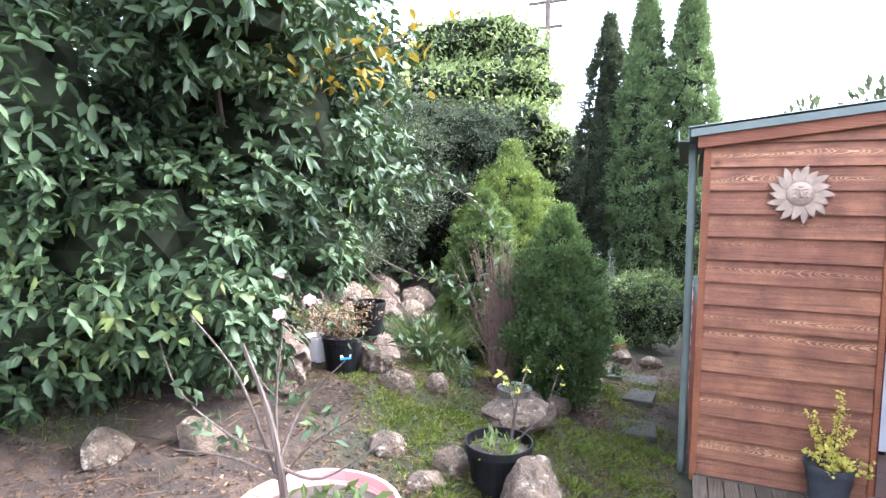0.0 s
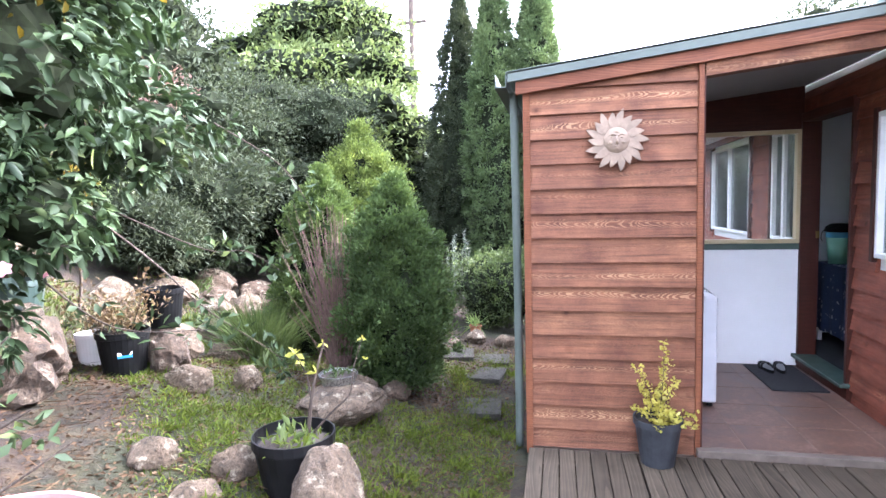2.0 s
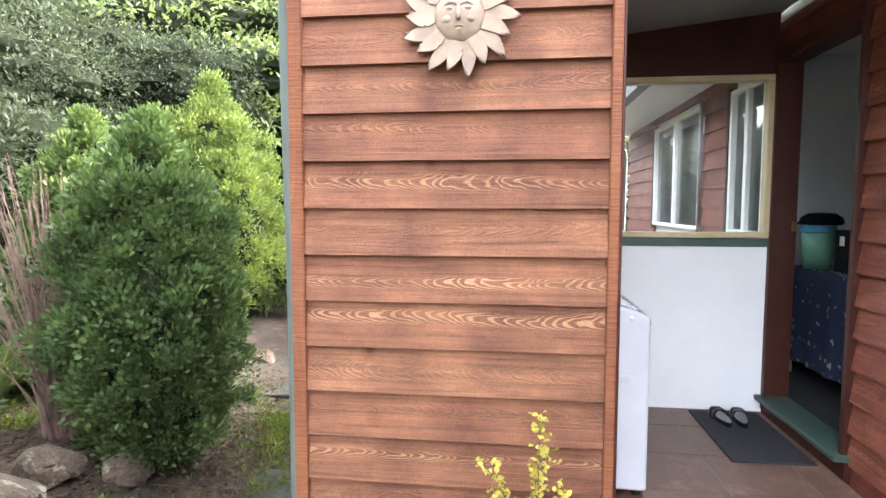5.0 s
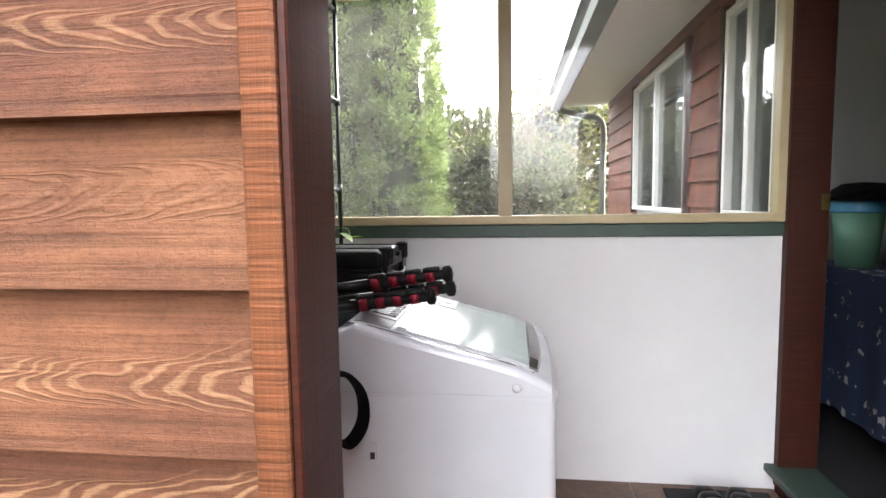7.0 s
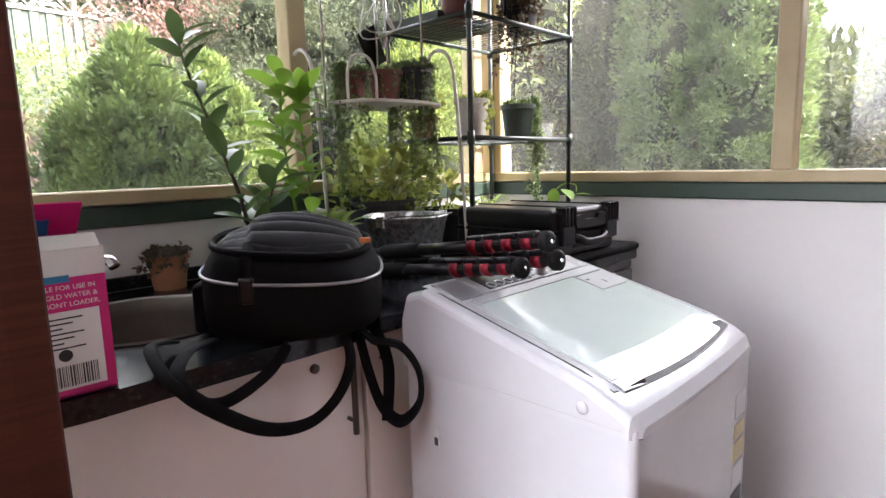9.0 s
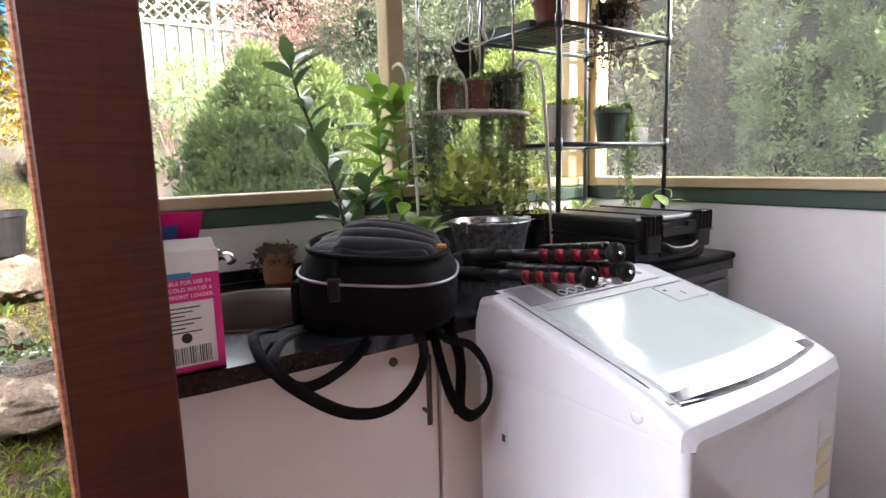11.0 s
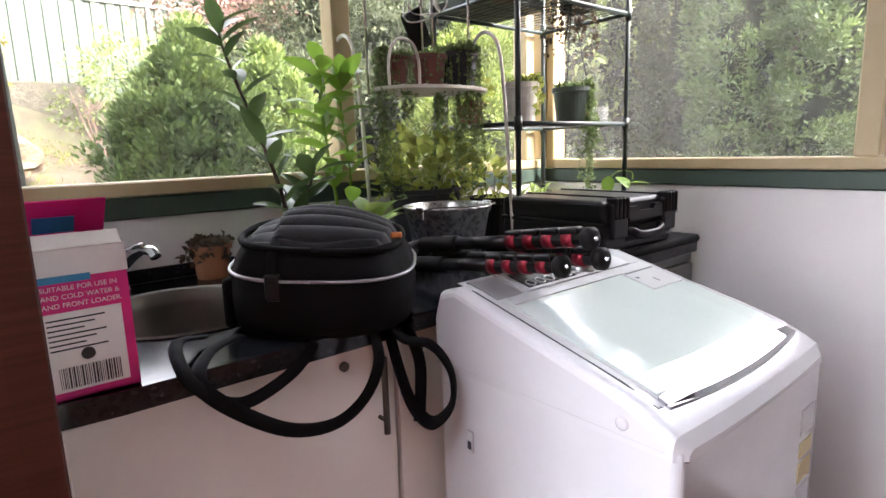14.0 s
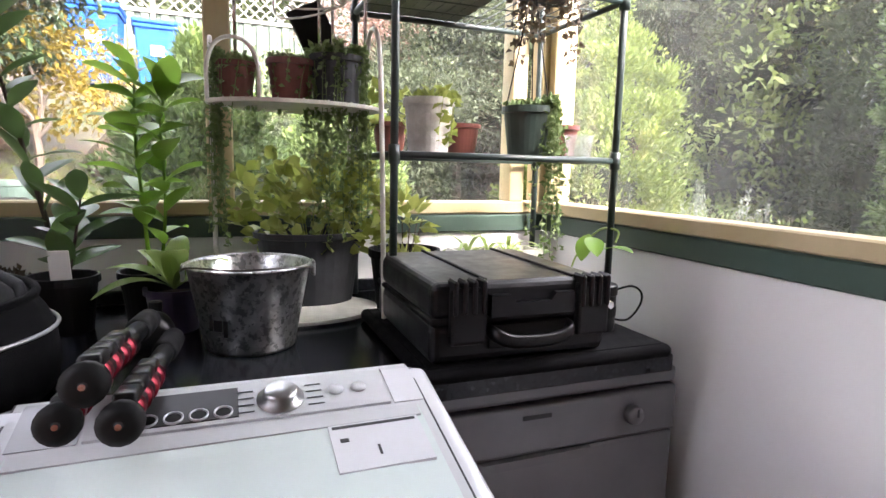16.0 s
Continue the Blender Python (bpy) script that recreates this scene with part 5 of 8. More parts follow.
# washing machine
def washer():
    w = thing("washing_machine", (0, 0, 0), "white top-loading washing machine with a sloping pale lid", "washing machine")
    y0, y1 = 4.846, 5.372
    xf = 1.418
    def top(x):
        return 0.936 - 0.255 * max(0.0, x - 0.985) - 0.18 * max(0.0, x - 1.33)
    low = box((0.932, y0, 0.03), (xf, y1, 0.800), 0.016, 6)
    part("cabinet", low, ENAMEL, w)
    xs = [0.932, 0.945, 0.985, 1.05, 1.12, 1.2, 1.28, 1.34, 1.385, 1.408, 1.421]
    bm = bmesh.new()
    rows = []
    span = [0, 0.004, 0.010, 0.018, 0.030, 0.05, 0.09, 0.16, 0.25, 0.36, 0.5]
    span = span + [1 - q for q in span[-2::-1]]
    ny = len(span)
    for i, x in enumerate(xs):
        row = []
        for j in range(ny):
            v = span[j]
            ins = 0.018 - math.sqrt(max(0.0, 0.018 ** 2 - max(0.0, x - 1.403) ** 2))
            y = y0 - 0.002 + ins + v * (y1 - y0 + 0.004 - 2 * ins)
            e = min(v, 1 - v) * (y1 - y0)
            rnd = 0.016 * (1 - math.sqrt(max(0, 1 - (1 - min(1, e / 0.016)) ** 2)))
            drop = {0: 0.05, 1: 0.012}.get(i, 0.0) + (0.004 if i == 9 else 0.016 if i == 10 else 0)
            bulge = 0.009 * (1 - (2 * v - 1) ** 2) * (max(0, x - 1.25) / 0.17)
            row.append(bm.verts.new((x + bulge, y, top(x) - rnd - drop)))
        rows.append(row)
    for a, b in zip(rows, rows[1:]):
        for j in range(ny - 1):
            bm.faces.new((a[j], a[j + 1], b[j + 1], b[j]))
    rim = [r[0] for r in rows] + rows[-1][1:-1] + [r[-1] for r in rows[::-1]] + rows[0][1:-1][::-1]
    lowv = [bm.verts.new((min(v.co.x, 1.424), v.co.y, 0.778)) for v in rim]
    for i in range(len(rim)):
        j = (i + 1) % len(rim)
        bm.faces.new((rim[i], rim[j], lowv[j], lowv[i]))
    part("top_cover", bm, ENAMEL, w, smooth=True).data.set_sharp_from_angle(angle=radians(14))

    def patch(name, x0, x1, ya, yb, lift, mat, label="", thick=0.004, parent=None, curve=0.0, n=9, edge=0.0):
        """A plate that follows the slope of the top."""
        b = bmesh.new()
        ups, downs = [], []
        for i in range(n):
            x = x0 + (x1 - x0) * i / (n - 1)
            u, dn = [], []
            for j in range(n):
                v = j / (n - 1)
                y = ya + (yb - ya) * v
                xx = x + curve * (1 - (2 * v - 1) ** 2) * i / (n - 1)
                fall = edge if i in (0, n - 1) or j in (0, n - 1) else 0
                u.append(b.verts.new((xx, y, top(xx) + lift + thick - fall)))
                dn.append(b.verts.new((xx, y, top(xx) + lift - 0.002)))
            ups.append(u)
            downs.append(dn)
        for g, flip in ((ups, 1), (downs, 0)):
            for i in range(n - 1):
                for j in range(n - 1):
                    b.faces.new((g[i][j], g[i + 1][j], g[i + 1][j + 1], g[i][j + 1]))
        for i in range(n - 1):
            b.faces.new((ups[i][0], ups[i + 1][0], downs[i + 1][0], downs[i][0]))
            b.faces.new((ups[i][-1], ups[i + 1][-1], downs[i + 1][-1], downs[i][-1]))
            b.faces.new((ups[0][i], ups[0][i + 1], downs[0][i + 1], downs[0][i]))
            b.faces.new((ups[-1][i], ups[-1][i + 1], downs[-1][i + 1], downs[-1][i]))
        return part(name, b, mat, parent or w, label, smooth=False)
    patch("deck_seam", 0.962, 1.372, 4.870, 5.348, 0.0002, INK, "dark seam round the sloping deck", 0.0006, curve=0.016)
    patch("deck_panel", 0.964, 1.370, 4.873, 5.345, 0.0006, GREYP, "satin silver panel round the lid", 0.0008, curve=0.016)
    patch("lid_seam", 1.066, 1.372, 4.886, 5.336, 0.0016, GREYP, "dark seam round the lid", 0.0012, curve=0.016)
    lid = patch("lid", 1.070, 1.358, 4.890, 5.332, 0.002, LIDGLASS, "pale mint glass lid", 0.006, curve=0.014, edge=0.002)
    patch("lid_border", 1.072, 1.092, 4.893, 5.329, 0.0085, GREYP, "grey printed border", 0.0006, lid)
    patch("handle", 1.362, 1.381, 4.886, 5.336, 0.002, HANDLE, "curved chrome lid handle", 0.011, lid, 0.016, edge=0.006)
    con = patch("console", 0.975, 1.056, 4.955, 5.30, 0.001, GREYP, "pale grey control console", 0.005, edge=0.001)
    patch("side_plate", 0.975, 1.056, 4.885, 4.950, 0.0008, SILVER, "silver hinge plate", 0.002)
    patch("side_plate", 0.975, 1.056, 5.305, 5.345, 0.0008, ENAMEL, "", 0.002)
    patch("display", 0.995, 1.050, 4.975, 5.115, 0.0064, INK, "black display window", 0.0008, con)
    for k in range(5):
        y = 4.99 + k * 0.027
        ring = part("button", lathe([(0.0110, 0), (0.0110, 0.0026), (0.0102, 0.0032), (0.0092, 0.0026), (0.0090, 0.0008)], 22), KNOB, con, "silver ringed button", True, at=pose(1.040, y, top(1.04) + 0.0066, 0, 14, 0))
        part("button_cap", lathe([(0.0089, 0.0008), (0.0085, 0.0016), (0, 0.0018)], 18), POTBLACK, ring)
    kn = part("knob", lathe([(0.029, 0), (0.029, 0.003), (0.022, 0.005), (0.021, 0.013), (0.018, 0.0155), (0, 0.0155)], 30), KNOB, con, "round chrome programme knob", True, at=pose(1.026, 5.165, top(1.026) + 0.006, 0, 14, 0))
    for sgn in (-1, 1):
        for k in range(4):
            part("mark", box((1.004 + k * 0.013, 5.165 + sgn * 0.042 - 0.010, top(1.004 + k * 0.013) + 0.0062), (1.007 + k * 0.013, 5.165 + sgn * 0.042 + 0.010, top(1.004 + k * 0.013) + 0.0068)), POTGREY, con)
    for k in range(2):
        part("button", lathe([(0.010, 0), (0.010, 0.003), (0, 0.0035)], 18), GREYP, con, "flat grey button", True, at=pose(1.022, 5.235 + k * 0.03, top(1.022) + 0.0064, 0, 14, 0))
    tag = patch("instruction_plate", 1.094, 1.168, 5.212, 5.322, 0.0086, ENAMEL, "white instruction plate on the lid", 0.0014, lid)
    patch("print_line", 1.097, 1.101, 5.216, 5.318, 0.0102, INK, "", 0.0004, tag)
    patch("print_line", 1.118, 1.124, 5.222, 5.232, 0.0102, INK, "", 0.0004, tag)
    patch("print_line", 1.135, 1.150, 5.262, 5.265, 0.0102, INK, "", 0.0004, tag)
    part("seam", box((0.950, y0 - 0.0025, 0.787), (xf - 0.02, y0 + 0.004, 0.7895)), GREYP, w, "grey joint under the top cover")
    part("cap", lathe([(0.010, 0), (0.010, 0.002), (0.007, 0.004), (0, 0.0045)], 18), ENAMEL, w, smooth=True, at=pose(1.335, y0 - 0.0025, 0.806, 90, 0, 0))
    slot = part("transit_plug", box((1.012, y0 - 0.003, 0.630), (1.028, y0 + 0.002, 0.672), 0.0014, 2), ENAMEL, w, "oval transit bolt plug")
    part("hole", box((1.015, y0 - 0.004, 0.636), (1.025, y0 - 0.003, 0.652), 0.0004, 1), INK, slot)
    part("grip", box((1.255, y0 - 0.003, 0.520), (1.335, y0 + 0.002, 0.552), 0.0018, 2), GREYP, w, "recessed side grip")
    for z, h, mt in ((0.655, 0.05, GREYP), (0.61, 0.03, YELLOWINK), (0.56, 0.04, YELLOWINK), (0.50, 0.05, GREYP), (0.46, 0.03, INK)):
        part("sticker", box((xf - 0.001, 5.285, z), (xf + 0.0015, 5.345, z + h)), mt, w, "small rating sticker")
    for x in (0.97, 1.38):
        for y in (4.89, 5.33):
            part("foot", lathe([(0, 0), (0.02, 0), (0.02, 0.02), (0.012, 0.032), (0, 0.032)], 14, (x, y, 0)), RUBBER, w)


washer()


# hard case on a flat black bag
def hard_case():
    sl = part("flat_bag", box((0.50, 5.385, 0.8805), (0.935, 5.885, 0.906), 0.0125, 4), BLACKC, None, smooth=True)
    tagged(sl, "flat padded black bag lying under the hard case", "bag")
    part("piping", tube([(0.515, 5.40, 0.905), (0.92, 5.40, 0.905), (0.92, 5.865, 0.905)], 0.003, 6), BLACKC, sl)
    c = thing("hard_case", (0.735, 5.575, 0.906), "black ribbed plastic hard equipment case, closed", "case", rz=-1.0)
    c.matrix_basis = c.matrix_basis @ Matrix.Diagonal((1.0, 1.0, 1.15, 1.0))
    part("base", box((-0.18, -0.165, 0.0), (0.18, 0.165, 0.062), 0.014, 3), BLACKP, c)
    part("lid", box((-0.18, -0.165, 0.064), (0.18, 0.165, 0.118), 0.016, 4), BLACKP, c)
    part("seal", box((-0.182, -0.167, 0.058), (0.182, 0.167, 0.068), 0.003, 1), RUBBER, c)
    for y in (-0.105, 0.13):
        la = part("latch", box((0.176, y - 0.032, 0.030), (0.194, y + 0.032, 0.112), 0.006, 2), BLACKP, c, "ribbed black latch")
        for k in range(4):
            part("rib", box((0.165, y - 0.029 + k * 0.0165, 0.075), (0.200, y - 0.021 + k * 0.0165, 0.124), 0.003, 1), BLACKP, la)
    part("groove", box((-0.17, -0.071, 0.1175), (0.17, -0.065, 0.1215), 0.001, 1), RUBBER, c)
    part("groove", box((-0.17, 0.095, 0.1175), (0.17, 0.101, 0.1215), 0.001, 1), RUBBER, c)
    part("handle_recess", box((0.1795, -0.066, 0.020), (0.1835, 0.090, 0.056), 0.0015, 1), RUBBER, c, "dark recess behind the handle")
    part("handle", tube(curve_pts([(0.176, -0.062, 0.046), (0.198, -0.056, 0.042), (0.203, -0.03, 0.034), (0.204, 0.012, 0.032), (0.203, 0.054, 0.034), (0.198, 0.080, 0.042), (0.176, 0.086, 0.046)], 5), 0.008, 12, 0.011), BLACKP, c, "folded carry handle", True)
    part("front_block", prism([(-0.066, 0.068), (0.090, 0.068), (0.090, 0.100), (0.055, 0.100), (0.045, 0.088), (-0.021, 0.088), (-0.031, 0.100), (-0.066, 0.100)], "x", 0.172, 0.192), BLACKP, c, "moulded lid lip")
    part("lock_eye", lathe([(0.006, 0), (0.006, 0.006), (0, 0.006)], 12), CHROME, c, "bright steel lock eye", at=pose(0.19, 0.163, 0.075, 0, 90, 0))


hard_case()
t = thing("black_canister", (0.800, 5.815, 0.906), "small black plastic canister beside the hard case", "canister")
part("body", lathe([(0, 0), (0.027, 0), (0.029, 0.004), (0.029, 0.072), (0.031, 0.074), (0.031, 0.092), (0.028, 0.095), (0, 0.095)], 28), BLACKP, t, smooth=False)
part("band", lathe([(0.0295, 0.030), (0.0300, 0.031), (0.0300, 0.050), (0.0295, 0.051)], 28), RUBBER, t, "ribbed rubber band")
tagged(part("cable", tube(curve_pts([(0.800, 5.848, 0.985), (0.805, 5.885, 0.992), (0.800, 5.915, 0.975), (0.79, 5.922, 0.945), (0.775, 5.905, 0.912), (0.745, 5.885, 0.9075)], 6), 0.0024, 8), RUBBER, None, smooth=True), "thin black cable looping beside the canister", "cable")


# backpack
def backpack():
    b = thing("backpack", (0.800, 4.695, 0.88), "black nylon camera backpack lying on the worktop, straps hanging", "backpack", rz=-38)
    b.matrix_basis = b.matrix_basis @ Matrix.Scale(0.98, 4)
    def rim(k, z, a, lift=0.0):
        c, q = math.cos(a), math.sin(a)
        px, py = math.copysign(abs(c) ** 0.72, c), math.copysign(abs(q) ** 0.72, q)
        return (0.168 * k * px, 0.166 * k * py, z * (1 - 0.06 * px * k - 0.07 * py * k) + lift)
    nu = 40
    bm = bmesh.new()
    rows = []
    for k, z in ((0.84, 0.0), (0.93, 0.008), (0.985, 0.03), (1.005, 0.065), (1.0, 0.092), (0.985, 0.112), (0.945, 0.130), (0.88, 0.147), (0.79, 0.160), (0.60, 0.170), (0.25, 0.174)):
        rows.append([bm.verts.new(rim(k * (1 + 0.008 * math.sin(5 * i / nu * 6.283 + z * 40)), z, 2 * math.pi * i / nu)) for i in range(nu)])
    for r, q in zip(rows, rows[1:]):
        for i in range(nu):
            bm.faces.new((r[i], r[(i + 1) % nu], q[(i + 1) % nu], q[i]))
    bm.faces.new(rows[0][::-1])
    bm.faces.new(rows[-1])
    body = part("body", bm, BLACKC, b, smooth=True)
    # quilted panel
    nx, ny = 141, 28
    bm = bmesh.new()
    g = []
    for i in range(nx):
        row = []
        for j in range(ny):
            u, v = -1 + 2 * i / (nx - 1), -1 + 2 * j / (ny - 1)
            x, y = 0.146 * u * math.sqrt(1 - 0.42 * v * v), 0.145 * v * math.sqrt(1 - 0.42 * u * u)
            e = max(abs(u), abs(v))
            fade = max(0.0, min(1.0, (1 - e) / 0.14))
            puff = 0.019 * abs(math.sin((u + 0.18 * v * v) * math.pi * 3.5)) ** 0.38 * fade * (0.35 if v < -0.55 else 1.0)
            z = 0.152 * (1 - 0.36 * x - 0.42 * y) + 0.042 * (1 - u * u) * (1 - v * v) + puff - 0.012 * (1 - fade)
            row.append(bm.verts.new((x, y, z)))
        g.append(row)
    for i in range(nx - 1):
        for j in range(ny - 1):
            bm.faces.new((g[i][j], g[i + 1][j], g[i + 1][j + 1], g[i][j + 1]))
    part("padded_panel", bm, PADC, b, "charcoal ribbed padding", True)
    part("zip", tube([rim(1.004, 0.112, 2 * math.pi * i / 48) for i in range(49)], 0.0030, 6), SILVER, body, "shiny grey zip piping", True)
    part("seam_roll", tube([rim(0.865, 0.160, 2 * math.pi * i / 48) for i in range(49)], 0.0065, 8), BLACKC, body, smooth=True)
    part("buckle", box((0.153, -0.075, 0.075), (0.170, -0.050, 0.120), 0.005, 2), BLACKP, b, "black side-release buckle")
    part("strap_keeper", tube(curve_pts([(0.11, -0.062, 0.172), (0.148, -0.063, 0.148), (0.168, -0.063, 0.105)], 5), 0.010, 8, 0.003), BLACKC, b)
    part("pull_tab", box((0.05, 0.126, 0.156), (0.064, 0.146, 0.166), 0.002, 1), plain("orange_tab", (0.55, 0.16, 0.04), (0.62, 0.22, 0.06), 0.6), b, "small orange zip tab")
    part("side_pocket", box((-0.02, -0.171, 0.01), (0.10, -0.150, 0.10), 0.010, 3), BLACKC, b, "stretch side pocket", True)
    # straps in the world's axes
    def strap(name, pts, w, t, lab=""):
        inv = b.matrix_basis.inverted()
        pp = [inv @ Vector(p) for p in curve_pts(pts, 8)]
        part(name, tube(pp, w, 10, t), BLACKC, b, lab, True)
    strap("shoulder_strap", [(0.86, 4.50, 0.90), (0.90, 4.44, 0.90), (0.955, 4.405, 0.88), (0.975, 4.44, 0.835), (0.975, 4.52, 0.775), (0.97, 4.60, 0.755), (0.975, 4.655, 0.785), (0.975, 4.685, 0.84), (0.95, 4.69, 0.89)], 0.0115, 0.0035, "looped black shoulder strap")
    strap("waist_strap", [(0.80, 4.46, 0.893), (0.85, 4.41, 0.91), (0.92, 4.39, 0.905), (0.965, 4.40, 0.875), (0.955, 4.46, 0.83), (0.94, 4.55, 0.85), (0.90, 4.62, 0.885)], 0.010, 0.004)
    strap("hip_belt", [(0.930, 4.735, 0.885), (0.948, 4.758, 0.853), (0.983, 4.791, 0.842), (1.007, 4.814, 0.793), (1.007, 4.814, 0.730), (0.981, 4.789, 0.693), (0.956, 4.766, 0.724), (0.941, 4.752, 0.783), (0.935, 4.735, 0.865)], 0.024, 0.006, "wide padded hip belt folded in a loop")
    strap("loose_strap", [(0.93, 4.775, 0.87), (0.955, 4.785, 0.80), (0.945, 4.785, 0.685)], 0.011, 0.003)


backpack()


# tripod lying on the worktop and washing machine
def tripod():
    t = thing("tripod", (0, 0, 0), "folded black tripod with red leg collars lying across the washer", "tripod")
    ends = [((0.70, 4.985, 0.965), (1.186, 4.988, 1.030)), ((0.70, 4.955, 0.925), (1.150, 4.957, 0.982)), ((0.70, 5.02, 0.930), (1.190, 5.014, 0.992))]
    for a, c in ends:
        a, c = Vector(a), Vector(c)
        d = c - a
        leg = part("leg", tube([a, a + d * 0.6], 0.0125, 14), BLACKP, t, smooth=True)
        part("foam_grip", tube([a + d * 0.03, a + d * 0.04, a + d * 0.28, a + d * 0.29], [0.014, 0.018, 0.018, 0.014], 16), RUBBER, leg, "black foam grip", True)
        part("tube", tube([a + d * 0.28, a + d * 0.60], 0.0132, 14), BLACKP, leg, "dark grey leg tube", True)
        for k in range(4):
            s = 0.60 + k * 0.09
            part("collar", tube([a + d * s, a + d * (s + 0.045)], 0.0175 - k * 0.001, 14), RED, leg, "red anodised collar", True)
            part("lever", oriented(box((-0.020, -0.011, 0.008), (0.020, 0.011, 0.022), 0.005, 3), Matrix.Translation(a + d * (s + 0.03)) @ d.to_track_quat("X", "Z").to_matrix().to_4x4()), BLACKP, leg, "black flip lever", True)
            part("section", tube([a + d * (s + 0.045), a + d * (s + 0.09)], 0.0150 - k * 0.001, 14), RUBBER, leg)
        part("foot", tube([a + d * 0.955, a + d * 0.965, a + d * 0.99, a + d * 1.0], [0.016, 0.020, 0.020, 0.012], 16), RUBBER, leg, "rubber foot", True)
        part("spike", tube([a + d * 0.998, a + d * 1.006], [0.005, 0.003], 10), CHROME, leg, "bright steel spike")
    part("shoulder", oriented(lathe([(0, -0.02), (0.034, -0.02), (0.038, 0), (0.030, 0.03), (0, 0.03)], 20), pose(0.695, 4.985, 0.938, 0, 90, 0)), BLACKP, t, "black leg shoulder", True)
    part("red_ring", oriented(lathe([(0.030, -0.006), (0.032, 0.0), (0.030, 0.006)], 20), pose(0.668, 4.985, 0.937, 0, 90, 0)), RED, t)
    part("ball_head", oriented(lathe([(0, -0.05), (0.016, -0.048), (0.022, -0.025), (0.022, 0.03), (0.03, 0.034), (0.03, 0.044), (0, 0.044)], 20), pose(0.625, 4.985, 0.930, 0, 90, 0)), BLACKP, t, "ball head", True)
    part("clamp_knob", lathe([(0.012, 0), (0.012, 0.024), (0, 0.026)], 14, (0.625, 4.985, 0.952)), BLACKP, t)


tripod()


# detergent box
def text_on(parent, words, size, at, mat, name="print"):
    cu = bpy.data.curves.new(name, "FONT")
    cu.body, cu.size, cu.extrude = words, size, 0.0002
    tmp = bpy.data.objects.new(name, cu)
    scene.collection.objects.link(tmp)
    me = bpy.data.meshes.new_from_object(tmp.evaluated_get(bpy.context.evaluated_depsgraph_get()))
    bpy.data.objects.remove(tmp)
    me.materials.clear()
    me.materials.append(mat)
    o = new(name, me)
    o.parent = parent
    o.matrix_basis = at
    return o


def detergent():
    b = thing("detergent_box", (0.902, 4.243, 0.881), "open magenta and white laundry powder carton on the worktop", "carton")
    part("carton", joined(box((-0.11, 0.0, 0.0), (0.0, 0.002, 0.195)), box((-0.11, 0.100, 0.0), (0.0, 0.102, 0.195)), box((-0.002, 0.002, 0.0), (0.0, 0.100, 0.195)), box((-0.11, 0.002, 0.0), (-0.108, 0.100, 0.195)), box((-0.11, 0.002, 0.0), (0.0, 0.100, 0.003))), MAGENTA, b)
    part("side_band", box((-0.112, 0.1025, 0.162), (0.002, 0.1032, 0.1955)), PAPER, b, "bare white card rim")
    rim = part("rim_band", box((0.0002, -0.001, 0.160), (0.0012, 0.1032, 0.1955)), PAPER, b, "bare white card rim")
    part("pattern", box((0.0013, 0.004, 0.154), (0.0019, 0.06, 0.163)), BLUEINK, rim)
    label = part("back_label", box((0.0002, 0.002, 0.012), (0.0010, 0.090, 0.116)), PAPER, b, "white back label with print")
    for k, s in enumerate(("SUITABLE FOR USE IN", "AND COLD WATER &", "AND FRONT LOADER.")):
        text_on(b, s, 0.0088, pose(0.0004, 0.004, 0.144 - k * 0.011, 90, 0, 90), PAPER)
    for k in range(7):
        part("print_line", box((0.0010, 0.006, 0.106 - k * 0.0065), (0.0014, 0.070 - (k % 3) * 0.012, 0.108 - k * 0.0065)), POTGREY, label)
    part("round_mark", lathe([(0, 0), (0.008, 0), (0.008, 0.0006), (0, 0.0006)], 18), INK, label, at=pose(0.0010, 0.046, 0.058, 0, 90, 0))
    y = 0.012
    r = random.Random(4)
    while y < 0.082:
        w = r.choice((0.0007, 0.0012, 0.002))
        part("bar", box((0.0010, y, 0.016), (0.0014, y + w, 0.044)), INK, label)
        y += w + r.choice((0.0009, 0.0014))
    tilt = pose(-0.108, 0.0, 0.196, 0, -42, 0)
    fl = part("flap", oriented(box((0.0, 0.002, 0.0), (0.085, 0.096, 0.002)), tilt), MAGENTA, b, "lifted carton flap with blue print")
    part("flap_print", oriented(box((0.018, 0.012, -0.0008), (0.052, 0.060, 0.0)), tilt), BLUEINK, fl)
    part("flap_print", oriented(box((0.006, 0.008, -0.0008), (0.014, 0.064, 0.0)), tilt), PAPER, fl)
    part("inner_flap", oriented(box((0.0, 0.0, 0.0), (0.002, 0.098, 0.026)), pose(-0.002, 0.002, 0.195, 0, -50, 0)), PAPER, b, "bare white inner flap folded in")


detergent()


# pots and plants
def pot(name, at, r, h, mat, label, cat="plant pot", taper=0.78, soil=True, rim=0.004, group="", sx=1.0, sy=1.0, rz=0.0):
    t = thing(name, at, label, cat, group, rz)
    part("pot", lathe([(0, 0.0), (r * taper, 0.0), (r * 0.98, h * 0.86), (r + rim, h * 0.87), (r + rim, h), (r - 0.002, h), (r - 0.004, h * 0.84), (r * 0.9, h * 0.8)], 28, (0, 0, 0), sx, sy), mat, t, smooth=False)
    if soil:
        part("soil", lathe([(r * 0.93, h * 0.83), (r * 0.6, h * 0.87), (0, h * 0.88)], 20, (0, 0, 0), sx, sy), SOIL, t, "dark potting soil")
    return t


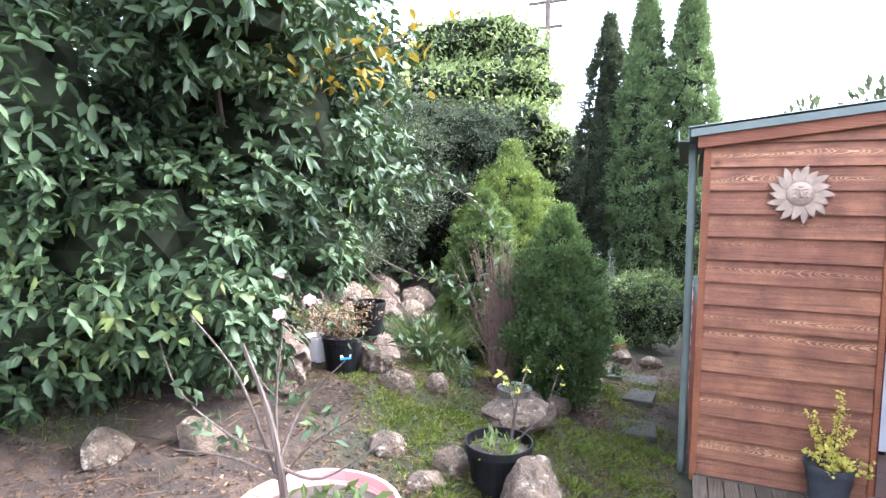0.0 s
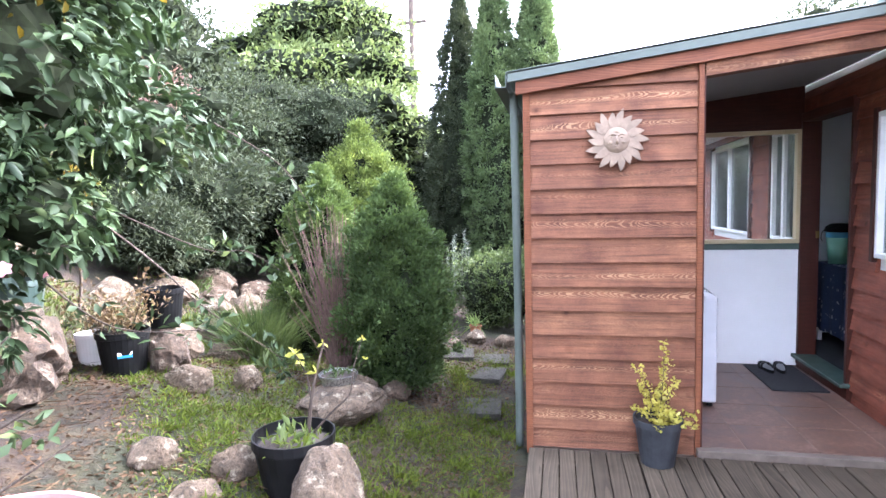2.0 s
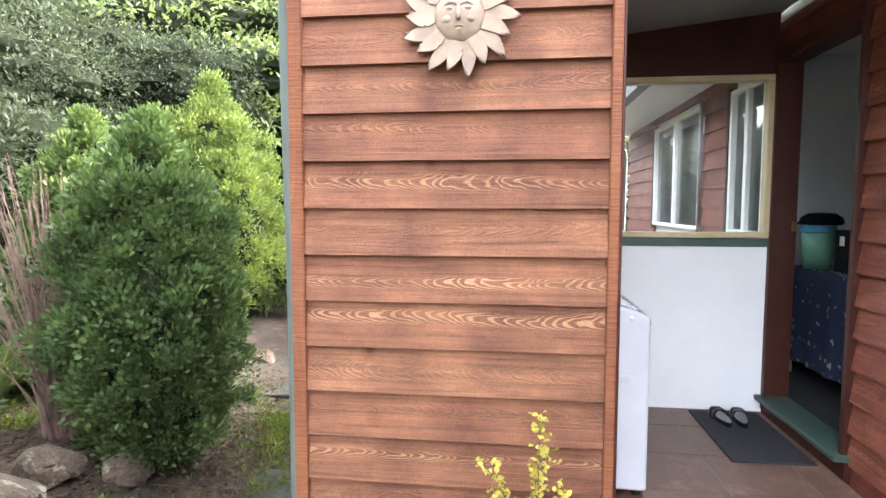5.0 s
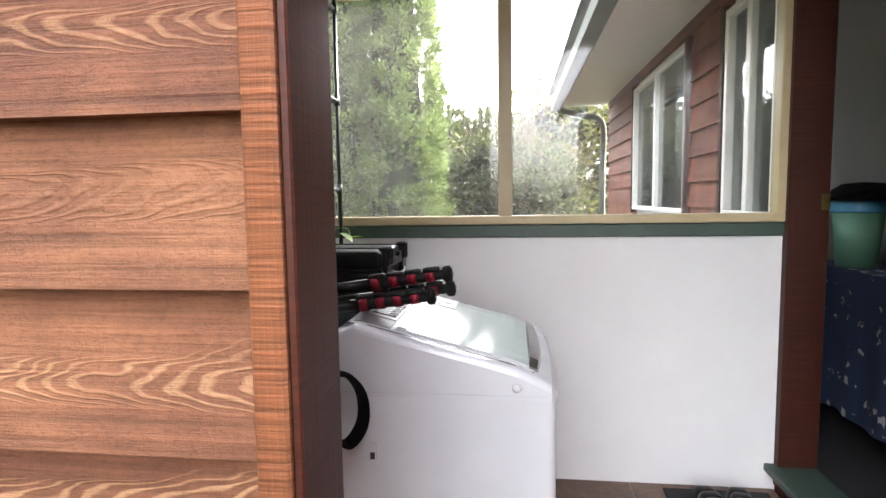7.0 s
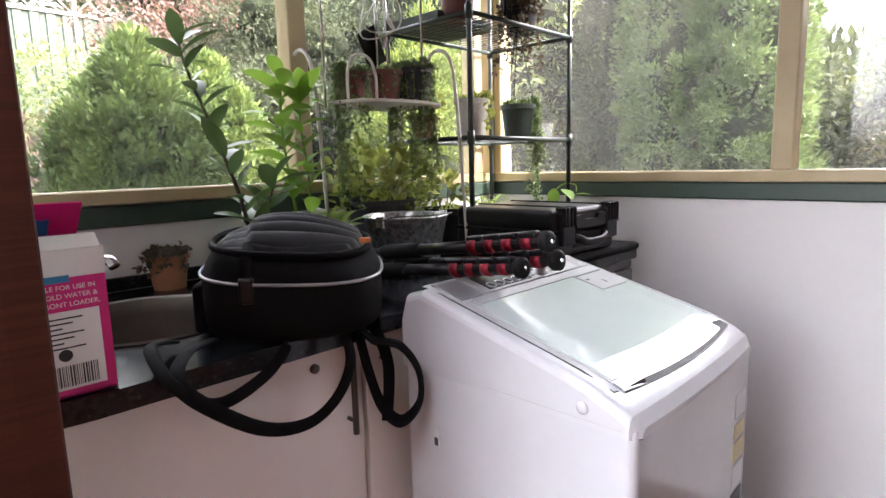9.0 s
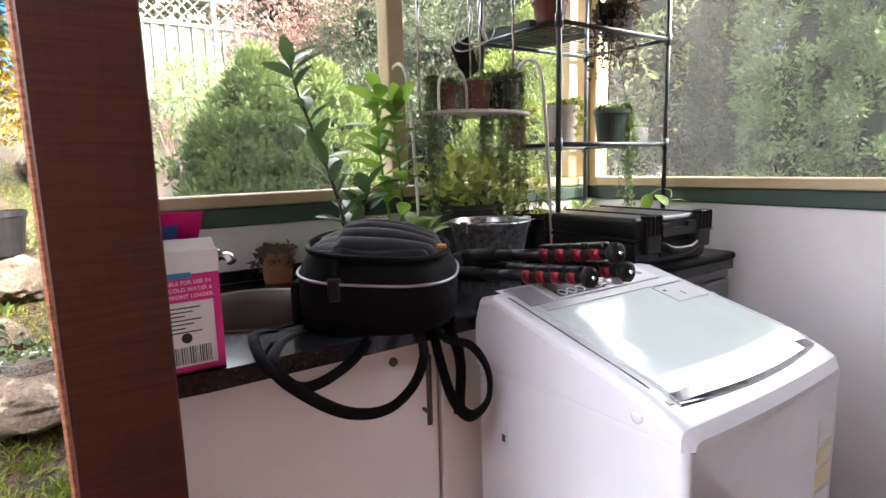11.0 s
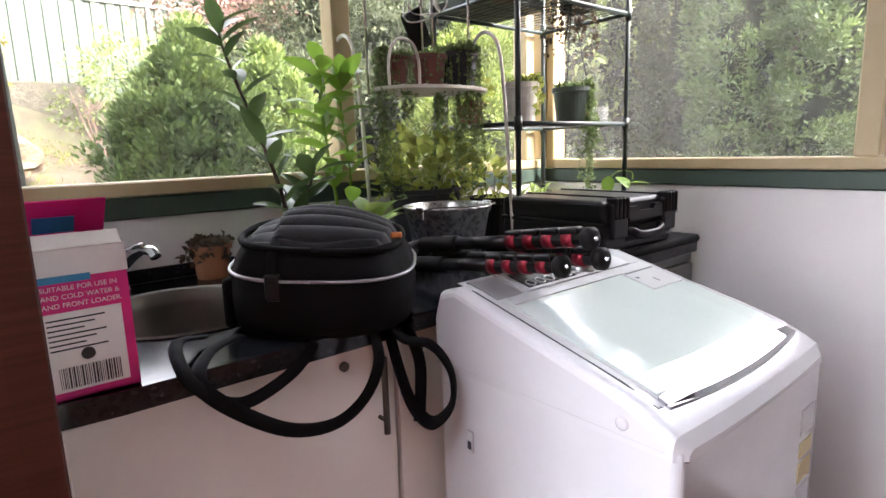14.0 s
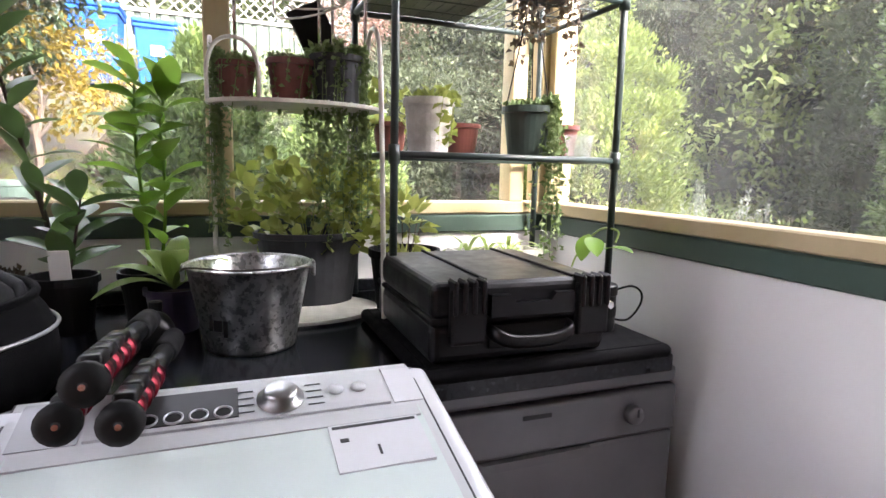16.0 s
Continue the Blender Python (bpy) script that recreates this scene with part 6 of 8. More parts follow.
def trailing(parent, n, r, z, lengths, bead, mat, seed, clip=None):
    """Hanging strings of beads from a pot's rim."""
    rng = np.random.default_rng(seed)
    P, D = [], []
    for i in range(n):
        a = rng.uniform(0, 2 * math.pi) if clip is None else rng.uniform(*clip)
        L = rng.uniform(*lengths)
        k = max(3, int(L / (bead * 1.1)))
        pts = [(0.8 * r * math.cos(a), 0.8 * r * math.sin(a), z + 0.008), (1.1 * r * math.cos(a), 1.1 * r * math.sin(a), z + 0.004)]
        wob = rng.normal(size=2) * 0.012
        pts.append((1.12 * r * math.cos(a) + wob[0], 1.12 * r * math.sin(a) + wob[1], z - L * 0.5))
        pts.append((1.10 * r * math.cos(a) + wob[0] * 1.5, 1.10 * r * math.sin(a) + wob[1] * 1.5, z - L))
        cp = curve_pts(pts, max(2, k // 3))
        part("stem", tube(cp, 0.0009, 4), mat, parent)
        for p in cp:
            for _ in range(2):
                P.append(np.array(p) + rng.normal(size=3) * 0.003)
                D.append(rng.normal(size=3))
    for i in range(n * 8):
        a, q = rng.uniform(0, 2 * math.pi), math.sqrt(rng.uniform(0, 1)) * r
        P.append(np.array((q * math.cos(a), q * math.sin(a), z + 0.004)))
        D.append(rng.normal(size=3) + np.array([0, 0, 1.0]))
    leaf_cloud("bead_foliage", np.array(P), np.array(D), bead * 1.3, bead, mat, parent, fold=0.4, rng=rng)


def big_leaf(L, W, bend, fold=0.18):
    """One large leaf lying along x, curved, folded on its midrib."""
    bm = bmesh.new()
    n = 8
    rows = []
    for i in range(n + 1):
        t = i / n
        w = W * 0.5 * math.sin(math.pi * min(1, t * 0.97 + 0.015)) ** 0.75
        x = L * math.sin(t * bend) / bend if bend else L * t
        z = -L * (1 - math.cos(t * bend)) / bend if bend else 0
        rows.append([bm.verts.new((x, -w, z + w * fold)), bm.verts.new((x, -w * 0.5, z + w * fold * 0.3)), bm.verts.new((x, 0, z)), bm.verts.new((x, w * 0.5, z + w * fold * 0.3)), bm.verts.new((x, w, z + w * fold))])
    for a, b in zip(rows, rows[1:]):
        for j in range(4):
            bm.faces.new((a[j], a[j + 1], b[j + 1], b[j]))
    return bm


LEAFMESH = {}


def leaf_at(parent, kind, L, W, bend, mat, m):
    if kind not in LEAFMESH:
        o = part("leaf", big_leaf(L, W, bend), mat, parent, smooth=True, at=m)
        LEAFMESH[kind] = o.data
    else:
        o = new("leaf", LEAFMESH[kind])
        o.parent = parent
        o.matrix_basis = m


def stem_plant(parent, ctrl, r, n, kind, L, W, bend, mat, stem_mat, seed, start=0.25, pitch=(-60, -15), size=(0.75, 1.1)):
    rng = random.Random(seed)
    pts = curve_pts(ctrl, 8)
    part("stem", tube(pts, [r * (1 - 0.6 * i / len(pts)) for i in range(len(pts))], 7), stem_mat, parent)
    for i in range(n):
        t = start + (1 - start) * i / (n - 1)
        p = pts[min(len(pts) - 1, int(t * (len(pts) - 1)))]
        s = rng.uniform(*size)
        m = Matrix.Translation(p) @ pose(0, 0, 0, rng.uniform(-25, 25), rng.uniform(*pitch), i * 137.5 + rng.uniform(-20, 20)) @ Matrix.Scale(s, 4)
        leaf_at(parent, kind, L, W, bend, mat, m)


# shrub with a dark stem, and the fresh green one beside it
t = pot("potted_shrub", (0.42, 4.80, 0.8805), 0.062, 0.115, POTBLACK, "tall leathery-leaved seedling in a black nursery pot", "potted plant")
stem_plant(t, [(0, 0, 0.10), (0.0, -0.02, 0.22), (-0.03, -0.06, 0.38), (-0.06, -0.10, 0.53), (-0.07, -0.11, 0.60)], 0.006, 30, "magnolia", 0.108, 0.042, 0.5, L_MAGNOLIA, BARK, 1, 0.1, (-75, -20))
stem_plant(t, [(0.01, 0.01, 0.10), (0.03, 0.03, 0.18), (0.05, 0.05, 0.27)], 0.004, 14, "magnolia", 0.108, 0.042, 0.5, L_MAGNOLIA, BARK, 2, 0.2, (-70, -10))
part("plant_tag", oriented(box((-0.002, -0.018, 0), (0.0, 0.018, 0.085), 0.001, 1), pose(0.05, 0.01, 0.09, 0, 12, 0)), PAPER, t, "pale plastic plant label")
t = pot("potted_shrub", (0.40, 4.955, 0.8805), 0.060, 0.115, POTBLACK, "bright green broad-leaved cutting in a black nursery pot", "potted plant")
stem_plant(t, [(0, 0, 0.10), (-0.02, -0.01, 0.25), (-0.03, -0.02, 0.40), (-0.03, -0.015, 0.53)], 0.005, 24, "citrus", 0.105, 0.052, 0.7, L_CITRUS, L_CITRUS, 3, 0.25, (-72, -20))
stem_plant(t, [(0.01, 0.02, 0.10), (0.0, 0.035, 0.26), (-0.02, 0.03, 0.42), (-0.02, 0.045, 0.50)], 0.004, 20, "citrus", 0.105, 0.052, 0.7, L_CITRUS, L_CITRUS, 4, 0.2, (-72, -20))
t = pot("orchid", (0.47, 5.005, 0.8805), 0.055, 0.09, POTPURPLE, "strap-leaved plant in a small purple pot", "potted plant")
for k in range(9):
    leaf_at(t, "orchid", 0.165, 0.050, 1.35, L_ORCHID, pose(0, 0, 0.085, 0, -78 + (k % 4) * 13, k * 41 + 10))
t = pot("succulent", (0.275, 4.645, 0.8805), 0.048, 0.085, TERRA, "small dusky succulent in a terracotta pot by the sink", "potted plant")
trailing(t, 10, 0.045, 0.085, (0.02, 0.05), 0.014, L_DARKR, 5)

# galvanised bucket
t = thing("bucket", (0.615, 5.147, 0.8805), "galvanised metal bucket with a wire bail, weathered", "bucket")
part("body", lathe([(0, 0.004), (0.080, 0.004), (0.081, 0.0), (0.083, 0.006), (0.110, 0.150), (0.1125, 0.155), (0.1155, 0.158), (0.1125, 0.161), (0.109, 0.156), (0.081, 0.010), (0, 0.008)], 48), GALV, t, smooth=True)
part("rim", tube([(0.1135 * math.cos(a * math.pi / 24), 0.1135 * math.sin(a * math.pi / 24), 0.158) for a in range(49)], 0.0028, 8), GALV, t, smooth=True)
part("bail", tube(curve_pts([(0.03, -0.118, 0.150), (0.07, -0.10, 0.164), (0.118, -0.02, 0.164), (0.105, 0.07, 0.164), (0.03, 0.118, 0.150)], 6), 0.002, 6), STEEL, t, smooth=True)
for s in (-1, 1):
    part("ear", box((0.015, s * 0.114 - 0.003, 0.135), (0.045, s * 0.114 + 0.003, 0.165), 0.002, 1), GALV, t)
for k, (a, h0, h1) in enumerate(((8, 0.03, 0.06), (16, 0.03, 0.05), (22, 0.03, 0.05), (30, 0.02, 0.05))):
    an = radians(-52 + a * 0.8)
    r_ = 0.0965
    part("print", box((-0.0004, -0.004, h0 + 0.02), (0.0006, 0.004, h1 + 0.02)), INK, t, at=pose(r_ * math.cos(an), r_ * math.sin(an), 0, 0, 0, math.degrees(an)))

# ivy in a long grey trough
t = thing("ivy_planter", (0.33, 5.30, 0.8805), "slate grey trough of pale green ivy", "potted plant")
part("stand", lathe([(0, 0), (0.10, 0), (0.10, 0.012), (0, 0.012)], 24, (0.04, 0.0, 0.0), 1, 1.2), WIREWHITE, t)
part("pot", lathe([(0, 0.013), (0.085, 0.013), (0.105, 0.17), (0.112, 0.172), (0.112, 0.185), (0.102, 0.185), (0.098, 0.15), (0, 0.15)], 32, (0, 0, 0), 0.85, 1.2), POTGREY, t)
rgi = np.random.default_rng(9)
d, p = ball_points(200, rgi, 0.3)
cen = p * np.array([0.12, 0.22, 0.11]) + np.array([0, 0.02, 0.245])
pp, dd = spray(cen, d, 2, 0.012, rgi, 0.4)
leaf_cloud("foliage", pp, dd, 0.036, 0.034, L_IVY, t, rng=rgi, shape="oval")
for k in range(14):
    a = k * 2.4
    part("stem", tube(curve_pts([(0.03 * math.cos(a), 0.05 * math.sin(a), 0.16), (0.06 * math.cos(a), 0.10 * math.sin(a), 0.23), (0.10 * math.cos(a), 0.18 * math.sin(a), 0.26 + 0.05 * math.sin(k))], 4), 0.0012, 5), L_IVY, t)


# white wire plant stand
def wire_stand():
    s = thing("wire_plant_stand", (0, 0, 0), "chalky white wire plant stand with an oval shelf", "plant stand")
    cx, cy, z = 0.43, 5.26, 1.352
    rx, ry = 0.125, 0.185
    part("shelf", lathe([(0, 0.0), (0.96, 0.0), (1.0, 0.002), (1.0, -0.006), (0.95, -0.006), (0, -0.004)], 40, (cx, cy, z), rx, ry), WIREWHITE, s, "oval mesh shelf")
    part("lower_shelf", lathe([(0, 0.0), (1.0, 0.0), (1.0, -0.008), (0, -0.008)], 40, (cx - 0.02, cy, 0.893), rx * 1.05, ry), WIREWHITE, s)
    for y in (5.085, 5.415):
        pts = curve_pts([(0.60, y, 0.882), (0.585, y, 1.10), (0.565, y, 1.35), (0.545, y, 1.47), (0.50, y, 1.515), (0.45, y, 1.50), (0.425, y, 1.43), (0.42, y, 1.36)], 7)
        if y < 5.2:
            pts = [Vector((p.x - 0.25, p.y, p.z)) for p in pts]
        part("leg", tube(pts, 0.0055, 8), WIREWHITE, s, "arched white leg", True)
    part("leg", tube(curve_pts([(0.30, 5.40, 0.882), (0.31, 5.40, 1.2), (0.33, 5.40, 1.36)], 5), 0.005, 8), WIREWHITE, s, "", True)
    for x, y in ((0.30, 5.33), (0.315, 5.36), (0.42, 5.415), (0.28, 5.14)):
        part("upright", tube([(x, y, 1.35), (x, y, 1.96)], 0.0045, 8), CHROME, s, "bright upright rod", True)
    for k in range(5):
        a = k * 1.3
        part("curl", tube(curve_pts([(0.30, 5.34, 1.93 - 0.03 * k), (0.34, 5.34 - 0.06 * math.cos(a), 1.80), (0.36, 5.30 + 0.09 * math.sin(a), 1.68 - 0.03 * k), (0.33, 5.38, 1.60), (0.30, 5.36, 1.66)], 7), 0.0022, 6), WIREWHITE, s, "looping wire", True)
    part("arch", tube(curve_pts([(0.475, 5.080, 1.352), (0.475, 5.081, 1.42), (0.475, 5.098, 1.462), (0.475, 5.130, 1.476), (0.475, 5.162, 1.462), (0.475, 5.179, 1.42), (0.475, 5.180, 1.354)], 6), 0.0042, 8), WIREWHITE, s, "arched white wire hoop", True)
    for k in range(7):
        yy_ = cy - 0.15 + k * 0.05
        hx_ = rx * math.sqrt(max(0.0, 1 - ((yy_ - cy) / ry) ** 2))
        part("mesh_wire", tube([(cx - hx_, yy_, z + 0.003), (cx + hx_, yy_, z + 0.003)], 0.0014, 5), WIREWHITE, s)
    part("top_shelf", lathe([(0, 0.0), (1.0, 0.0), (1.0, -0.008), (0, -0.008)], 32, (0.37, 5.27, 1.965), 0.13, 0.19), WIREWHITE, s)


wire_stand()
t = pot("trailing_plant", (0.42, 5.135, 1.354), 0.042, 0.08, POTRED, "red-brown pot of trailing bead plant", "potted plant", group="pots on the wire stand")
trailing(t, 18, 0.040, 0.078, (0.05, 0.20), 0.010, L_PEARL, 6)
trailing(t, 12, 0.042, 0.078, (0.24, 0.40), 0.011, L_PEARL, 66, (-2.3, -1.0))
t = pot("trailing_plant", (0.43, 5.25, 1.354), 0.050, 0.092, POTRED, "red-brown pot with a little trailing bead plant", "potted plant", group="pots on the wire stand")
trailing(t, 14, 0.048, 0.09, (0.04, 0.12), 0.010, L_PEARL, 7)
t = pot("trailing_plant", (0.445, 5.345, 1.354), 0.058, 0.105, POTGREY, "dusty grey pot of long trailing bead plant", "potted plant", group="pots on the wire stand", taper=0.86)
trailing(t, 44, 0.054, 0.103, (0.10, 0.40), 0.011, L_PEARL, 8)
t = thing("plastic_tray", (0.29, 5.32, 1.545), "black plastic tray hung askew among the wires", "tray", rz=10)
part("tray", oriented(box((-0.006, -0.045, -0.06), (0.006, 0.045, 0.06), 0.003, 1), pose(0, 0, 0, 28, 0, 0)), POTBLACK, t)
part("hook", tube(curve_pts([(0, 0.02, 0.05), (0.005, 0.03, 0.12), (0.0, 0.035, 0.18)], 4), 0.002, 6), WIREWHITE, t)


# dark tube rack
def tube_rack():
    s = thing("tube_rack", (0, 0, 0), "dark green tubular rack with wire shelves in the porch corner", "rack")
    for x in (0.235, 0.605):
        for y in (5.432, 5.978):
            part("post", tube([(x, y, 0.8805), (x, y, 2.02)], 0.0085, 10), DARKFRAME, s, smooth=True)
            for z in (1.25, 1.612, 1.98):
                part("joint", tube([(x, y, z - 0.02), (x, y, z + 0.02)], 0.0125, 10), DARKFRAME, s, smooth=True)
    for z in (1.25, 1.612, 1.98):
        sh = part("shelf_frame", tube([(0.235, 5.432, z), (0.605, 5.432, z)], 0.0075, 8), DARKFRAME, s, smooth=True)
        part("rail", tube([(0.605, 5.432, z), (0.605, 5.978, z)], 0.0075, 8), DARKFRAME, sh, smooth=True)
        part("rail", tube([(0.235, 5.432, z), (0.235, 5.978, z)], 0.0075, 8), DARKFRAME, sh, smooth=True)
        part("rail", tube([(0.235, 5.978, z), (0.605, 5.978, z)], 0.0075, 8), DARKFRAME, sh, smooth=True)
        for k in range(1, 18):
            y = 5.432 + k * 0.546 / 18
            part("wire", tube([(0.235, y, z + 0.004), (0.605, y, z + 0.004)], 0.0014, 5), DARKFRAME, sh)
        for x in (0.33, 0.42, 0.51):
            part("wire", tube([(x, 5.432, z + 0.001), (x, 5.978, z + 0.001)], 0.0016, 5), DARKFRAME, sh)


tube_rack()
g = "pots on the tube rack"
t = pot("white_pot", (0.52, 5.535, 1.257), 0.054, 0.118, WHITEPOT, "white knobbly ceramic pot with a trailing cactus", "potted plant", taper=0.82, group=g)
trailing(t, 5, 0.05, 0.116, (0.05, 0.10), 0.02, L_IVY, 10, (0.2, 1.6))
t = pot("red_pot", (0.42, 5.655, 1.257), 0.045, 0.075, POTRED, "small red-brown pot of seedlings", "potted plant", group=g)
t = pot("hanging_pot", (0.515, 5.79, 1.257), 0.060, 0.115, POTGREEN, "dark green hanging pot of trailing string-of-pearls", "potted plant", group=g)
trailing(t, 26, 0.058, 0.113, (0.08, 0.36), 0.013, L_PEARL, 11, (0.3, 1.5))
for a in (0.4, 2.5, 4.6):
    part("hanger", tube([(0.058 * math.cos(a), 0.058 * math.sin(a), 0.11), (0.0, 0.0, 0.40)], 0.0018, 5), POTBLACK, t)
t = pot("red_pot", (0.45, 5.925, 1.257), 0.042, 0.082, POTRED, "small red-brown pot at the end of the rack", "potted plant", group=g)
t = thing("clear_tub", (0.53, 5.925, 1.257), "clear plastic tub on the rack", "tub")
part("tub", lathe([(0, 0.001), (0.030, 0.001), (0.036, 0.055), (0.0345, 0.055), (0.029, 0.003), (0, 0.003)], 24), glass_mat("clear_plastic", (0.92, 0.93, 0.93), 0.1, 0.15), t)
t = pot("red_pot", (0.33, 5.50, 1.257), 0.042, 0.078, POTRED, "red-brown pot with a yellow-green ivy", "potted plant", group=g)
d, p = ball_points(40, rgi, 0.3)
leaf_cloud("foliage", p * np.array([0.05, 0.06, 0.05]) + np.array([0.02, 0, 0.11]), d, 0.034, 0.032, L_IVY, t, rng=rgi)
t = pot("bromeliad", (0.48, 5.52, 1.619), 0.055, 0.095, POTRED, "spiky succulent in a red-brown pot", "potted plant", group=g)
for k in range(14):
    leaf_at(t, "spike", 0.10, 0.018, 0.9, L_DARKR, pose(0, 0, 0.09, 0, -70 + (k % 5) * 13, k * 53))
t = pot("basket_plant", (0.50, 5.83, 1.619), 0.060, 0.085, POTBLACK, "dark trailing plant in a black basket", "potted plant", group=g)
trailing(t, 34, 0.062, 0.095, (0.05, 0.22), 0.015, L_DARKR, 12)
d, p = ball_points(120, rgi, 0.3)
leaf_cloud("foliage", p * np.array([0.07, 0.08, 0.045]) + np.array([0, 0, 0.11]), d, 0.028, 0.016, L_DARKR, t, rng=rgi)
part("hook", tube(curve_pts([(0.0, -0.09, 0.05), (0.0, -0.095, 0.13), (0.0, -0.085, 0.16), (0.0, -0.065, 0.155), (0.0, -0.062, 0.13)], 5), 0.006, 8), POTBLACK, t, smooth=True)
t = thing("seed_tray", (0.34, 5.56, 1.619), "flat dark green seed tray on the rack", "tray")
part("tray", joined(box((-0.10, -0.11, 0.0), (0.12, 0.15, 0.006)), box((-0.10, -0.11, 0.006), (-0.095, 0.15, 0.03)), box((0.115, -0.11, 0.006), (0.12, 0.15, 0.03)), box((-0.095, -0.11, 0.006), (0.115, -0.105, 0.03)), box((-0.095, 0.145, 0.006), (0.115, 0.15, 0.03))), POTGREEN, t)

# pots behind the hard case
t = pot("seedling_tub", (0.40, 5.52, 0.8805), 0.085, 0.145, POTBLACK, "black tub of small seedlings", "potted plant", taper=0.8)
d, p = ball_points(60, rgi, 0.2)
leaf_cloud("foliage", p * np.array([0.06, 0.06, 0.07]) + np.array([0, 0, 0.20]), d, 0.045, 0.03, L_IVY, t, rng=rgi)
for k in range(6):
    part("stem", tube([(0.02 * math.cos(k), 0.02 * math.sin(k), 0.12), (0.045 * math.cos(k), 0.045 * math.sin(k), 0.22)], 0.0015, 5), BARK, t)
t = thing("spider_plant", (0.36, 5.78, 0.8805), "spider plant in a white trough behind the case", "potted plant")
part("trough", joined(box((-0.05, -0.11, 0), (0.05, 0.13, 0.008), 0.003, 1), box((-0.05, -0.11, 0.008), (-0.044, 0.13, 0.13)), box((0.044, -0.11, 0.008), (0.05, 0.13, 0.13)), box((-0.044, -0.11, 0.008), (0.044, -0.104, 0.13)), box((-0.044, 0.124, 0.008), (0.044, 0.13, 0.13))), WHITEPOT, t)
part("soil", box((-0.044, -0.104, 0.008), (0.044, 0.124, 0.112)), SOIL, t)
for k in range(26):
    leaf_at(t, "spider", 0.15, 0.013, 1.7, L_ORCHID, pose(0.0, -0.07 + (k % 3) * 0.06, 0.11, 0, -75 + (k % 5) * 13, k * 67))
t = thing("vine_cutting", (0.50, 5.93, 0.8805), "single trailing vine with yellowing leaves", "potted plant")
part("stem", tube(curve_pts([(0, 0, 0.0), (0.03, 0.0, 0.12), (0.08, 0.03, 0.20), (0.13, 0.05, 0.205), (0.15, 0.03, 0.18)], 6), 0.0025, 6), L_ORCHID, t)
for k, (x, y, z) in enumerate(((0.06, 0.02, 0.19), (0.12, -0.02, 0.19), (0.15, 0.0, 0.165))):
    leaf_at(t, "vine", 0.075, 0.045, 0.7, L_CITRUS, pose(x, y, z, 0, 40 - 30 * k, -60 + 40 * k))

# floor things
MATM = plain("black_mat", (0.012, 0.012, 0.014), (0.025, 0.025, 0.028), 0.9, 30, relief=0.8, fine=350)
t = tagged(part("door_mat", box((1.93, 5.27, 0.0005), (2.335, 5.985, 0.012), 0.004, 2), MATM, None), "black ribbed door mat at the doorway", "mat")


def sandal(y, turn):
    s = thing("sandal", (2.11, y, 0.0125), "black slip-on sandal resting on the door mat", "shoe", "pair of sandals on the mat", rz=turn)
    sole = [(0.045 * math.sin(a) * (1.0 if math.cos(a) > 0 else 0.82), 0.125 * math.cos(a)) for a in [2 * math.pi * i / 24 for i in range(24)]]
    part("sole", prism(sole, "z", 0.0, 0.025), RUBBER, s)
    for y0, h in ((0.055, 0.055), (0.005, 0.06)):
        part("strap", tube(curve_pts([(-0.042, y0, 0.015), (-0.03, y0, h * 0.9), (0, y0, h), (0.03, y0, h * 0.9), (0.042, y0, 0.015)], 5), 0.022, 8, 0.004), BLACKP, s, smooth=True)
    part("footbed", prism([(x * 0.85, v * 0.92) for x, v in sole], "z", 0.0252, 0.028), SILVER, s, "grey footbed")


sandal(5.83, 6)
bpy.data.objects["sandal"].location.x = 2.07
sandal(5.83, -8)
bpy.data.objects["sandal.001"].location.x = 2.18

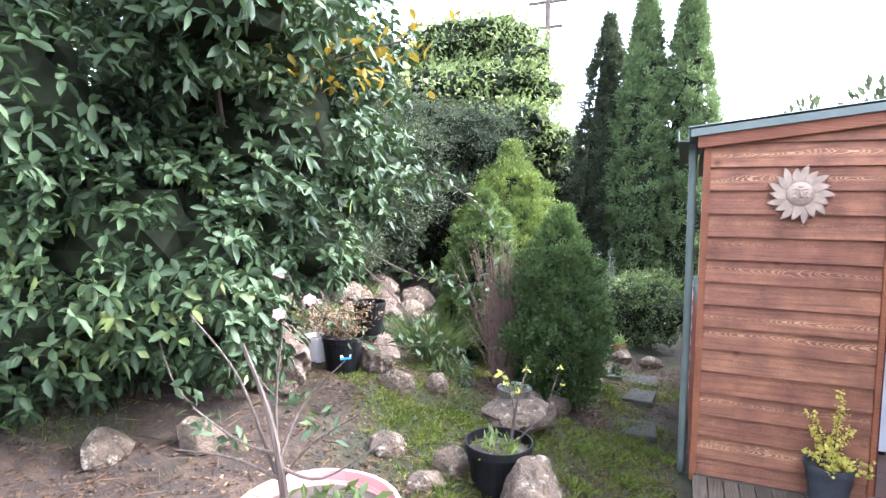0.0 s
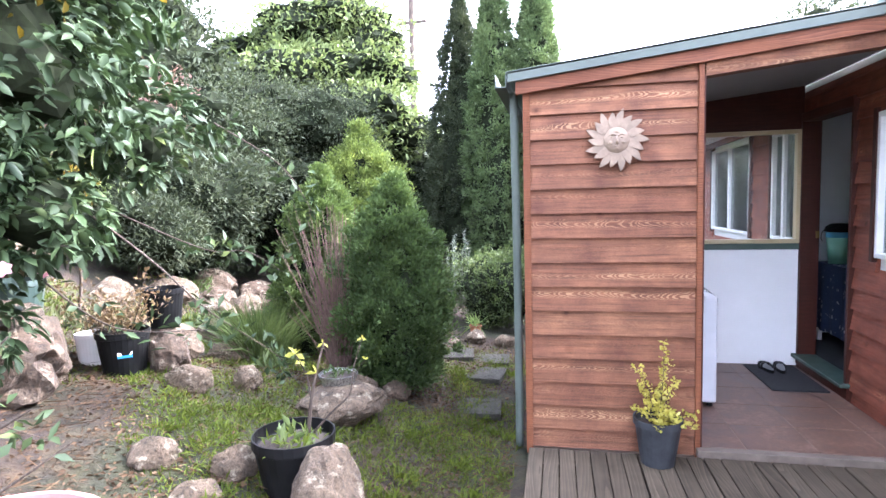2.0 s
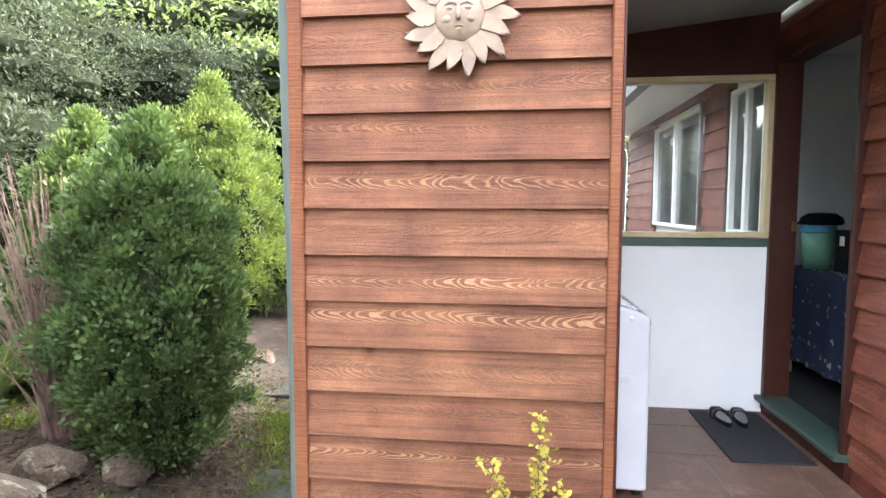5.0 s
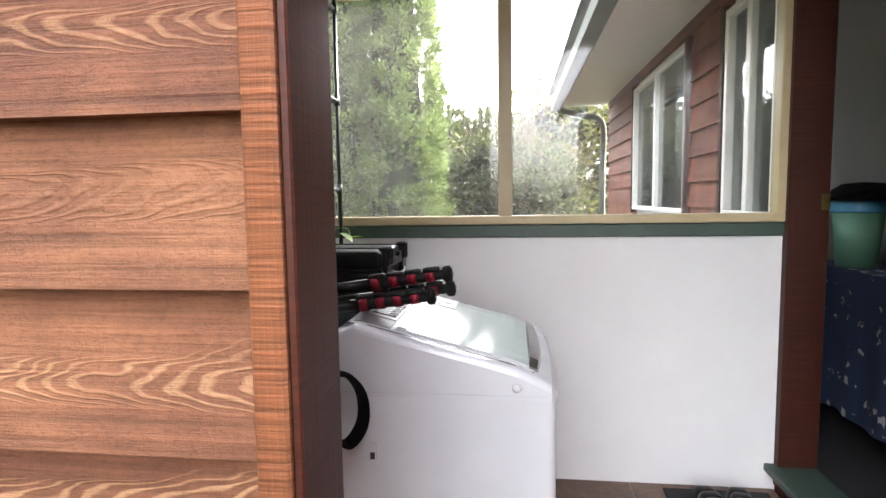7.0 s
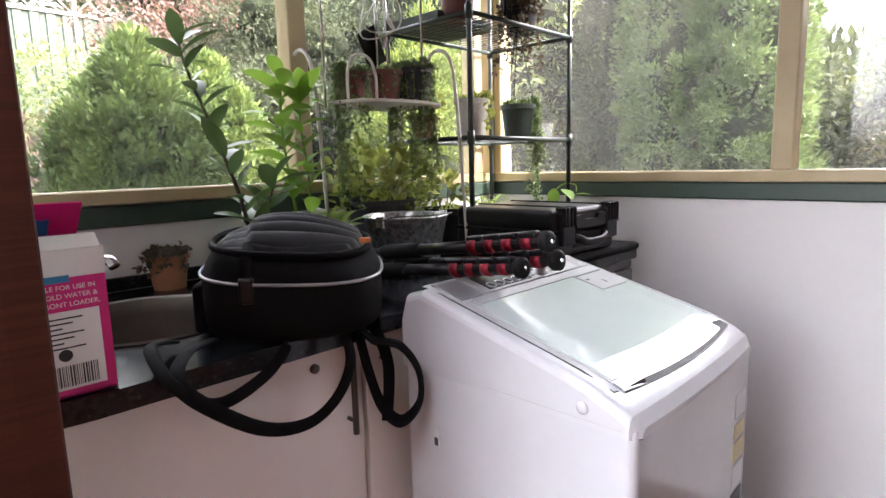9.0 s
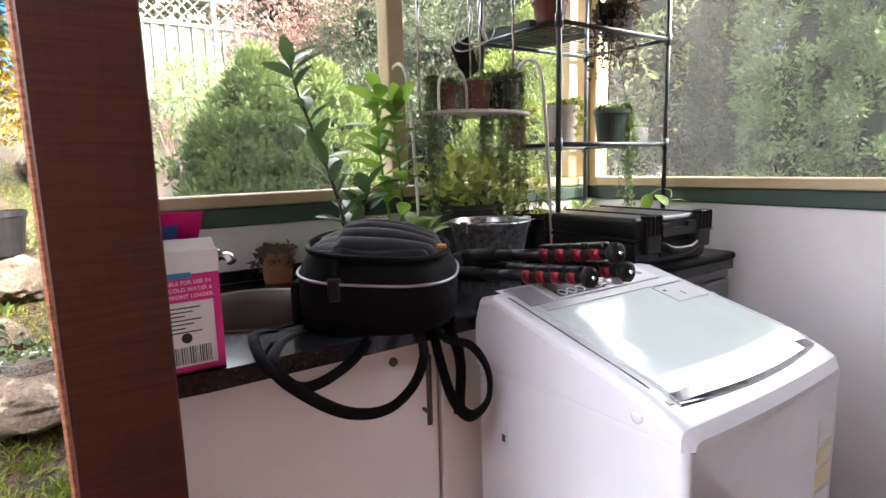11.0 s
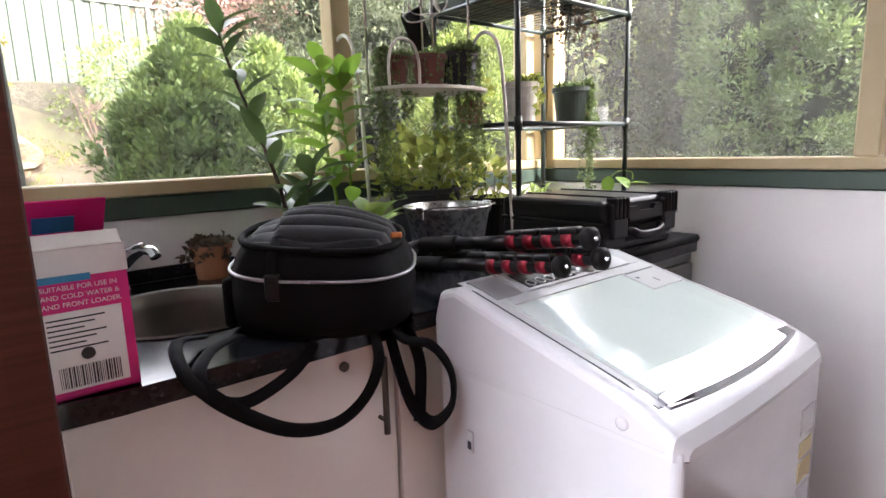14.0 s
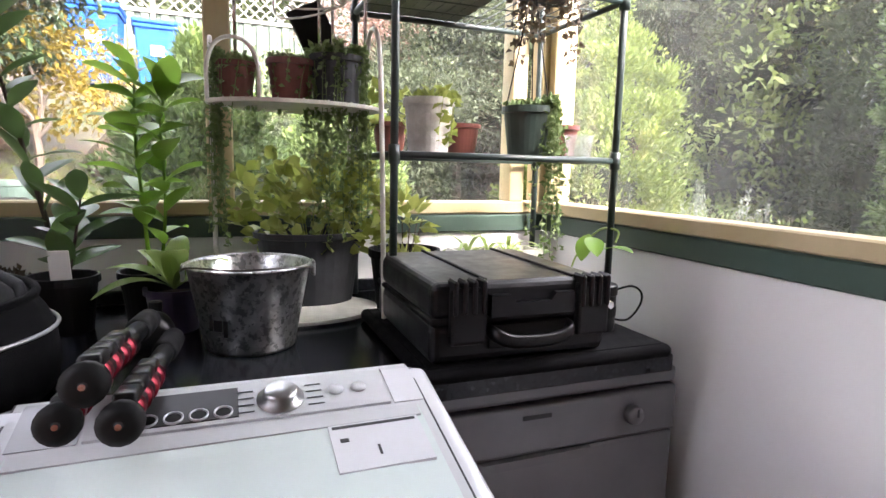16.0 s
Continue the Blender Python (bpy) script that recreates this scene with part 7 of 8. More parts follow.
# sun ornament
def sun_ornament():
    CER = plain("weathered_plaster", (0.20, 0.145, 0.10), (0.34, 0.255, 0.18), 0.8, 14, relief=0.6)
    s = thing("sun_ornament", (0.652, FY - 0.006, 1.865), "weathered cream plaster sun with curved rays on the wall", "wall ornament")
    prof = [(0, 0.050), (0.025, 0.048), (0.052, 0.040), (0.074, 0.024), (0.082, 0.008), (0.084, 0.0)]
    part("disc", oriented(lathe(prof, 32), pose(0, 0, 0, 90, 0, 0)), CER, s, smooth=True)
    for k in range(18):
        a = 2 * math.pi * k / 18
        L = 0.118 if k % 2 == 0 else 0.096
        out = []
        for i in range(15):
            t = i / 14
            w = 0.023 * math.sin(math.pi * (0.22 + 0.78 * t)) ** 0.8
            out.append((L * t, w + 0.008 * math.sin(t * 4)))
        for i in range(14, -1, -1):
            t = i / 14
            w = 0.023 * math.sin(math.pi * (0.22 + 0.78 * t)) ** 0.8
            out.append((L * t, -w - 0.0005 + 0.008 * math.sin(t * 4)))
        bm = prism(out, "y", -0.017, 0.0)
        bmesh.ops.bevel(bm, geom=[e for e in bm.edges if abs(e.verts[0].co.y + 0.017) < 1e-5 and abs(e.verts[1].co.y + 0.017) < 1e-5], offset=0.005, segments=2, affect="EDGES")
        part("ray", bm, CER, s, at=pose(0.070 * math.cos(a), -0.002 - 0.006 * (k % 2), 0.070 * math.sin(a), 0, -math.degrees(a), 0))
    for x, z, w, h in ((-0.027, 0.014, 0.013, 0.006), (0.027, 0.014, 0.013, 0.006), (-0.034, -0.016, 0.017, 0.014), (0.034, -0.016, 0.017, 0.014), (0, -0.036, 0.020, 0.005), (0, -0.046, 0.014, 0.006), (0, 0.046, 0.022, 0.012)):
        part("relief", oriented(lathe([(0, 0.011), (0.6, 0.008), (1.0, 0.0)], 16, (0, 0, 0), w, h), pose(x, -0.047 + 5.5 * (x * x + z * z), z, 90, 0, 0)), CER, s, smooth=True)
    part("nose", tube([(0, -0.048, 0.020), (0, -0.056, 0.0), (0, -0.060, -0.016), (0, -0.050, -0.022)], [0.004, 0.006, 0.009, 0.004], 10), CER, s, smooth=True)
    for sg in (-1, 1):
        part("brow", tube(curve_pts([(sg * 0.006, -0.049, 0.024), (sg * 0.026, -0.046, 0.032), (sg * 0.046, -0.036, 0.022)], 4), 0.004, 8), CER, s, smooth=True)


sun_ornament()

# potted variegated shrub on the deck
t = pot("potted_shrub", (0.872, 3.975, -0.04), 0.132, 0.275, POTGREY, "yellow variegated shrub in a slate grey pot on the deck", "potted plant", taper=0.72, rim=0.008)
L_VAR = leaf_mat("variegated_leaf", (0.30, 0.29, 0.05), (0.62, 0.56, 0.13), (0.74, 0.70, 0.34), 0.4, 0.4)
rv = np.random.default_rng(17)
P, D = [], []
shoots = [((0.03, -0.01, 0.72), 1.0), ((0.05, 0.02, 0.60), 0.9), ((-0.13, -0.02, 0.58), 0.8), ((-0.09, 0.04, 0.46), 0.9), ((0.10, 0.03, 0.48), 0.9), ((0.20, -0.02, 0.30), 0.8), ((0.22, 0.0, 0.22), 0.7),
          ((-0.06, -0.10, 0.40), 0.9), ((0.06, -0.12, 0.34), 0.9), ((0.0, 0.06, 0.40), 0.9), ((-0.14, -0.06, 0.34), 0.7), ((0.12, -0.08, 0.26), 0.8), ((-0.02, -0.14, 0.25), 0.7)]
for (ex, ey, ez), full in shoots:
    c = curve_pts([(ex * 0.12, ey * 0.12, 0.23), (ex * 0.45 + rv.normal() * 0.012, ey * 0.45, 0.23 + (ez - 0.23) * 0.5 + 0.02), (ex, ey, ez)], 9)
    part("stem", tube(c, [0.0030 - 0.0018 * i / len(c) for i in range(len(c))], 5), BARK, t)
    for p in c[4:]:
        for _ in range(int(6 * full)):
            P.append(np.array(p) + rv.normal(size=3) * 0.012)
            D.append(rv.normal(size=3) + np.array([0, 0, 0.4]))
leaf_cloud("foliage", np.array(P), np.array(D), 0.022, 0.017, L_VAR, t, rng=rv, shape="oval")

# behind the doorway: table, cloth, tub and dark box
t = thing("side_table", (3.0, 6.25, 0.10), "small table hidden under a floral cloth", "table")
part("tabletop", box((-0.22, -0.42, 0.745), (0.36, 0.42, 0.765)), CABINET, t)
for x in (-0.19, 0.33):
    for y in (-0.39, 0.39):
        part("leg", box((x - 0.018, y - 0.018, 0), (x + 0.018, y + 0.018, 0.745)), CABINET, t)


def cloth():
    bm = bmesh.new()
    x0, x1, y0, y1, zt, zb = 2.765, 3.375, 5.815, 6.685, 0.870, 0.235
    loop = []
    n = 30
    def edge(p, q, m):
        return [(p[0] + (q[0] - p[0]) * i / m, p[1] + (q[1] - p[1]) * i / m) for i in range(m)]
    pts = edge((x0, y0), (x1, y0), n) + edge((x1, y0), (x1, y1), n) + edge((x1, y1), (x0, y1), n) + edge((x0, y1), (x0, y0), n)
    top = [bm.verts.new((x, y, zt)) for x, y in pts]
    rows = [top]
    cx, cy = (x0 + x1) / 2, (y0 + y1) / 2
    for k in range(1, 5):
        f = k / 4
        row = []
        for i, (x, y) in enumerate(pts):
            wv = 0.012 * f * math.sin(i * 0.85) + 0.012 * f
            row.append(bm.verts.new((x + math.copysign(wv, x - cx) * (abs(x - cx) > (x1 - x0) / 2 - 1e-4), y + math.copysign(wv, y - cy) * (abs(y - cy) > (y1 - y0) / 2 - 1e-4), zt - (zt - zb) * f + 0.006 * math.sin(i * 0.5) * f)))
        rows.append(row)
    for a, b in zip(rows, rows[1:]):
        for i in range(len(a)):
            j = (i + 1) % len(a)
            bm.faces.new((a[i], a[j], b[j], b[i]))
    bm.faces.new(top)
    c = part("tablecloth", bm, FLORAL, None, smooth=False)
    tagged(c, "navy blue cloth with pale floral sprigs over a table", "tablecloth")


cloth()
MINT = plain("mint_plastic", (0.09, 0.22, 0.15), (0.12, 0.27, 0.18), 0.45, 6)
t = thing("plastic_tub", (2.86, 6.42, 0.8715), "mint green plastic tub with blue rim and dark cap", "tub")
part("tub", lathe([(0, 0), (0.078, 0), (0.100, 0.25), (0.094, 0.25), (0.072, 0.006), (0, 0.006)], 32), MINT, t, smooth=True)
part("rim", lathe([(0.101, 0.245), (0.106, 0.25), (0.104, 0.295), (0.096, 0.295), (0.096, 0.25)], 32), plain("blue_plastic", (0.05, 0.22, 0.36), (0.07, 0.28, 0.44), 0.45, 6), t, "blue rim")
part("cap", lathe([(0.11, 0.297), (0.122, 0.312), (0.112, 0.345), (0.075, 0.372), (0, 0.378)], 24, (0.0, -0.03, 0), 1.0, 1.25), BLACKC, t, "dark folded cap", True)
part("brim", tube(curve_pts([(-0.02, 0.10, 0.32), (-0.09, 0.06, 0.305), (-0.11, -0.04, 0.315), (-0.06, -0.15, 0.34), (0.02, -0.17, 0.345)], 6), 0.020, 10, 0.010), BLACKC, t, "curved cap brim", True)
part("strap", tube(curve_pts([(-0.03, 0.10, 0.33), (-0.08, 0.125, 0.30), (-0.10, 0.12, 0.24), (-0.095, 0.10, 0.20)], 5), 0.010, 8, 0.003), BLACKC, t, "hanging cap strap", True)
t = thing("dark_box", (3.02, 6.12, 0.8715), "black storage box with a small white label", "box")
part("box", box((-0.14, -0.15, 0), (0.2, 0.14, 0.27), 0.008, 2), POTBLACK, t)
part("label", box((-0.1425, 0.03, 0.17), (-0.1405, 0.08, 0.23)), PAPER, t, "white label")

# ---- garden things ----
ROCKA = rock_mat("granite_boulder", (0.038, 0.026, 0.015), (0.175, 0.125, 0.078), (0.33, 0.28, 0.20))
ROCKB = rock_mat("pink_sandstone", (0.034, 0.023, 0.014), (0.145, 0.098, 0.062), (0.27, 0.22, 0.155))
PAVE = rock_mat("paving_slab", (0.022, 0.021, 0.013), (0.060, 0.054, 0.038), (0.034, 0.042, 0.012))


def rock(at, radii, mat, label, seed, rz=0.0, tilt=0.0, sub=4, name="boulder", sink=0.45, cut=0.74, amp=1.0):
    """A weathered stone: a ball pushed in and out by noise, flattened facets, sunk a little into the ground."""
    bm = bmesh.new()
    bmesh.ops.create_icosphere(bm, subdivisions=sub, radius=1)
    off = Vector((seed * 3.1, seed * 1.7, seed * 2.3))
    pr = np.random.default_rng(900 + seed)
    planes = [Vector((math.cos(k * 0.9 + seed), math.sin(k * 0.9 + seed), pr.uniform(-0.2, 1.4))).normalized() for k in range(11)]
    for v in bm.verts:
        d = v.co.normalized()
        k = 1 + amp * (0.30 * noise.noise(d * 1.1 + off) + 0.20 * noise.noise(d * 2.7 + off) + 0.10 * noise.noise(d * 6 + off) + 0.055 * noise.noise(d * 14 + off) - 0.26 * abs(noise.noise(d * 2.6 - off)))
        q = d * k
        for w in planes:
            e = q.dot(w) - cut
            if e > 0:
                q -= w * e * 0.85
        v.co = Vector((q.x * radii[0], q.y * radii[1], q.z * radii[2]))
    bm.transform(pose(0, 0, 0, tilt, 0, rz))
    zmin = min(v.co.z for v in bm.verts)
    z = gz(at[0], at[1]) - zmin - sink * radii[2] if len(at) == 2 else at[2]
    o = part(name, bm, mat, None, smooth=True, at=pose(at[0], at[1], z))
    o.data.set_sharp_from_angle(angle=radians(16))
    return tagged(o, label, "rock")


rock((-0.655, 2.72), (0.165, 0.205, 0.27), ROCKA, "tall rounded granite boulder speckled with lichen beside a pot", 33, 20, -6, sink=0.14, cut=0.95, amp=0.45)
seat = rock((-1.06, 3.93), (0.28, 0.25, 0.13), ROCKA, "broad grey granite boulder carrying a small bowl", 2, 40, 0, sink=0.42, cut=0.9, amp=0.55)
SEAT_Z = max((seat.matrix_basis @ v.co).z for v in seat.data.vertices)
rock((-2.66, 3.06), (0.42, 0.32, 0.30), ROCKB, "large pinkish weathered boulder on the bank", 3, -30, 0, sink=0.55, cut=0.85)
rock((-3.1, 2.75), (0.36, 0.28, 0.22), ROCKB, "pinkish weathered boulder low on the bank", 4, 10, 0)
rock((-2.12, 3.68), (0.15, 0.13, 0.17), ROCKB, "small upright pinkish stone beside a black pot", 5, 0, 0)
rock((-1.86, 3.50), (0.16, 0.11, 0.10), ROCKA, "low mossy stone at the edge of the grass", 6, 25, 0)
rock((-1.70, 3.86), (0.12, 0.09, 0.10), ROCKA, "low mossy stone at the edge of the grass", 7, 70, 0)
rock((-1.54, 2.78), (0.13, 0.12, 0.085), ROCKA, "flat pale stone sunk in the bank", 8, 15, 0, sink=0.75)
rock((-1.22, 2.62), (0.13, 0.09, 0.06), ROCKA, "flat pale stone sunk in the bank", 9, 50, 0, sink=0.8)
rock((-1.16, 2.84), (0.13, 0.09, 0.09), ROCKA, "brown stone leaning by the black pot", 10, 35, 10, sink=0.5)
rock((-2.2, 2.05), (0.16, 0.11, 0.11), ROCKA, "rough grey stone edging the bed under the shrub", 11, 0, 0)
rock((-2.5, 1.75), (0.14, 0.11, 0.10), ROCKA, "rough grey stone edging the bed under the shrub", 13, 110, 0)
rock((-2.55, 5.0), (0.22, 0.16, 0.12), ROCKA, "pale low stone beside the strappy clump", 14, 30, 0)
rock((-3.1, 6.2), (0.25, 0.2, 0.17), ROCKA, "pale rockery boulder on the bank", 15, 0, 0)
rock((-3.7, 5.8), (0.30, 0.24, 0.17), ROCKA, "pale rockery boulder on the bank", 16, 45, 0)
rock((-3.4, 7.0), (0.36, 0.24, 0.20), ROCKB, "pale rockery boulder on the bank", 17, 80, 0)
rock((-4.2, 4.3), (0.55, 0.35, 0.30), ROCKA, "pale rockery boulder on the bank", 18, 20, 0)
rock((-4.4, 3.2), (0.45, 0.35, 0.28), ROCKB, "pale rockery boulder on the bank", 19, 0, 0)
rock((-0.62, 6.85), (0.13, 0.10, 0.10), ROCKA, "small pale stone edging the path", 20, 0, 0)
rock((-0.30, 6.95), (0.16, 0.10, 0.08), ROCKA, "small pale stone edging the path", 21, 30, 0)
rock((-1.15, 4.45), (0.15, 0.12, 0.09), ROCKA, "pale stone at the foot of the conifer", 22, 30, 0)
rock((-0.92, 4.65), (0.12, 0.12, 0.09), ROCKB, "pale stone at the foot of the conifer", 23, 30, 0)


rk = random.Random(12)
for k, (x, y, r_) in enumerate(((-3.0, 5.45, 0.20), (-2.75, 5.75, 0.15), (-3.25, 5.9, 0.22), (-3.55, 6.35, 0.26), (-3.0, 6.65, 0.20), (-3.85, 6.75, 0.30), (-2.95, 4.75, 0.17), (-3.3, 5.0, 0.21), (-3.5, 5.45, 0.18), (-2.6, 6.4, 0.16), (-3.9, 5.2, 0.24), (-3.25, 4.3, 0.20), (-2.85, 4.3, 0.14), (-1.0, 7.0, 0.10), (-0.85, 6.75, 0.08), (-1.25, 6.8, 0.12))):
    rock((x, y), (r_ * rk.uniform(0.9, 1.25), r_ * rk.uniform(0.7, 1.0), r_ * rk.uniform(0.5, 0.8)), (ROCKA, ROCKB)[k % 2], "weathered tan rockery stone half sunk in the bank", 40 + k, rk.uniform(0, 180), 0, sub=4, sink=0.75)


def slab(x, y, sx, sy, rz):
    b = box((-sx / 2, -sy / 2, -0.03), (sx / 2, sy / 2, 0.02), 0.008, 2)
    o = part("paving_slab", b, PAVE, None, at=pose(x, y, gz(x, y) + 0.002, 0, 0, rz))
    tagged(o, "worn grey paving slab set in the grass", "paving", "stepping slabs beside the porch")


for x, y, sx, sy, rz in ((-0.36, 4.98, 0.42, 0.36, 4), (-0.40, 5.75, 0.40, 0.38, -5), (-0.42, 6.35, 0.44, 0.36, 3), (-0.75, 6.2, 0.4, 0.36, 8)):
    slab(x, y, sx, sy, rz)


def weeds(parent, n, r, z, L, W, mat, seed, up=0.8, h=0.03):
    rng = np.random.default_rng(seed)
    a, q = rng.uniform(0, 2 * math.pi, n), np.sqrt(rng.uniform(0, 1, n)) * r
    P = np.stack([q * np.cos(a), q * np.sin(a), np.full(n, z) + rng.uniform(0, h, n)], 1)
    D = rng.normal(size=(n, 3)) * 0.7 + np.array([0, 0, up])
    leaf_cloud("foliage", P, D, L, W, mat, parent, rng=rng, droop=0.2)


def twig(parent, ctrl, r, mat=BARK, name="stem"):
    c = curve_pts(ctrl, 5)
    part(name, tube(c, [r * (1 - 0.75 * i / len(c)) for i in range(len(c))], 6), mat, parent)
    return c


# black pot with seedlings by the boulder
t = pot("garden_pot", (-0.905, 2.93, 0.135), 0.185, 0.335, POTBLACK, "large black plastic pot of weeds and a thin sapling", "potted plant", taper=0.70, rim=0.006)
weeds(t, 70, 0.14, 0.285, 0.07, 0.016, L_GRASS, 41)
weeds(t, 26, 0.13, 0.285, 0.10, 0.024, L_STRAP, 40)
SAPL = leaf_mat("sapling_leaf", (0.16, 0.17, 0.03), (0.36, 0.36, 0.08), (0.46, 0.42, 0.10), 0.45, 0.4)
c = twig(t, [(0.06, 0.02, 0.27), (0.075, 0.03, 0.45), (0.10, 0.05, 0.60), (0.13, 0.08, 0.74)], 0.011)
c1 = twig(t, [(0.08, 0.03, 0.47), (0.05, 0.06, 0.58), (-0.02, 0.09, 0.68)], 0.005)
c2 = twig(t, [(0.09, 0.02, 0.33), (0.17, 0.05, 0.42), (0.25, 0.08, 0.50), (0.27, 0.09, 0.62), (0.31, 0.11, 0.76)], 0.006)
c3 = twig(t, [(0.265, 0.088, 0.57), (0.30, 0.09, 0.63), (0.33, 0.10, 0.66)], 0.003)
rl = np.random.default_rng(5)
for tip_, k, L_, W_ in ((c1[-1], 5, 0.055, 0.032), (c1[-3], 4, 0.045, 0.026), (c[-1], 3, 0.03, 0.016), (c2[-1], 5, 0.03, 0.018), (c3[-1], 2, 0.022, 0.012), (c[-6], 3, 0.05, 0.03)):
    leaf_cloud("leaf_tuft", np.repeat(np.array(tip_)[None], k, 0), rl.normal(size=(k, 3)) + np.array([0, 0, 0.3]), L_, W_, SAPL, t, rng=rl)
# wire bowl on the boulder
t = pot("plant_bowl", (-1.12, 4.00, SEAT_Z - 0.045), 0.125, 0.085, GALV, "grey wire-rimmed bowl of moss on the boulder", "potted plant", taper=0.8)
weeds(t, 60, 0.11, 0.075, 0.04, 0.018, L_CONIFER, 42)
# pots on the bank
t = pot("garden_pot", (-2.34, 3.55, gz(-2.34, 3.55)), 0.15, 0.27, POTBLACK, "black nursery pot of a reddish twiggy shrub", "potted plant", taper=0.78)
part("label", box((0.0, -0.045, 0.12), (0.003, 0.035, 0.155), 0.001, 1), PAPER, t, "blue and white stick-on label", at=pose(0.092, -0.092, 0, 0, 0, -45))
part("label_band", box((0.003, -0.045, 0.12), (0.0036, 0.035, 0.137)), BLUEINK, t, at=pose(0.092, -0.092, 0, 0, 0, -45))
rr_ = np.random.default_rng(43)
tips = []
for k in range(30):
    a = rr_.uniform(0, 2 * math.pi)
    q = rr_.uniform(0.1, 0.40)
    c = twig(t, [(0.02 * math.cos(a), 0.02 * math.sin(a), 0.22), (q * 0.5 * math.cos(a), q * 0.5 * math.sin(a), 0.34), (q * math.cos(a), q * math.sin(a), 0.34 + rr_.uniform(0.0, 0.30))], 0.0035)
    tips += [np.array(p) for p in c[4:]]
tp = np.repeat(np.array(tips), 4, 0)
leaf_cloud("foliage", tp + rr_.normal(size=tp.shape) * 0.02, rr_.normal(size=tp.shape), 0.035, 0.018, L_RED, t, rng=rr_)
base = rock((-2.30, 3.90), (0.26, 0.23, 0.17), ROCKA, "flat-topped pale boulder under a black pot", 24, 10, 0, sink=0.35)
BASE_Z = max((base.matrix_basis @ v.co).z for v in base.data.vertices)
t = pot("garden_pot", (-2.30, 3.88, BASE_Z - 0.03), 0.13, 0.26, POTBLACK, "empty black pot on a boulder", "plant pot", taper=0.75)
t = pot("garden_pot", (-2.60, 3.58, gz(-2.60, 3.58)), 0.09, 0.2, PAPER, "small pale pot between the boulders", "plant pot", taper=0.85)
t = pot("garden_pot", (-3.25, 3.65, gz(-3.25, 3.65)), 0.18, 0.3, POTGREEN, "dark green plastic planter on the bank", "plant pot", taper=0.8)

# small pot of arching leaves at the foot of the round shrub
t = pot("garden_pot", (-0.68, 7.25, gz(-0.68, 7.25)), 0.075, 0.11, TERRA, "small terracotta pot of pale arching leaves by the shrub", "potted plant", taper=0.75)
weeds(t, 60, 0.05, 0.09, 0.20, 0.014, L_ORCHID, 47, 0.7)
# loose low plants among the rockery stones
for k, (x, y, r_) in enumerate(((-3.15, 5.6, 0.22), (-2.85, 6.15, 0.25), (-3.45, 5.15, 0.20), (-3.7, 6.1, 0.24), (-2.9, 4.55, 0.18), (-3.1, 4.05, 0.22), (-1.95, 4.75, 0.18))):
    t = thing("low_plant", (x, y, gz(x, y)), "low loose green plant growing between the stones", "plant", "plants among the rockery stones")
    weeds(t, 150, r_, 0.0, 0.13, 0.022, (L_STRAP, L_CONIFER2, L_OLIVE)[k % 3], 300 + k, 0.9, 0.10)

# pink pot and bare sapling near the start
PINK = plain("pink_glazed_pot", (0.55, 0.22, 0.20), (0.64, 0.29, 0.26), 0.35, 4, relief=0.08)
PP = (-1.30, 1.78)
t = pot("garden_pot", (PP[0], PP[1], 0.575 - 0.33), 0.325, 0.33, PINK, "large pink pot holding a bare young tree", "potted plant", taper=0.66, rim=0.016)
twig(t, [(-0.08, -0.08, 0.26), (-0.10, -0.09, 0.50), (-0.15, -0.10, 0.74), (-0.25, -0.12, 1.0)], 0.022, BARK, "trunk")
for k, (e, m) in enumerate((((-0.30, -0.16, 1.12), (-0.16, -0.06, 0.86)), ((-0.04, 0.06, 1.08), (-0.05, 0.02, 0.8)), ((-0.30, -0.16, 0.76), (-0.14, -0.08, 0.62)), ((0.26, 0.14, 0.72), (0.09, 0.05, 0.6)), ((0.36, 0.16, 0.62), (0.15, 0.04, 0.48)), ((0.18, 0.16, 0.92), (0.03, 0.08, 0.74)), ((-0.36, -0.2, 0.6), (-0.16, -0.1, 0.56)))):
    twig(t, [(-0.10 - 0.02 * (k < 2), -0.09, 0.47 + 0.05 * (k % 3)), (m[0] - 0.10, m[1] - 0.07, m[2]), (e[0] - 0.10, e[1] - 0.07, e[2])], 0.008, BARK, "branch")
weeds(t, 60, 0.24, 0.28, 0.12, 0.03, L_STRAP, 44)

# strappy clump, twigs, pink flowers, drooping branch
t = thing("strappy_clump", (-2.36, 5.22, gz(-2.36, 5.22)), "clump of arching pale green strap leaves", "grass clump")
rs = np.random.default_rng(45)
n = 620
a = rs.uniform(0, 2 * math.pi, n)
P = np.stack([0.22 * np.cos(a) * rs.uniform(0, 1, n), 0.22 * np.sin(a) * rs.uniform(0, 1, n), np.zeros(n)], 1)
D = np.stack([np.cos(a) * rs.uniform(0.0, 0.75, n), np.sin(a) * rs.uniform(0.0, 0.75, n), np.ones(n)], 1) + rs.normal(size=(n, 3)) * 0.16
leaf_cloud("blade_tuft", P, D, 0.80, 0.012, L_STRAP, t, droop=0.36, rng=rs)
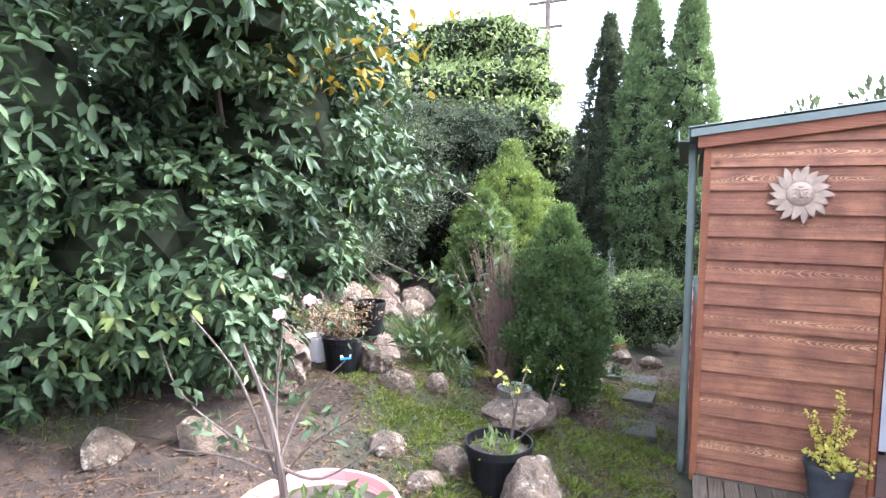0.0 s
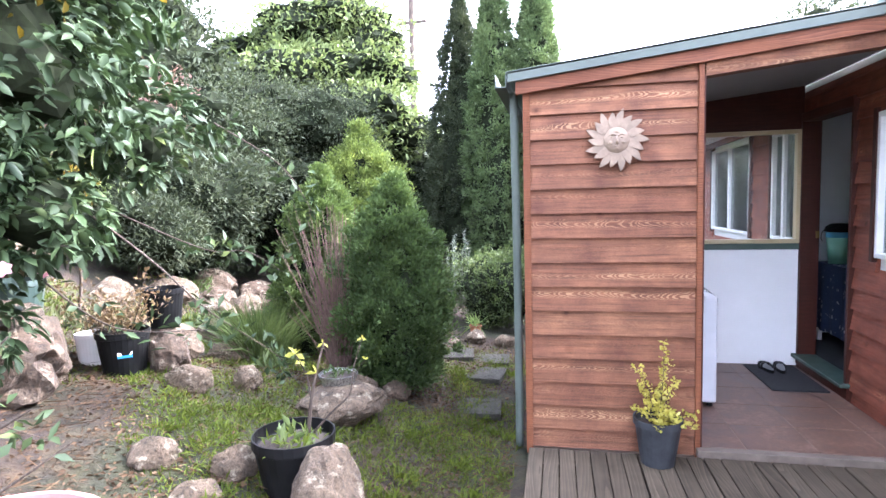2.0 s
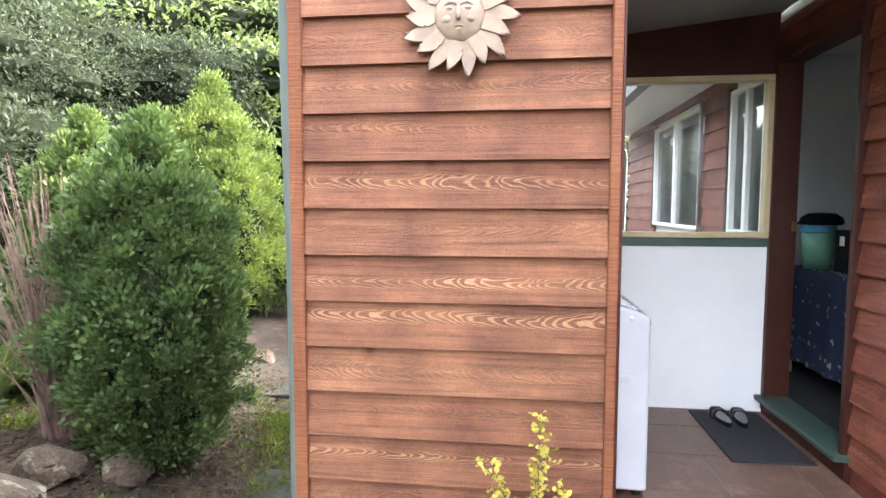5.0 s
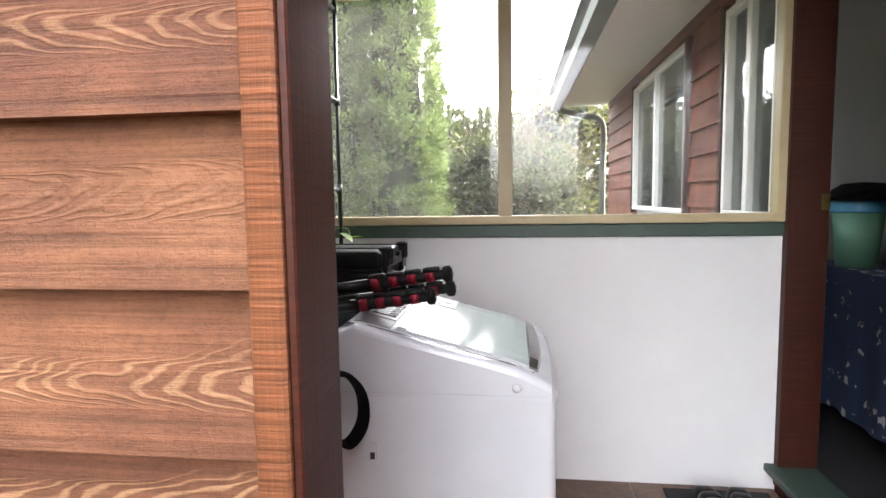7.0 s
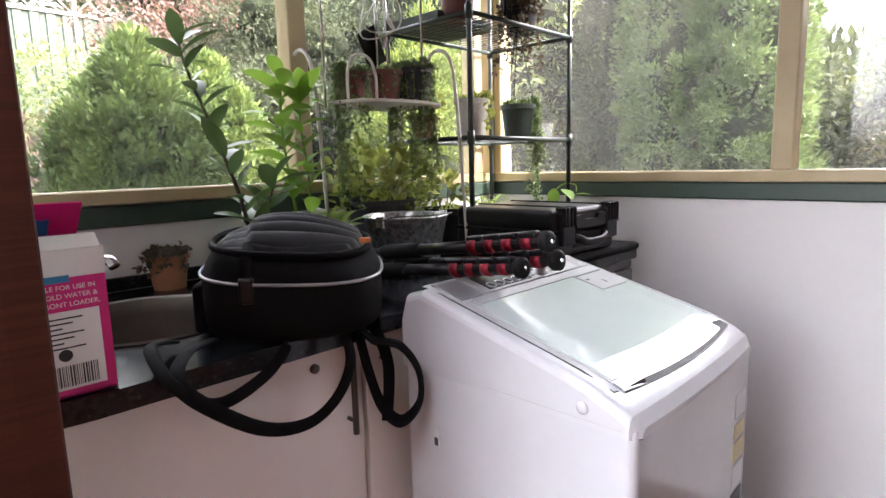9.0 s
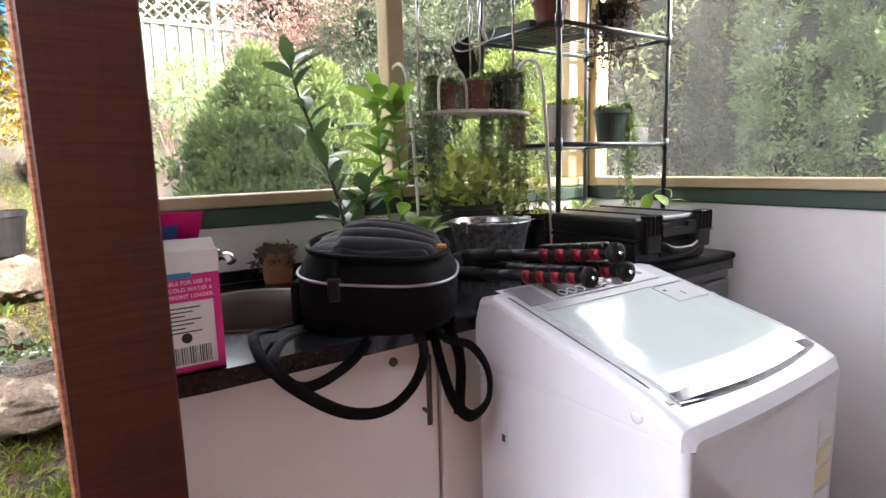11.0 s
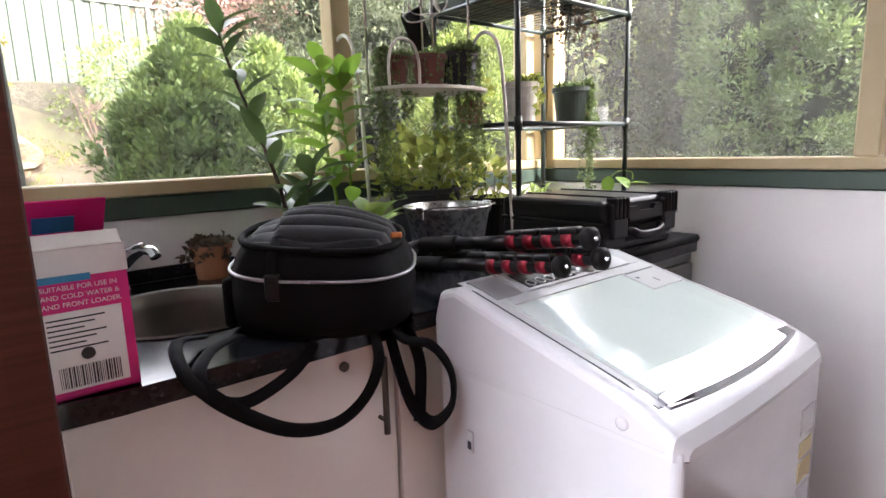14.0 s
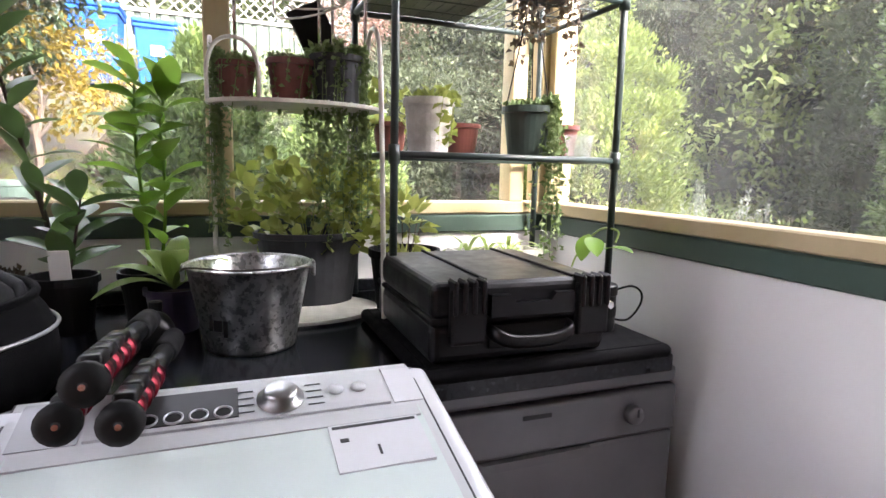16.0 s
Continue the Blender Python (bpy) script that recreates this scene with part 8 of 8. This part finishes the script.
# dead brushwood between the two conifers
t = thing("dry_twigs", (-1.50, 4.96, gz(-1.50, 4.96)), "fan of dead grey-brown twigs beside the conifer", "dead shrub")
TWIGB = plain("dead_twig", (0.075, 0.042, 0.032), (0.17, 0.105, 0.082), 0.9, 20)
for k in range(190):
    a, q = rs.uniform(0, 6.28), rs.uniform(0, 0.10)
    x, y = q * math.cos(a), q * math.sin(a)
    h = rs.uniform(0.5, 1.45)
    lx, ly = rs.normal() * 0.13 - 0.04, rs.normal() * 0.12
    part("twig", tube(curve_pts([(x, y, 0), (x + lx * 0.55 + rs.normal() * 0.02, y + ly * 0.55, h * 0.5), (x + lx * 1.3, y + ly * 1.3, h)], 2), [0.0052, 0.0044, 0.0036, 0.0028, 0.0016], 4), TWIGB, t)
shrub = bpy.data.objects["broadleaf_shrub"]
PETAL = leaf_mat("pink_petal", (0.28, 0.11, 0.14), (0.40, 0.20, 0.24), None, 0.6, 0.4)
for x, y, z in ((-1.80, 2.18, 1.44), (-1.68, 2.26, 1.31), (-1.78, 2.15, 1.25), (-2.35, 3.05, 1.2)):
    twig(shrub, [(x - 0.45, y + 0.35, z + 0.18), (x - 0.2, y + 0.12, z + 0.06), (x, y, z)], 0.004, BARK, "limb")
    fl_ = part("flower", lathe([(0, 0.012), (0.010, 0.008), (0.012, 0.0), (0, -0.004)], 10, (x, y, z)), YELLOWINK, shrub, "pale pink open flower")
    for k in range(6):
        part("petal", big_leaf(0.034, 0.028, 0.6), PETAL, fl_, smooth=True, at=pose(x, y, z, 0, 0, 40) @ pose(0, 0, 0, 60, 0, 0) @ pose(0, 0, 0, 0, -25, k * 60 + x * 90))
rb = np.random.default_rng(46)
P, D = [], []
for ctrl in ([(-2.2, 2.9, 1.7), (-1.7, 3.0, 1.30), (-1.55, 3.3, 0.95), (-1.4, 3.7, 0.62), (-1.45, 4.0, 0.40)], [(-2.0, 3.2, 1.5), (-1.7, 3.5, 1.28), (-1.5, 3.6, 1.26), (-1.35, 3.75, 1.12)], [(-2.1, 2.8, 1.2), (-1.8, 2.9, 0.95), (-1.5, 3.2, 0.88)],
             [(-2.5, 2.0, 1.5), (-2.1, 1.8, 1.0), (-1.85, 1.9, 0.72)], [(-2.4, 2.3, 1.3), (-1.9, 2.2, 0.85), (-1.6, 2.3, 0.66)], [(-1.6, 3.5, 2.0), (-1.25, 3.6, 1.75), (-1.1, 3.7, 1.45)]):
    c = twig(shrub, ctrl, 0.0055, BARK, "limb")
    for p in c[-12:]:
        for _ in range(5):
            P.append(np.array(p) + rb.normal(size=3) * 0.04)
            D.append(rb.normal(size=3) + np.array([0, 0, 0.2]))
leaf_cloud("drooping_foliage", np.array(P), np.array(D), 0.075, 0.034, L_RHODO, shrub, rng=rb)
for k in range(26):
    a = rb.uniform(0, 6.28)
    x, y = -3.0 + rb.normal() * 0.2, 2.5 + rb.normal() * 0.3
    twig(shrub, [(x, y, gz(x, y)), (x + 0.2 * math.cos(a), y + 0.2 * math.sin(a), 1.2), (x + 0.5 * math.cos(a), y + 0.5 * math.sin(a), 2.2 + rb.uniform(-0.3, 0.5))], 0.016, BARK, "limb")

# yellowing leaves at the tip of an overhanging branch
c = twig(shrub, [(-2.3, 2.5, 2.1), (-1.8, 2.45, 2.45), (-1.2, 2.4, 2.55)], 0.012, BARK, "limb")
P = np.repeat(np.array([np.array(p) for p in c[4:]]), 16, 0)
P = P + rb.normal(size=P.shape) * np.array([0.12, 0.12, 0.09])
leaf_cloud("yellow_foliage", P, rb.normal(size=P.shape) + np.array([0, 0, -0.2]), 0.065, 0.030, L_GOLD, shrub, "yellowing leaves", shape="oval", rng=rb)

# gold and purple shrubs, lavender, distant trees
tree("gold_shrub", (-3.6, 3.75), "golden-yellow leafed shrub on the bank", lumps((-3.8, 3.75, 1.95), (0.4, 0.35, 0.45), 7, (0.28, 0.28, 0.24), rg), L_GOLD, 60, 5, 0.05, 0.07, 0.035, 0.04, 0.2, 0.1, "shrub", 51, 5, core=0)
tree("gold_shrub", (-3.4, 4.3), "golden-yellow leafed shrub before the dark hedge", lumps((-3.35, 4.3, 1.87), (0.14, 0.14, 0.18), 4, (0.13, 0.13, 0.09), rg), L_GOLD, 110, 5, 0.04, 0.045, 0.022, 0.014, 0.2, 0.1, "shrub", 50, 4, core=0)
tree("tall_shrub", (-4.3, 7.6), "tall shrub with dull green leaves", lumps((-4.5, 8.0, 2.2), (1.0, 0.8, 0.9), 12, (0.55, 0.5, 0.4), rg), L_HEDGE, 70, 5, 0.06, 0.07, 0.03, 0.07, 0.2, 0.1, "tree", 52, 6)
tree("green_shrub", (-4.15, 5.9), "dense dull green mounded shrub on the bank", lumps((-4.15, 5.9, 1.30), (0.40, 0.40, 0.30), 10, (0.34, 0.34, 0.22), rg), L_HEDGE, 210, 6, 0.035, 0.06, 0.018, 0.03, 0.5, 0.15, "shrub", 53, 5, core=0.8, shape="spray")
tree("purple_shrub", (-6.0, 7.6), "purple-brown leafed shrub by the fence", lumps((-6.0, 7.4, 2.6), (1.1, 1.1, 0.8), 14, (0.6, 0.6, 0.5), rg), L_PURPLE, 44, 5, 0.07, 0.065, 0.034, 0.06, 0.3, 0.1, "shrub", 54, 6, core=0)
tree("green_shrub", (-5.4, 5.9), "low green shrub in front of the fence", lumps((-5.4, 5.8, 1.75), (0.9, 0.9, 0.5), 8, (0.45, 0.45, 0.35), rg), L_TREE, 40, 5, 0.06, 0.08, 0.03, 0.03, 0.3, 0.1, "shrub", 55, 4, core=0)
tree("dull_tree", (-4.6, 9.2), "dull green tree with long leaves beyond the bank", lumps((-4.4, 9.2, 2.1), (1.5, 1.1, 1.15), 18, (0.7, 0.6, 0.45), rg), L_HEDGE, 125, 6, 0.06, 0.055, 0.022, 0.1, 0.25, 0.25, "tree", 56, 6, core=0.88, shape="spray")
tree("flowering_shrub", (-1.55, 8.4), "low grey-green shrub with pale flower spikes", [((-1.5, 8.4, 0.55), (0.6, 0.45, 0.4)), ((-1.9, 8.7, 0.5), (0.5, 0.4, 0.4))], L_BOX, 60, 5, 0.04, 0.06, 0.025, 0.02, 0.4, 0.1, "shrub", 57, 4)
t = thing("flower_spikes", (-1.45, 8.3, gz(-1.45, 8.3)), "pale grey-green flower spikes standing above low foliage", "flower clump")
SPIKE = leaf_mat("pale_spike", (0.06, 0.078, 0.055), (0.17, 0.19, 0.15), (0.26, 0.28, 0.24), 0.7, 0.2)
P, D = [], []
for k in range(46):
    x, y = rs.normal() * 0.30, rs.normal() * 0.14
    h = rs.uniform(0.65, 1.15)
    ex, ey = x + rs.normal() * 0.05, y + rs.normal() * 0.04
    part("spike", tube([(x, y, 0.1), ((x + ex) / 2, (y + ey) / 2, h * 0.6), (ex, ey, h)], [0.004, 0.0035, 0.002], 5), SPIKE, t)
    for q in np.linspace(0.30, 1.0, 26):
        for _ in range(4):
            P.append((x + (ex - x) * q + rs.normal() * 0.008, y + (ey - y) * q + rs.normal() * 0.008, 0.1 + (h - 0.1) * q))
            D.append(rs.normal(size=3) + np.array([0, 0, 0.7]))
leaf_cloud("foliage", np.array(P), np.array(D), 0.040, 0.010, SPIKE, t, rng=rs)
tree("far_tree", (8.4, 18.5), "dull green tree rising behind the house roof", lumps((8.4, 18.4, 4.9), (2.3, 1.5, 1.7), 14, (0.9, 0.8, 0.65), rg), L_HEDGE, 34, 5, 0.16, 0.15, 0.07, 0.15, 0.3, 0.1, "tree", 49, 5)
tree("far_shrub", (2.3, 14.0), "olive green shrubs beyond the house", lumps((2.2, 14.0, 1.4), (2.4, 0.8, 1.1), 14, (0.7, 0.6, 0.5), rg), L_OLIVE, 20, 5, 0.10, 0.12, 0.06, 0.06, 0.3, 0.1, "shrub", 58, 4)
tree("far_shrub", (1.4, 12.6), "dull green shrub beyond the house", lumps((1.3, 12.6, 1.1), (1.0, 0.6, 0.9), 8, (0.5, 0.5, 0.4), rg), L_HEDGE, 30, 5, 0.08, 0.11, 0.05, 0.05, 0.3, 0.1, "shrub", 59, 4)


def bare_tree(at, height, seed, label):
    rng = np.random.default_rng(seed)
    t = thing("bare_tree", (at[0], at[1], gz(*at)), label, "tree")
    part("trunk", tube(curve_pts([(0, 0, 0), (0.04, 0.02, height * 0.25), (0, 0, height * 0.5)], 4), 0.05, 7), BARK, t)
    for k in range(26):
        a = rng.uniform(0, 6.28)
        z0 = height * rng.uniform(0.2, 0.5)
        e = np.array([math.cos(a) * rng.uniform(0.3, 1.1), math.sin(a) * rng.uniform(0.3, 0.9), z0 + height * rng.uniform(0.25, 0.5)])
        m = e * 0.5 + np.array([0, 0, z0 * 0.5]) + rng.normal(size=3) * 0.06
        br = part("branch", tube(curve_pts([(0, 0, z0), m, e], 4), [0.016, 0.014, 0.012, 0.011, 0.010, 0.009, 0.008, 0.006, 0.004], 5), BARK, t)
        for _ in range(4):
            s = m + (e - m) * rng.uniform(0, 0.9)
            part("twig", tube([s, s + rng.normal(size=3) * 0.12 + np.array([0, 0, 0.2]), s + rng.normal(size=3) * 0.2 + np.array([0, 0, 0.4])], [0.006, 0.004, 0.002], 4), BARK, br)


bare_tree((1.35, 13.2), 4.3, 61, "leafless young tree beyond the porch")
bare_tree((2.6, 15.0), 4.2, 62, "leafless young tree beyond the house")

# far belt of trees: one body of foliage
rf = np.random.default_rng(63)
P, D = [], []
for k in range(64):
    a = radians(-25 + k * 2.9)
    if a > radians(-8):
        r_ = rf.uniform(17, 22)
        hh = rf.uniform(2.6, 3.8) if a < radians(30) else rf.uniform(4.0, 5.5)
    else:
        r_ = rf.uniform(22, 26)
        hh = rf.uniform(4.2, 5.4)
    if radians(8) < a < radians(26):
        hh *= 0.8
    c = np.array([-r_ * math.sin(a), 3 + r_ * math.cos(a), hh * 0.55 + 0.3 + 2.2 * (a > radians(60))])
    d, p = ball_points(900, rf, 0.55)
    P.append(c + p * np.array([1.6, 1.6, hh * 0.6]))
    D.append(d)
o = leaf_cloud("far_trees", np.concatenate(P), np.concatenate(D), 0.42, 0.2, L_HEDGE, None, rng=rf)
tagged(o, "belt of distant dull green trees around the gardens", "trees", kind="stuff")

# utility pole
t = thing("utility_pole", (-5.75, 24.6, gz(-5.75, 24.6)), "weathered timber utility pole with two crossarms and wires", "utility pole")
part("pole", tube([(0, 0, 0), (0, 0, 10.2)], [0.16, 0.12], 12), BARK, t)
for z, w in ((9.75, 0.85), (8.7, 0.65)):
    arm = part("crossarm", box((-w, -0.06, z - 0.06), (w, 0.06, z + 0.06), 0.01, 1), BARK, t)
    for x in (-w + 0.08, -0.3, 0.3, w - 0.08):
        part("insulator", lathe([(0, 0), (0.05, 0), (0.05, 0.10), (0.03, 0.16), (0, 0.16)], 10, (x, 0, z + 0.06)), WIREWHITE, arm)
for x in (-0.75, 0.75):
    part("wire", tube(curve_pts([(x, 0, 9.95), (x - 14, 2, 9.2), (x - 30, 4, 9.9)], 6), 0.012, 4), RUBBER, t)

# fence, bins and retaining wall on the bank
FENCEG = plain("pale_green_steel", (0.042, 0.056, 0.043), (0.052, 0.067, 0.052), 0.6, 3, relief=0.03, spec=0.15)
FCREAM = plain("cream_fence_post", (0.085, 0.08, 0.066), (0.105, 0.10, 0.083), 0.5, 5)
fz = 1.92
f = thing("fence", (-8.05, 0, 0), "pale green ribbed steel fence with a cream lattice top", "fence", kind="structure")
sheet = None
for k in range(7):
    y0 = -0.6 + k * 2.4
    prof = []
    for i in range(12):
        b_ = y0 + 0.04 + i * 0.194
        prof += [(b_, 0.0), (b_ + 0.05, 0.0), (b_ + 0.065, 0.03), (b_ + 0.165, 0.03), (b_ + 0.18, 0.0)]
    bm = bmesh.new()
    lo = [bm.verts.new((x, y, fz - 0.4)) for y, x in prof]
    hi = [bm.verts.new((x, y, fz + 1.5)) for y, x in prof]
    for i in range(len(prof) - 1):
        bm.faces.new((lo[i], lo[i + 1], hi[i + 1], hi[i]))
    sh = part("panel", bm, FENCEG, f)
    md = sh.modifiers.new("thick", "SOLIDIFY")
    md.thickness = 0.002
    part("post", box((-0.03, y0 - 0.03, fz - 0.5), (0.06, y0 + 0.03, fz + 2.0), 0.004, 1), FCREAM, f)
    for z in (fz + 1.5, fz + 1.92):
        part("rail", box((-0.02, y0 + 0.031, z), (0.05, y0 + 2.369, z + 0.06), 0.004, 1), FCREAM, f)
    lat = part("lattice", joined(*[oriented(box((0.0 + 0.006 * s_, -0.30, -0.009), (0.005 + 0.006 * s_, 0.30, 0.009)), Matrix.Translation((0.01, y0 + 0.2 + i * 0.165, fz + 1.74)) @ pose(0, 0, 0, 45 * (1 - 2 * s_), 0, 0)) for i in range(13) for s_ in (0, 1)]), FCREAM, f)


def bin_(x, y, turn):
    BLUE = bpy.data.materials.get("blue_bin") or plain("blue_bin", (0.003, 0.034, 0.15), (0.005, 0.046, 0.19), 0.6, 4, relief=0.05, spec=0.1)
    z = 2.09
    t = thing("wheelie_bin", (x, y, z), "bright blue plastic wheelie bin with a closed lid", "wheelie bin", "bins by the fence", rz=turn)
    bm = box((-0.27, -0.27, 0.06), (0.27, 0.27, 0.95), 0.02, 2)
    for v in bm.verts:
        k = 0.82 + 0.18 * v.co.z / 0.95
        v.co.x *= k
        v.co.y *= k
    part("body", bm, BLUE, t)
    part("lid", box((-0.31, -0.30, 0.955), (0.31, 0.30, 1.02), 0.025, 3), BLUE, t, "slightly domed blue lid")
    part("rim", box((-0.295, -0.29, 0.90), (0.295, 0.29, 0.95), 0.01, 1), BLUE, t)
    part("handle", tube([(-0.34, -0.2, 0.94), (-0.34, 0.2, 0.94)], 0.015, 8), BLUE, t)
    for s_ in (-1, 1):
        part("wheel", oriented(lathe([(0, -0.025), (0.10, -0.025), (0.10, 0.025), (0, 0.025)], 18), pose(-0.2, s_ * 0.25, 0.10, 90, 0, 0)), RUBBER, t)
    part("badge", box((0.262, -0.08, 0.55), (0.268, 0.08, 0.68), 0.002, 1), PAPER, t, "pale printed mark")


wl_ = tagged(part("retaining_wall", box((-7.6, 1.6, 1.2), (-6.3, 5.4, 2.085), 0.02, 2), PAVE, None), "low grey concrete retaining ledge on the bank", "wall", kind="structure")
bin_(-6.6, 3.70, 0)
bin_(-7.25, 4.30, 6)

# ---- grass and litter ----
def on_deck(x, y):
    return (x > 0.03) & (y > 0.7)


rgx = np.random.default_rng(71)


def sod(x, y):
    """How thickly grass grows: strong beside the porch and round the pots, thin on the trodden bank and under the conifers."""
    w = 0.5 * np.sin(2.7 * x + 1.1 * y + 1.0) * np.sin(2.2 * y - 1.3 * x) + 0.35 * np.sin(6.1 * x + 2.0) * np.sin(5.3 * y + 1.0) + 0.2 * np.sin(14 * x) * np.sin(13 * y + 2)
    low = 0.75 * np.exp(-(((x + 0.45) / 0.55) ** 2 + ((y - 3.7) / 1.3) ** 2)) + 0.65 * np.exp(-(((x + 1.55) / 0.5) ** 2 + ((y - 3.7) / 0.8) ** 2)) + 0.5 * np.exp(-(((x + 0.6) / 0.5) ** 2 + ((y - 5.9) / 0.6) ** 2))
    low = low + 0.6 * np.exp(-(((x + 2.9) / 0.9) ** 2 + ((y - 5.2) / 0.9) ** 2)) + 0.3 * np.exp(-(((x + 1.9) / 0.5) ** 2 + ((y - 2.7) / 0.5) ** 2)) + 0.45 * np.exp(-(((x + 4.4) / 1.2) ** 2 + ((y - 4.3) / 1.2) ** 2))
    bare = 0.9 * np.exp(-(((x + 0.95) / 0.42) ** 2 + ((y - 4.75) / 0.35) ** 2)) + 0.5 * np.exp(-(((x + 2.3) / 0.7) ** 2 + ((y - 2.4) / 0.9) ** 2)) + 0.4 * np.exp(-(((x + 1.0) / 0.5) ** 2 + ((y - 7.2) / 0.6) ** 2))
    return 0.9 * low + 0.55 * w - bare + 0.06


m = 330000
x, y = rgx.uniform(-5.6, 0.05, m), rgx.uniform(1.0, 7.4, m)
near = np.clip(1.25 - (y - 2.5) / 6 - np.clip(-x - 2.4, 0, 3) / 4, 0.3, 1)
ok = ~on_deck(x, y) & (sod(x, y) * near > rgx.uniform(0.05, 1.0, m))
x, y = x[ok], y[ok]
P = [np.stack([x, y, terrain(x, y) - 0.004], 1)]
D = [rgx.normal(size=(len(x), 3)) * 0.6 + np.array([0, 0, 1.0])]
tuft_x, tuft_y = rgx.uniform(-3.4, 0.0, 900), rgx.uniform(1.6, 6.2, 900)
ok = ~on_deck(tuft_x, tuft_y) & (sod(tuft_x, tuft_y) > rgx.uniform(0.15, 0.9, 900))
tuft_x, tuft_y = np.repeat(tuft_x[ok], 26), np.repeat(tuft_y[ok], 26)
tuft_x, tuft_y = tuft_x + rgx.normal(size=len(tuft_x)) * 0.03, tuft_y + rgx.normal(size=len(tuft_y)) * 0.03
ok = ~on_deck(tuft_x - 0.05, tuft_y)
tuft_x, tuft_y = tuft_x[ok], tuft_y[ok]
o = leaf_cloud("grass", np.stack([tuft_x, tuft_y, terrain(tuft_x, tuft_y) - 0.006], 1), rgx.normal(size=(len(tuft_x), 3)) * 0.45 + np.array([0, 0, 1.0]), 0.12, 0.009, L_GRASS, None, droop=0.4, rng=rgx)
tagged(o, "taller tufts of green grass between the stones", "grass", kind="stuff")
o = leaf_cloud("grass", np.concatenate(P), np.concatenate(D), 0.062, 0.0065, L_GRASS, None, droop=0.35, shape="spray", rng=rgx)
tagged(o, "patchy green lawn grass and clover", "grass", kind="stuff")
m = 52000
x, y = rgx.uniform(-3.6, 0.05, m), rgx.uniform(1.0, 7.0, m)
ok = ~on_deck(x, y)
x, y = x[ok], y[ok]
keep = (np.sin(x * 2.3 + 1) * np.sin(y * 2.1) + rgx.uniform(-1, 1, len(x)) > -0.1)
x, y = x[keep], y[keep]
P = np.stack([x, y, terrain(x, y) + 0.006], 1)
D = rgx.normal(size=(len(x), 3)) * np.array([1, 1, 0.12])
o = leaf_cloud("leaf_litter", P, D, 0.030, 0.014, L_DRY, None, rng=rgx)
tagged(o, "scattered dry brown leaf litter and bark on the soil", "leaf litter", kind="stuff")
m = 2600
x, y = rgx.uniform(-3.0, 0.05, m), rgx.uniform(1.2, 6.5, m)
ok = ~on_deck(x, y)
x, y = x[ok], y[ok]
D = rgx.normal(size=(len(x), 3)) * np.array([1, 1, 0.05])
o = leaf_cloud("fallen_twigs", np.stack([x, y, terrain(x, y) + 0.008], 1), D, 0.16, 0.006, L_DRY, None, rng=rgx, shape="spray")
tagged(o, "thin fallen twigs strewn over the soil", "twigs", kind="stuff")
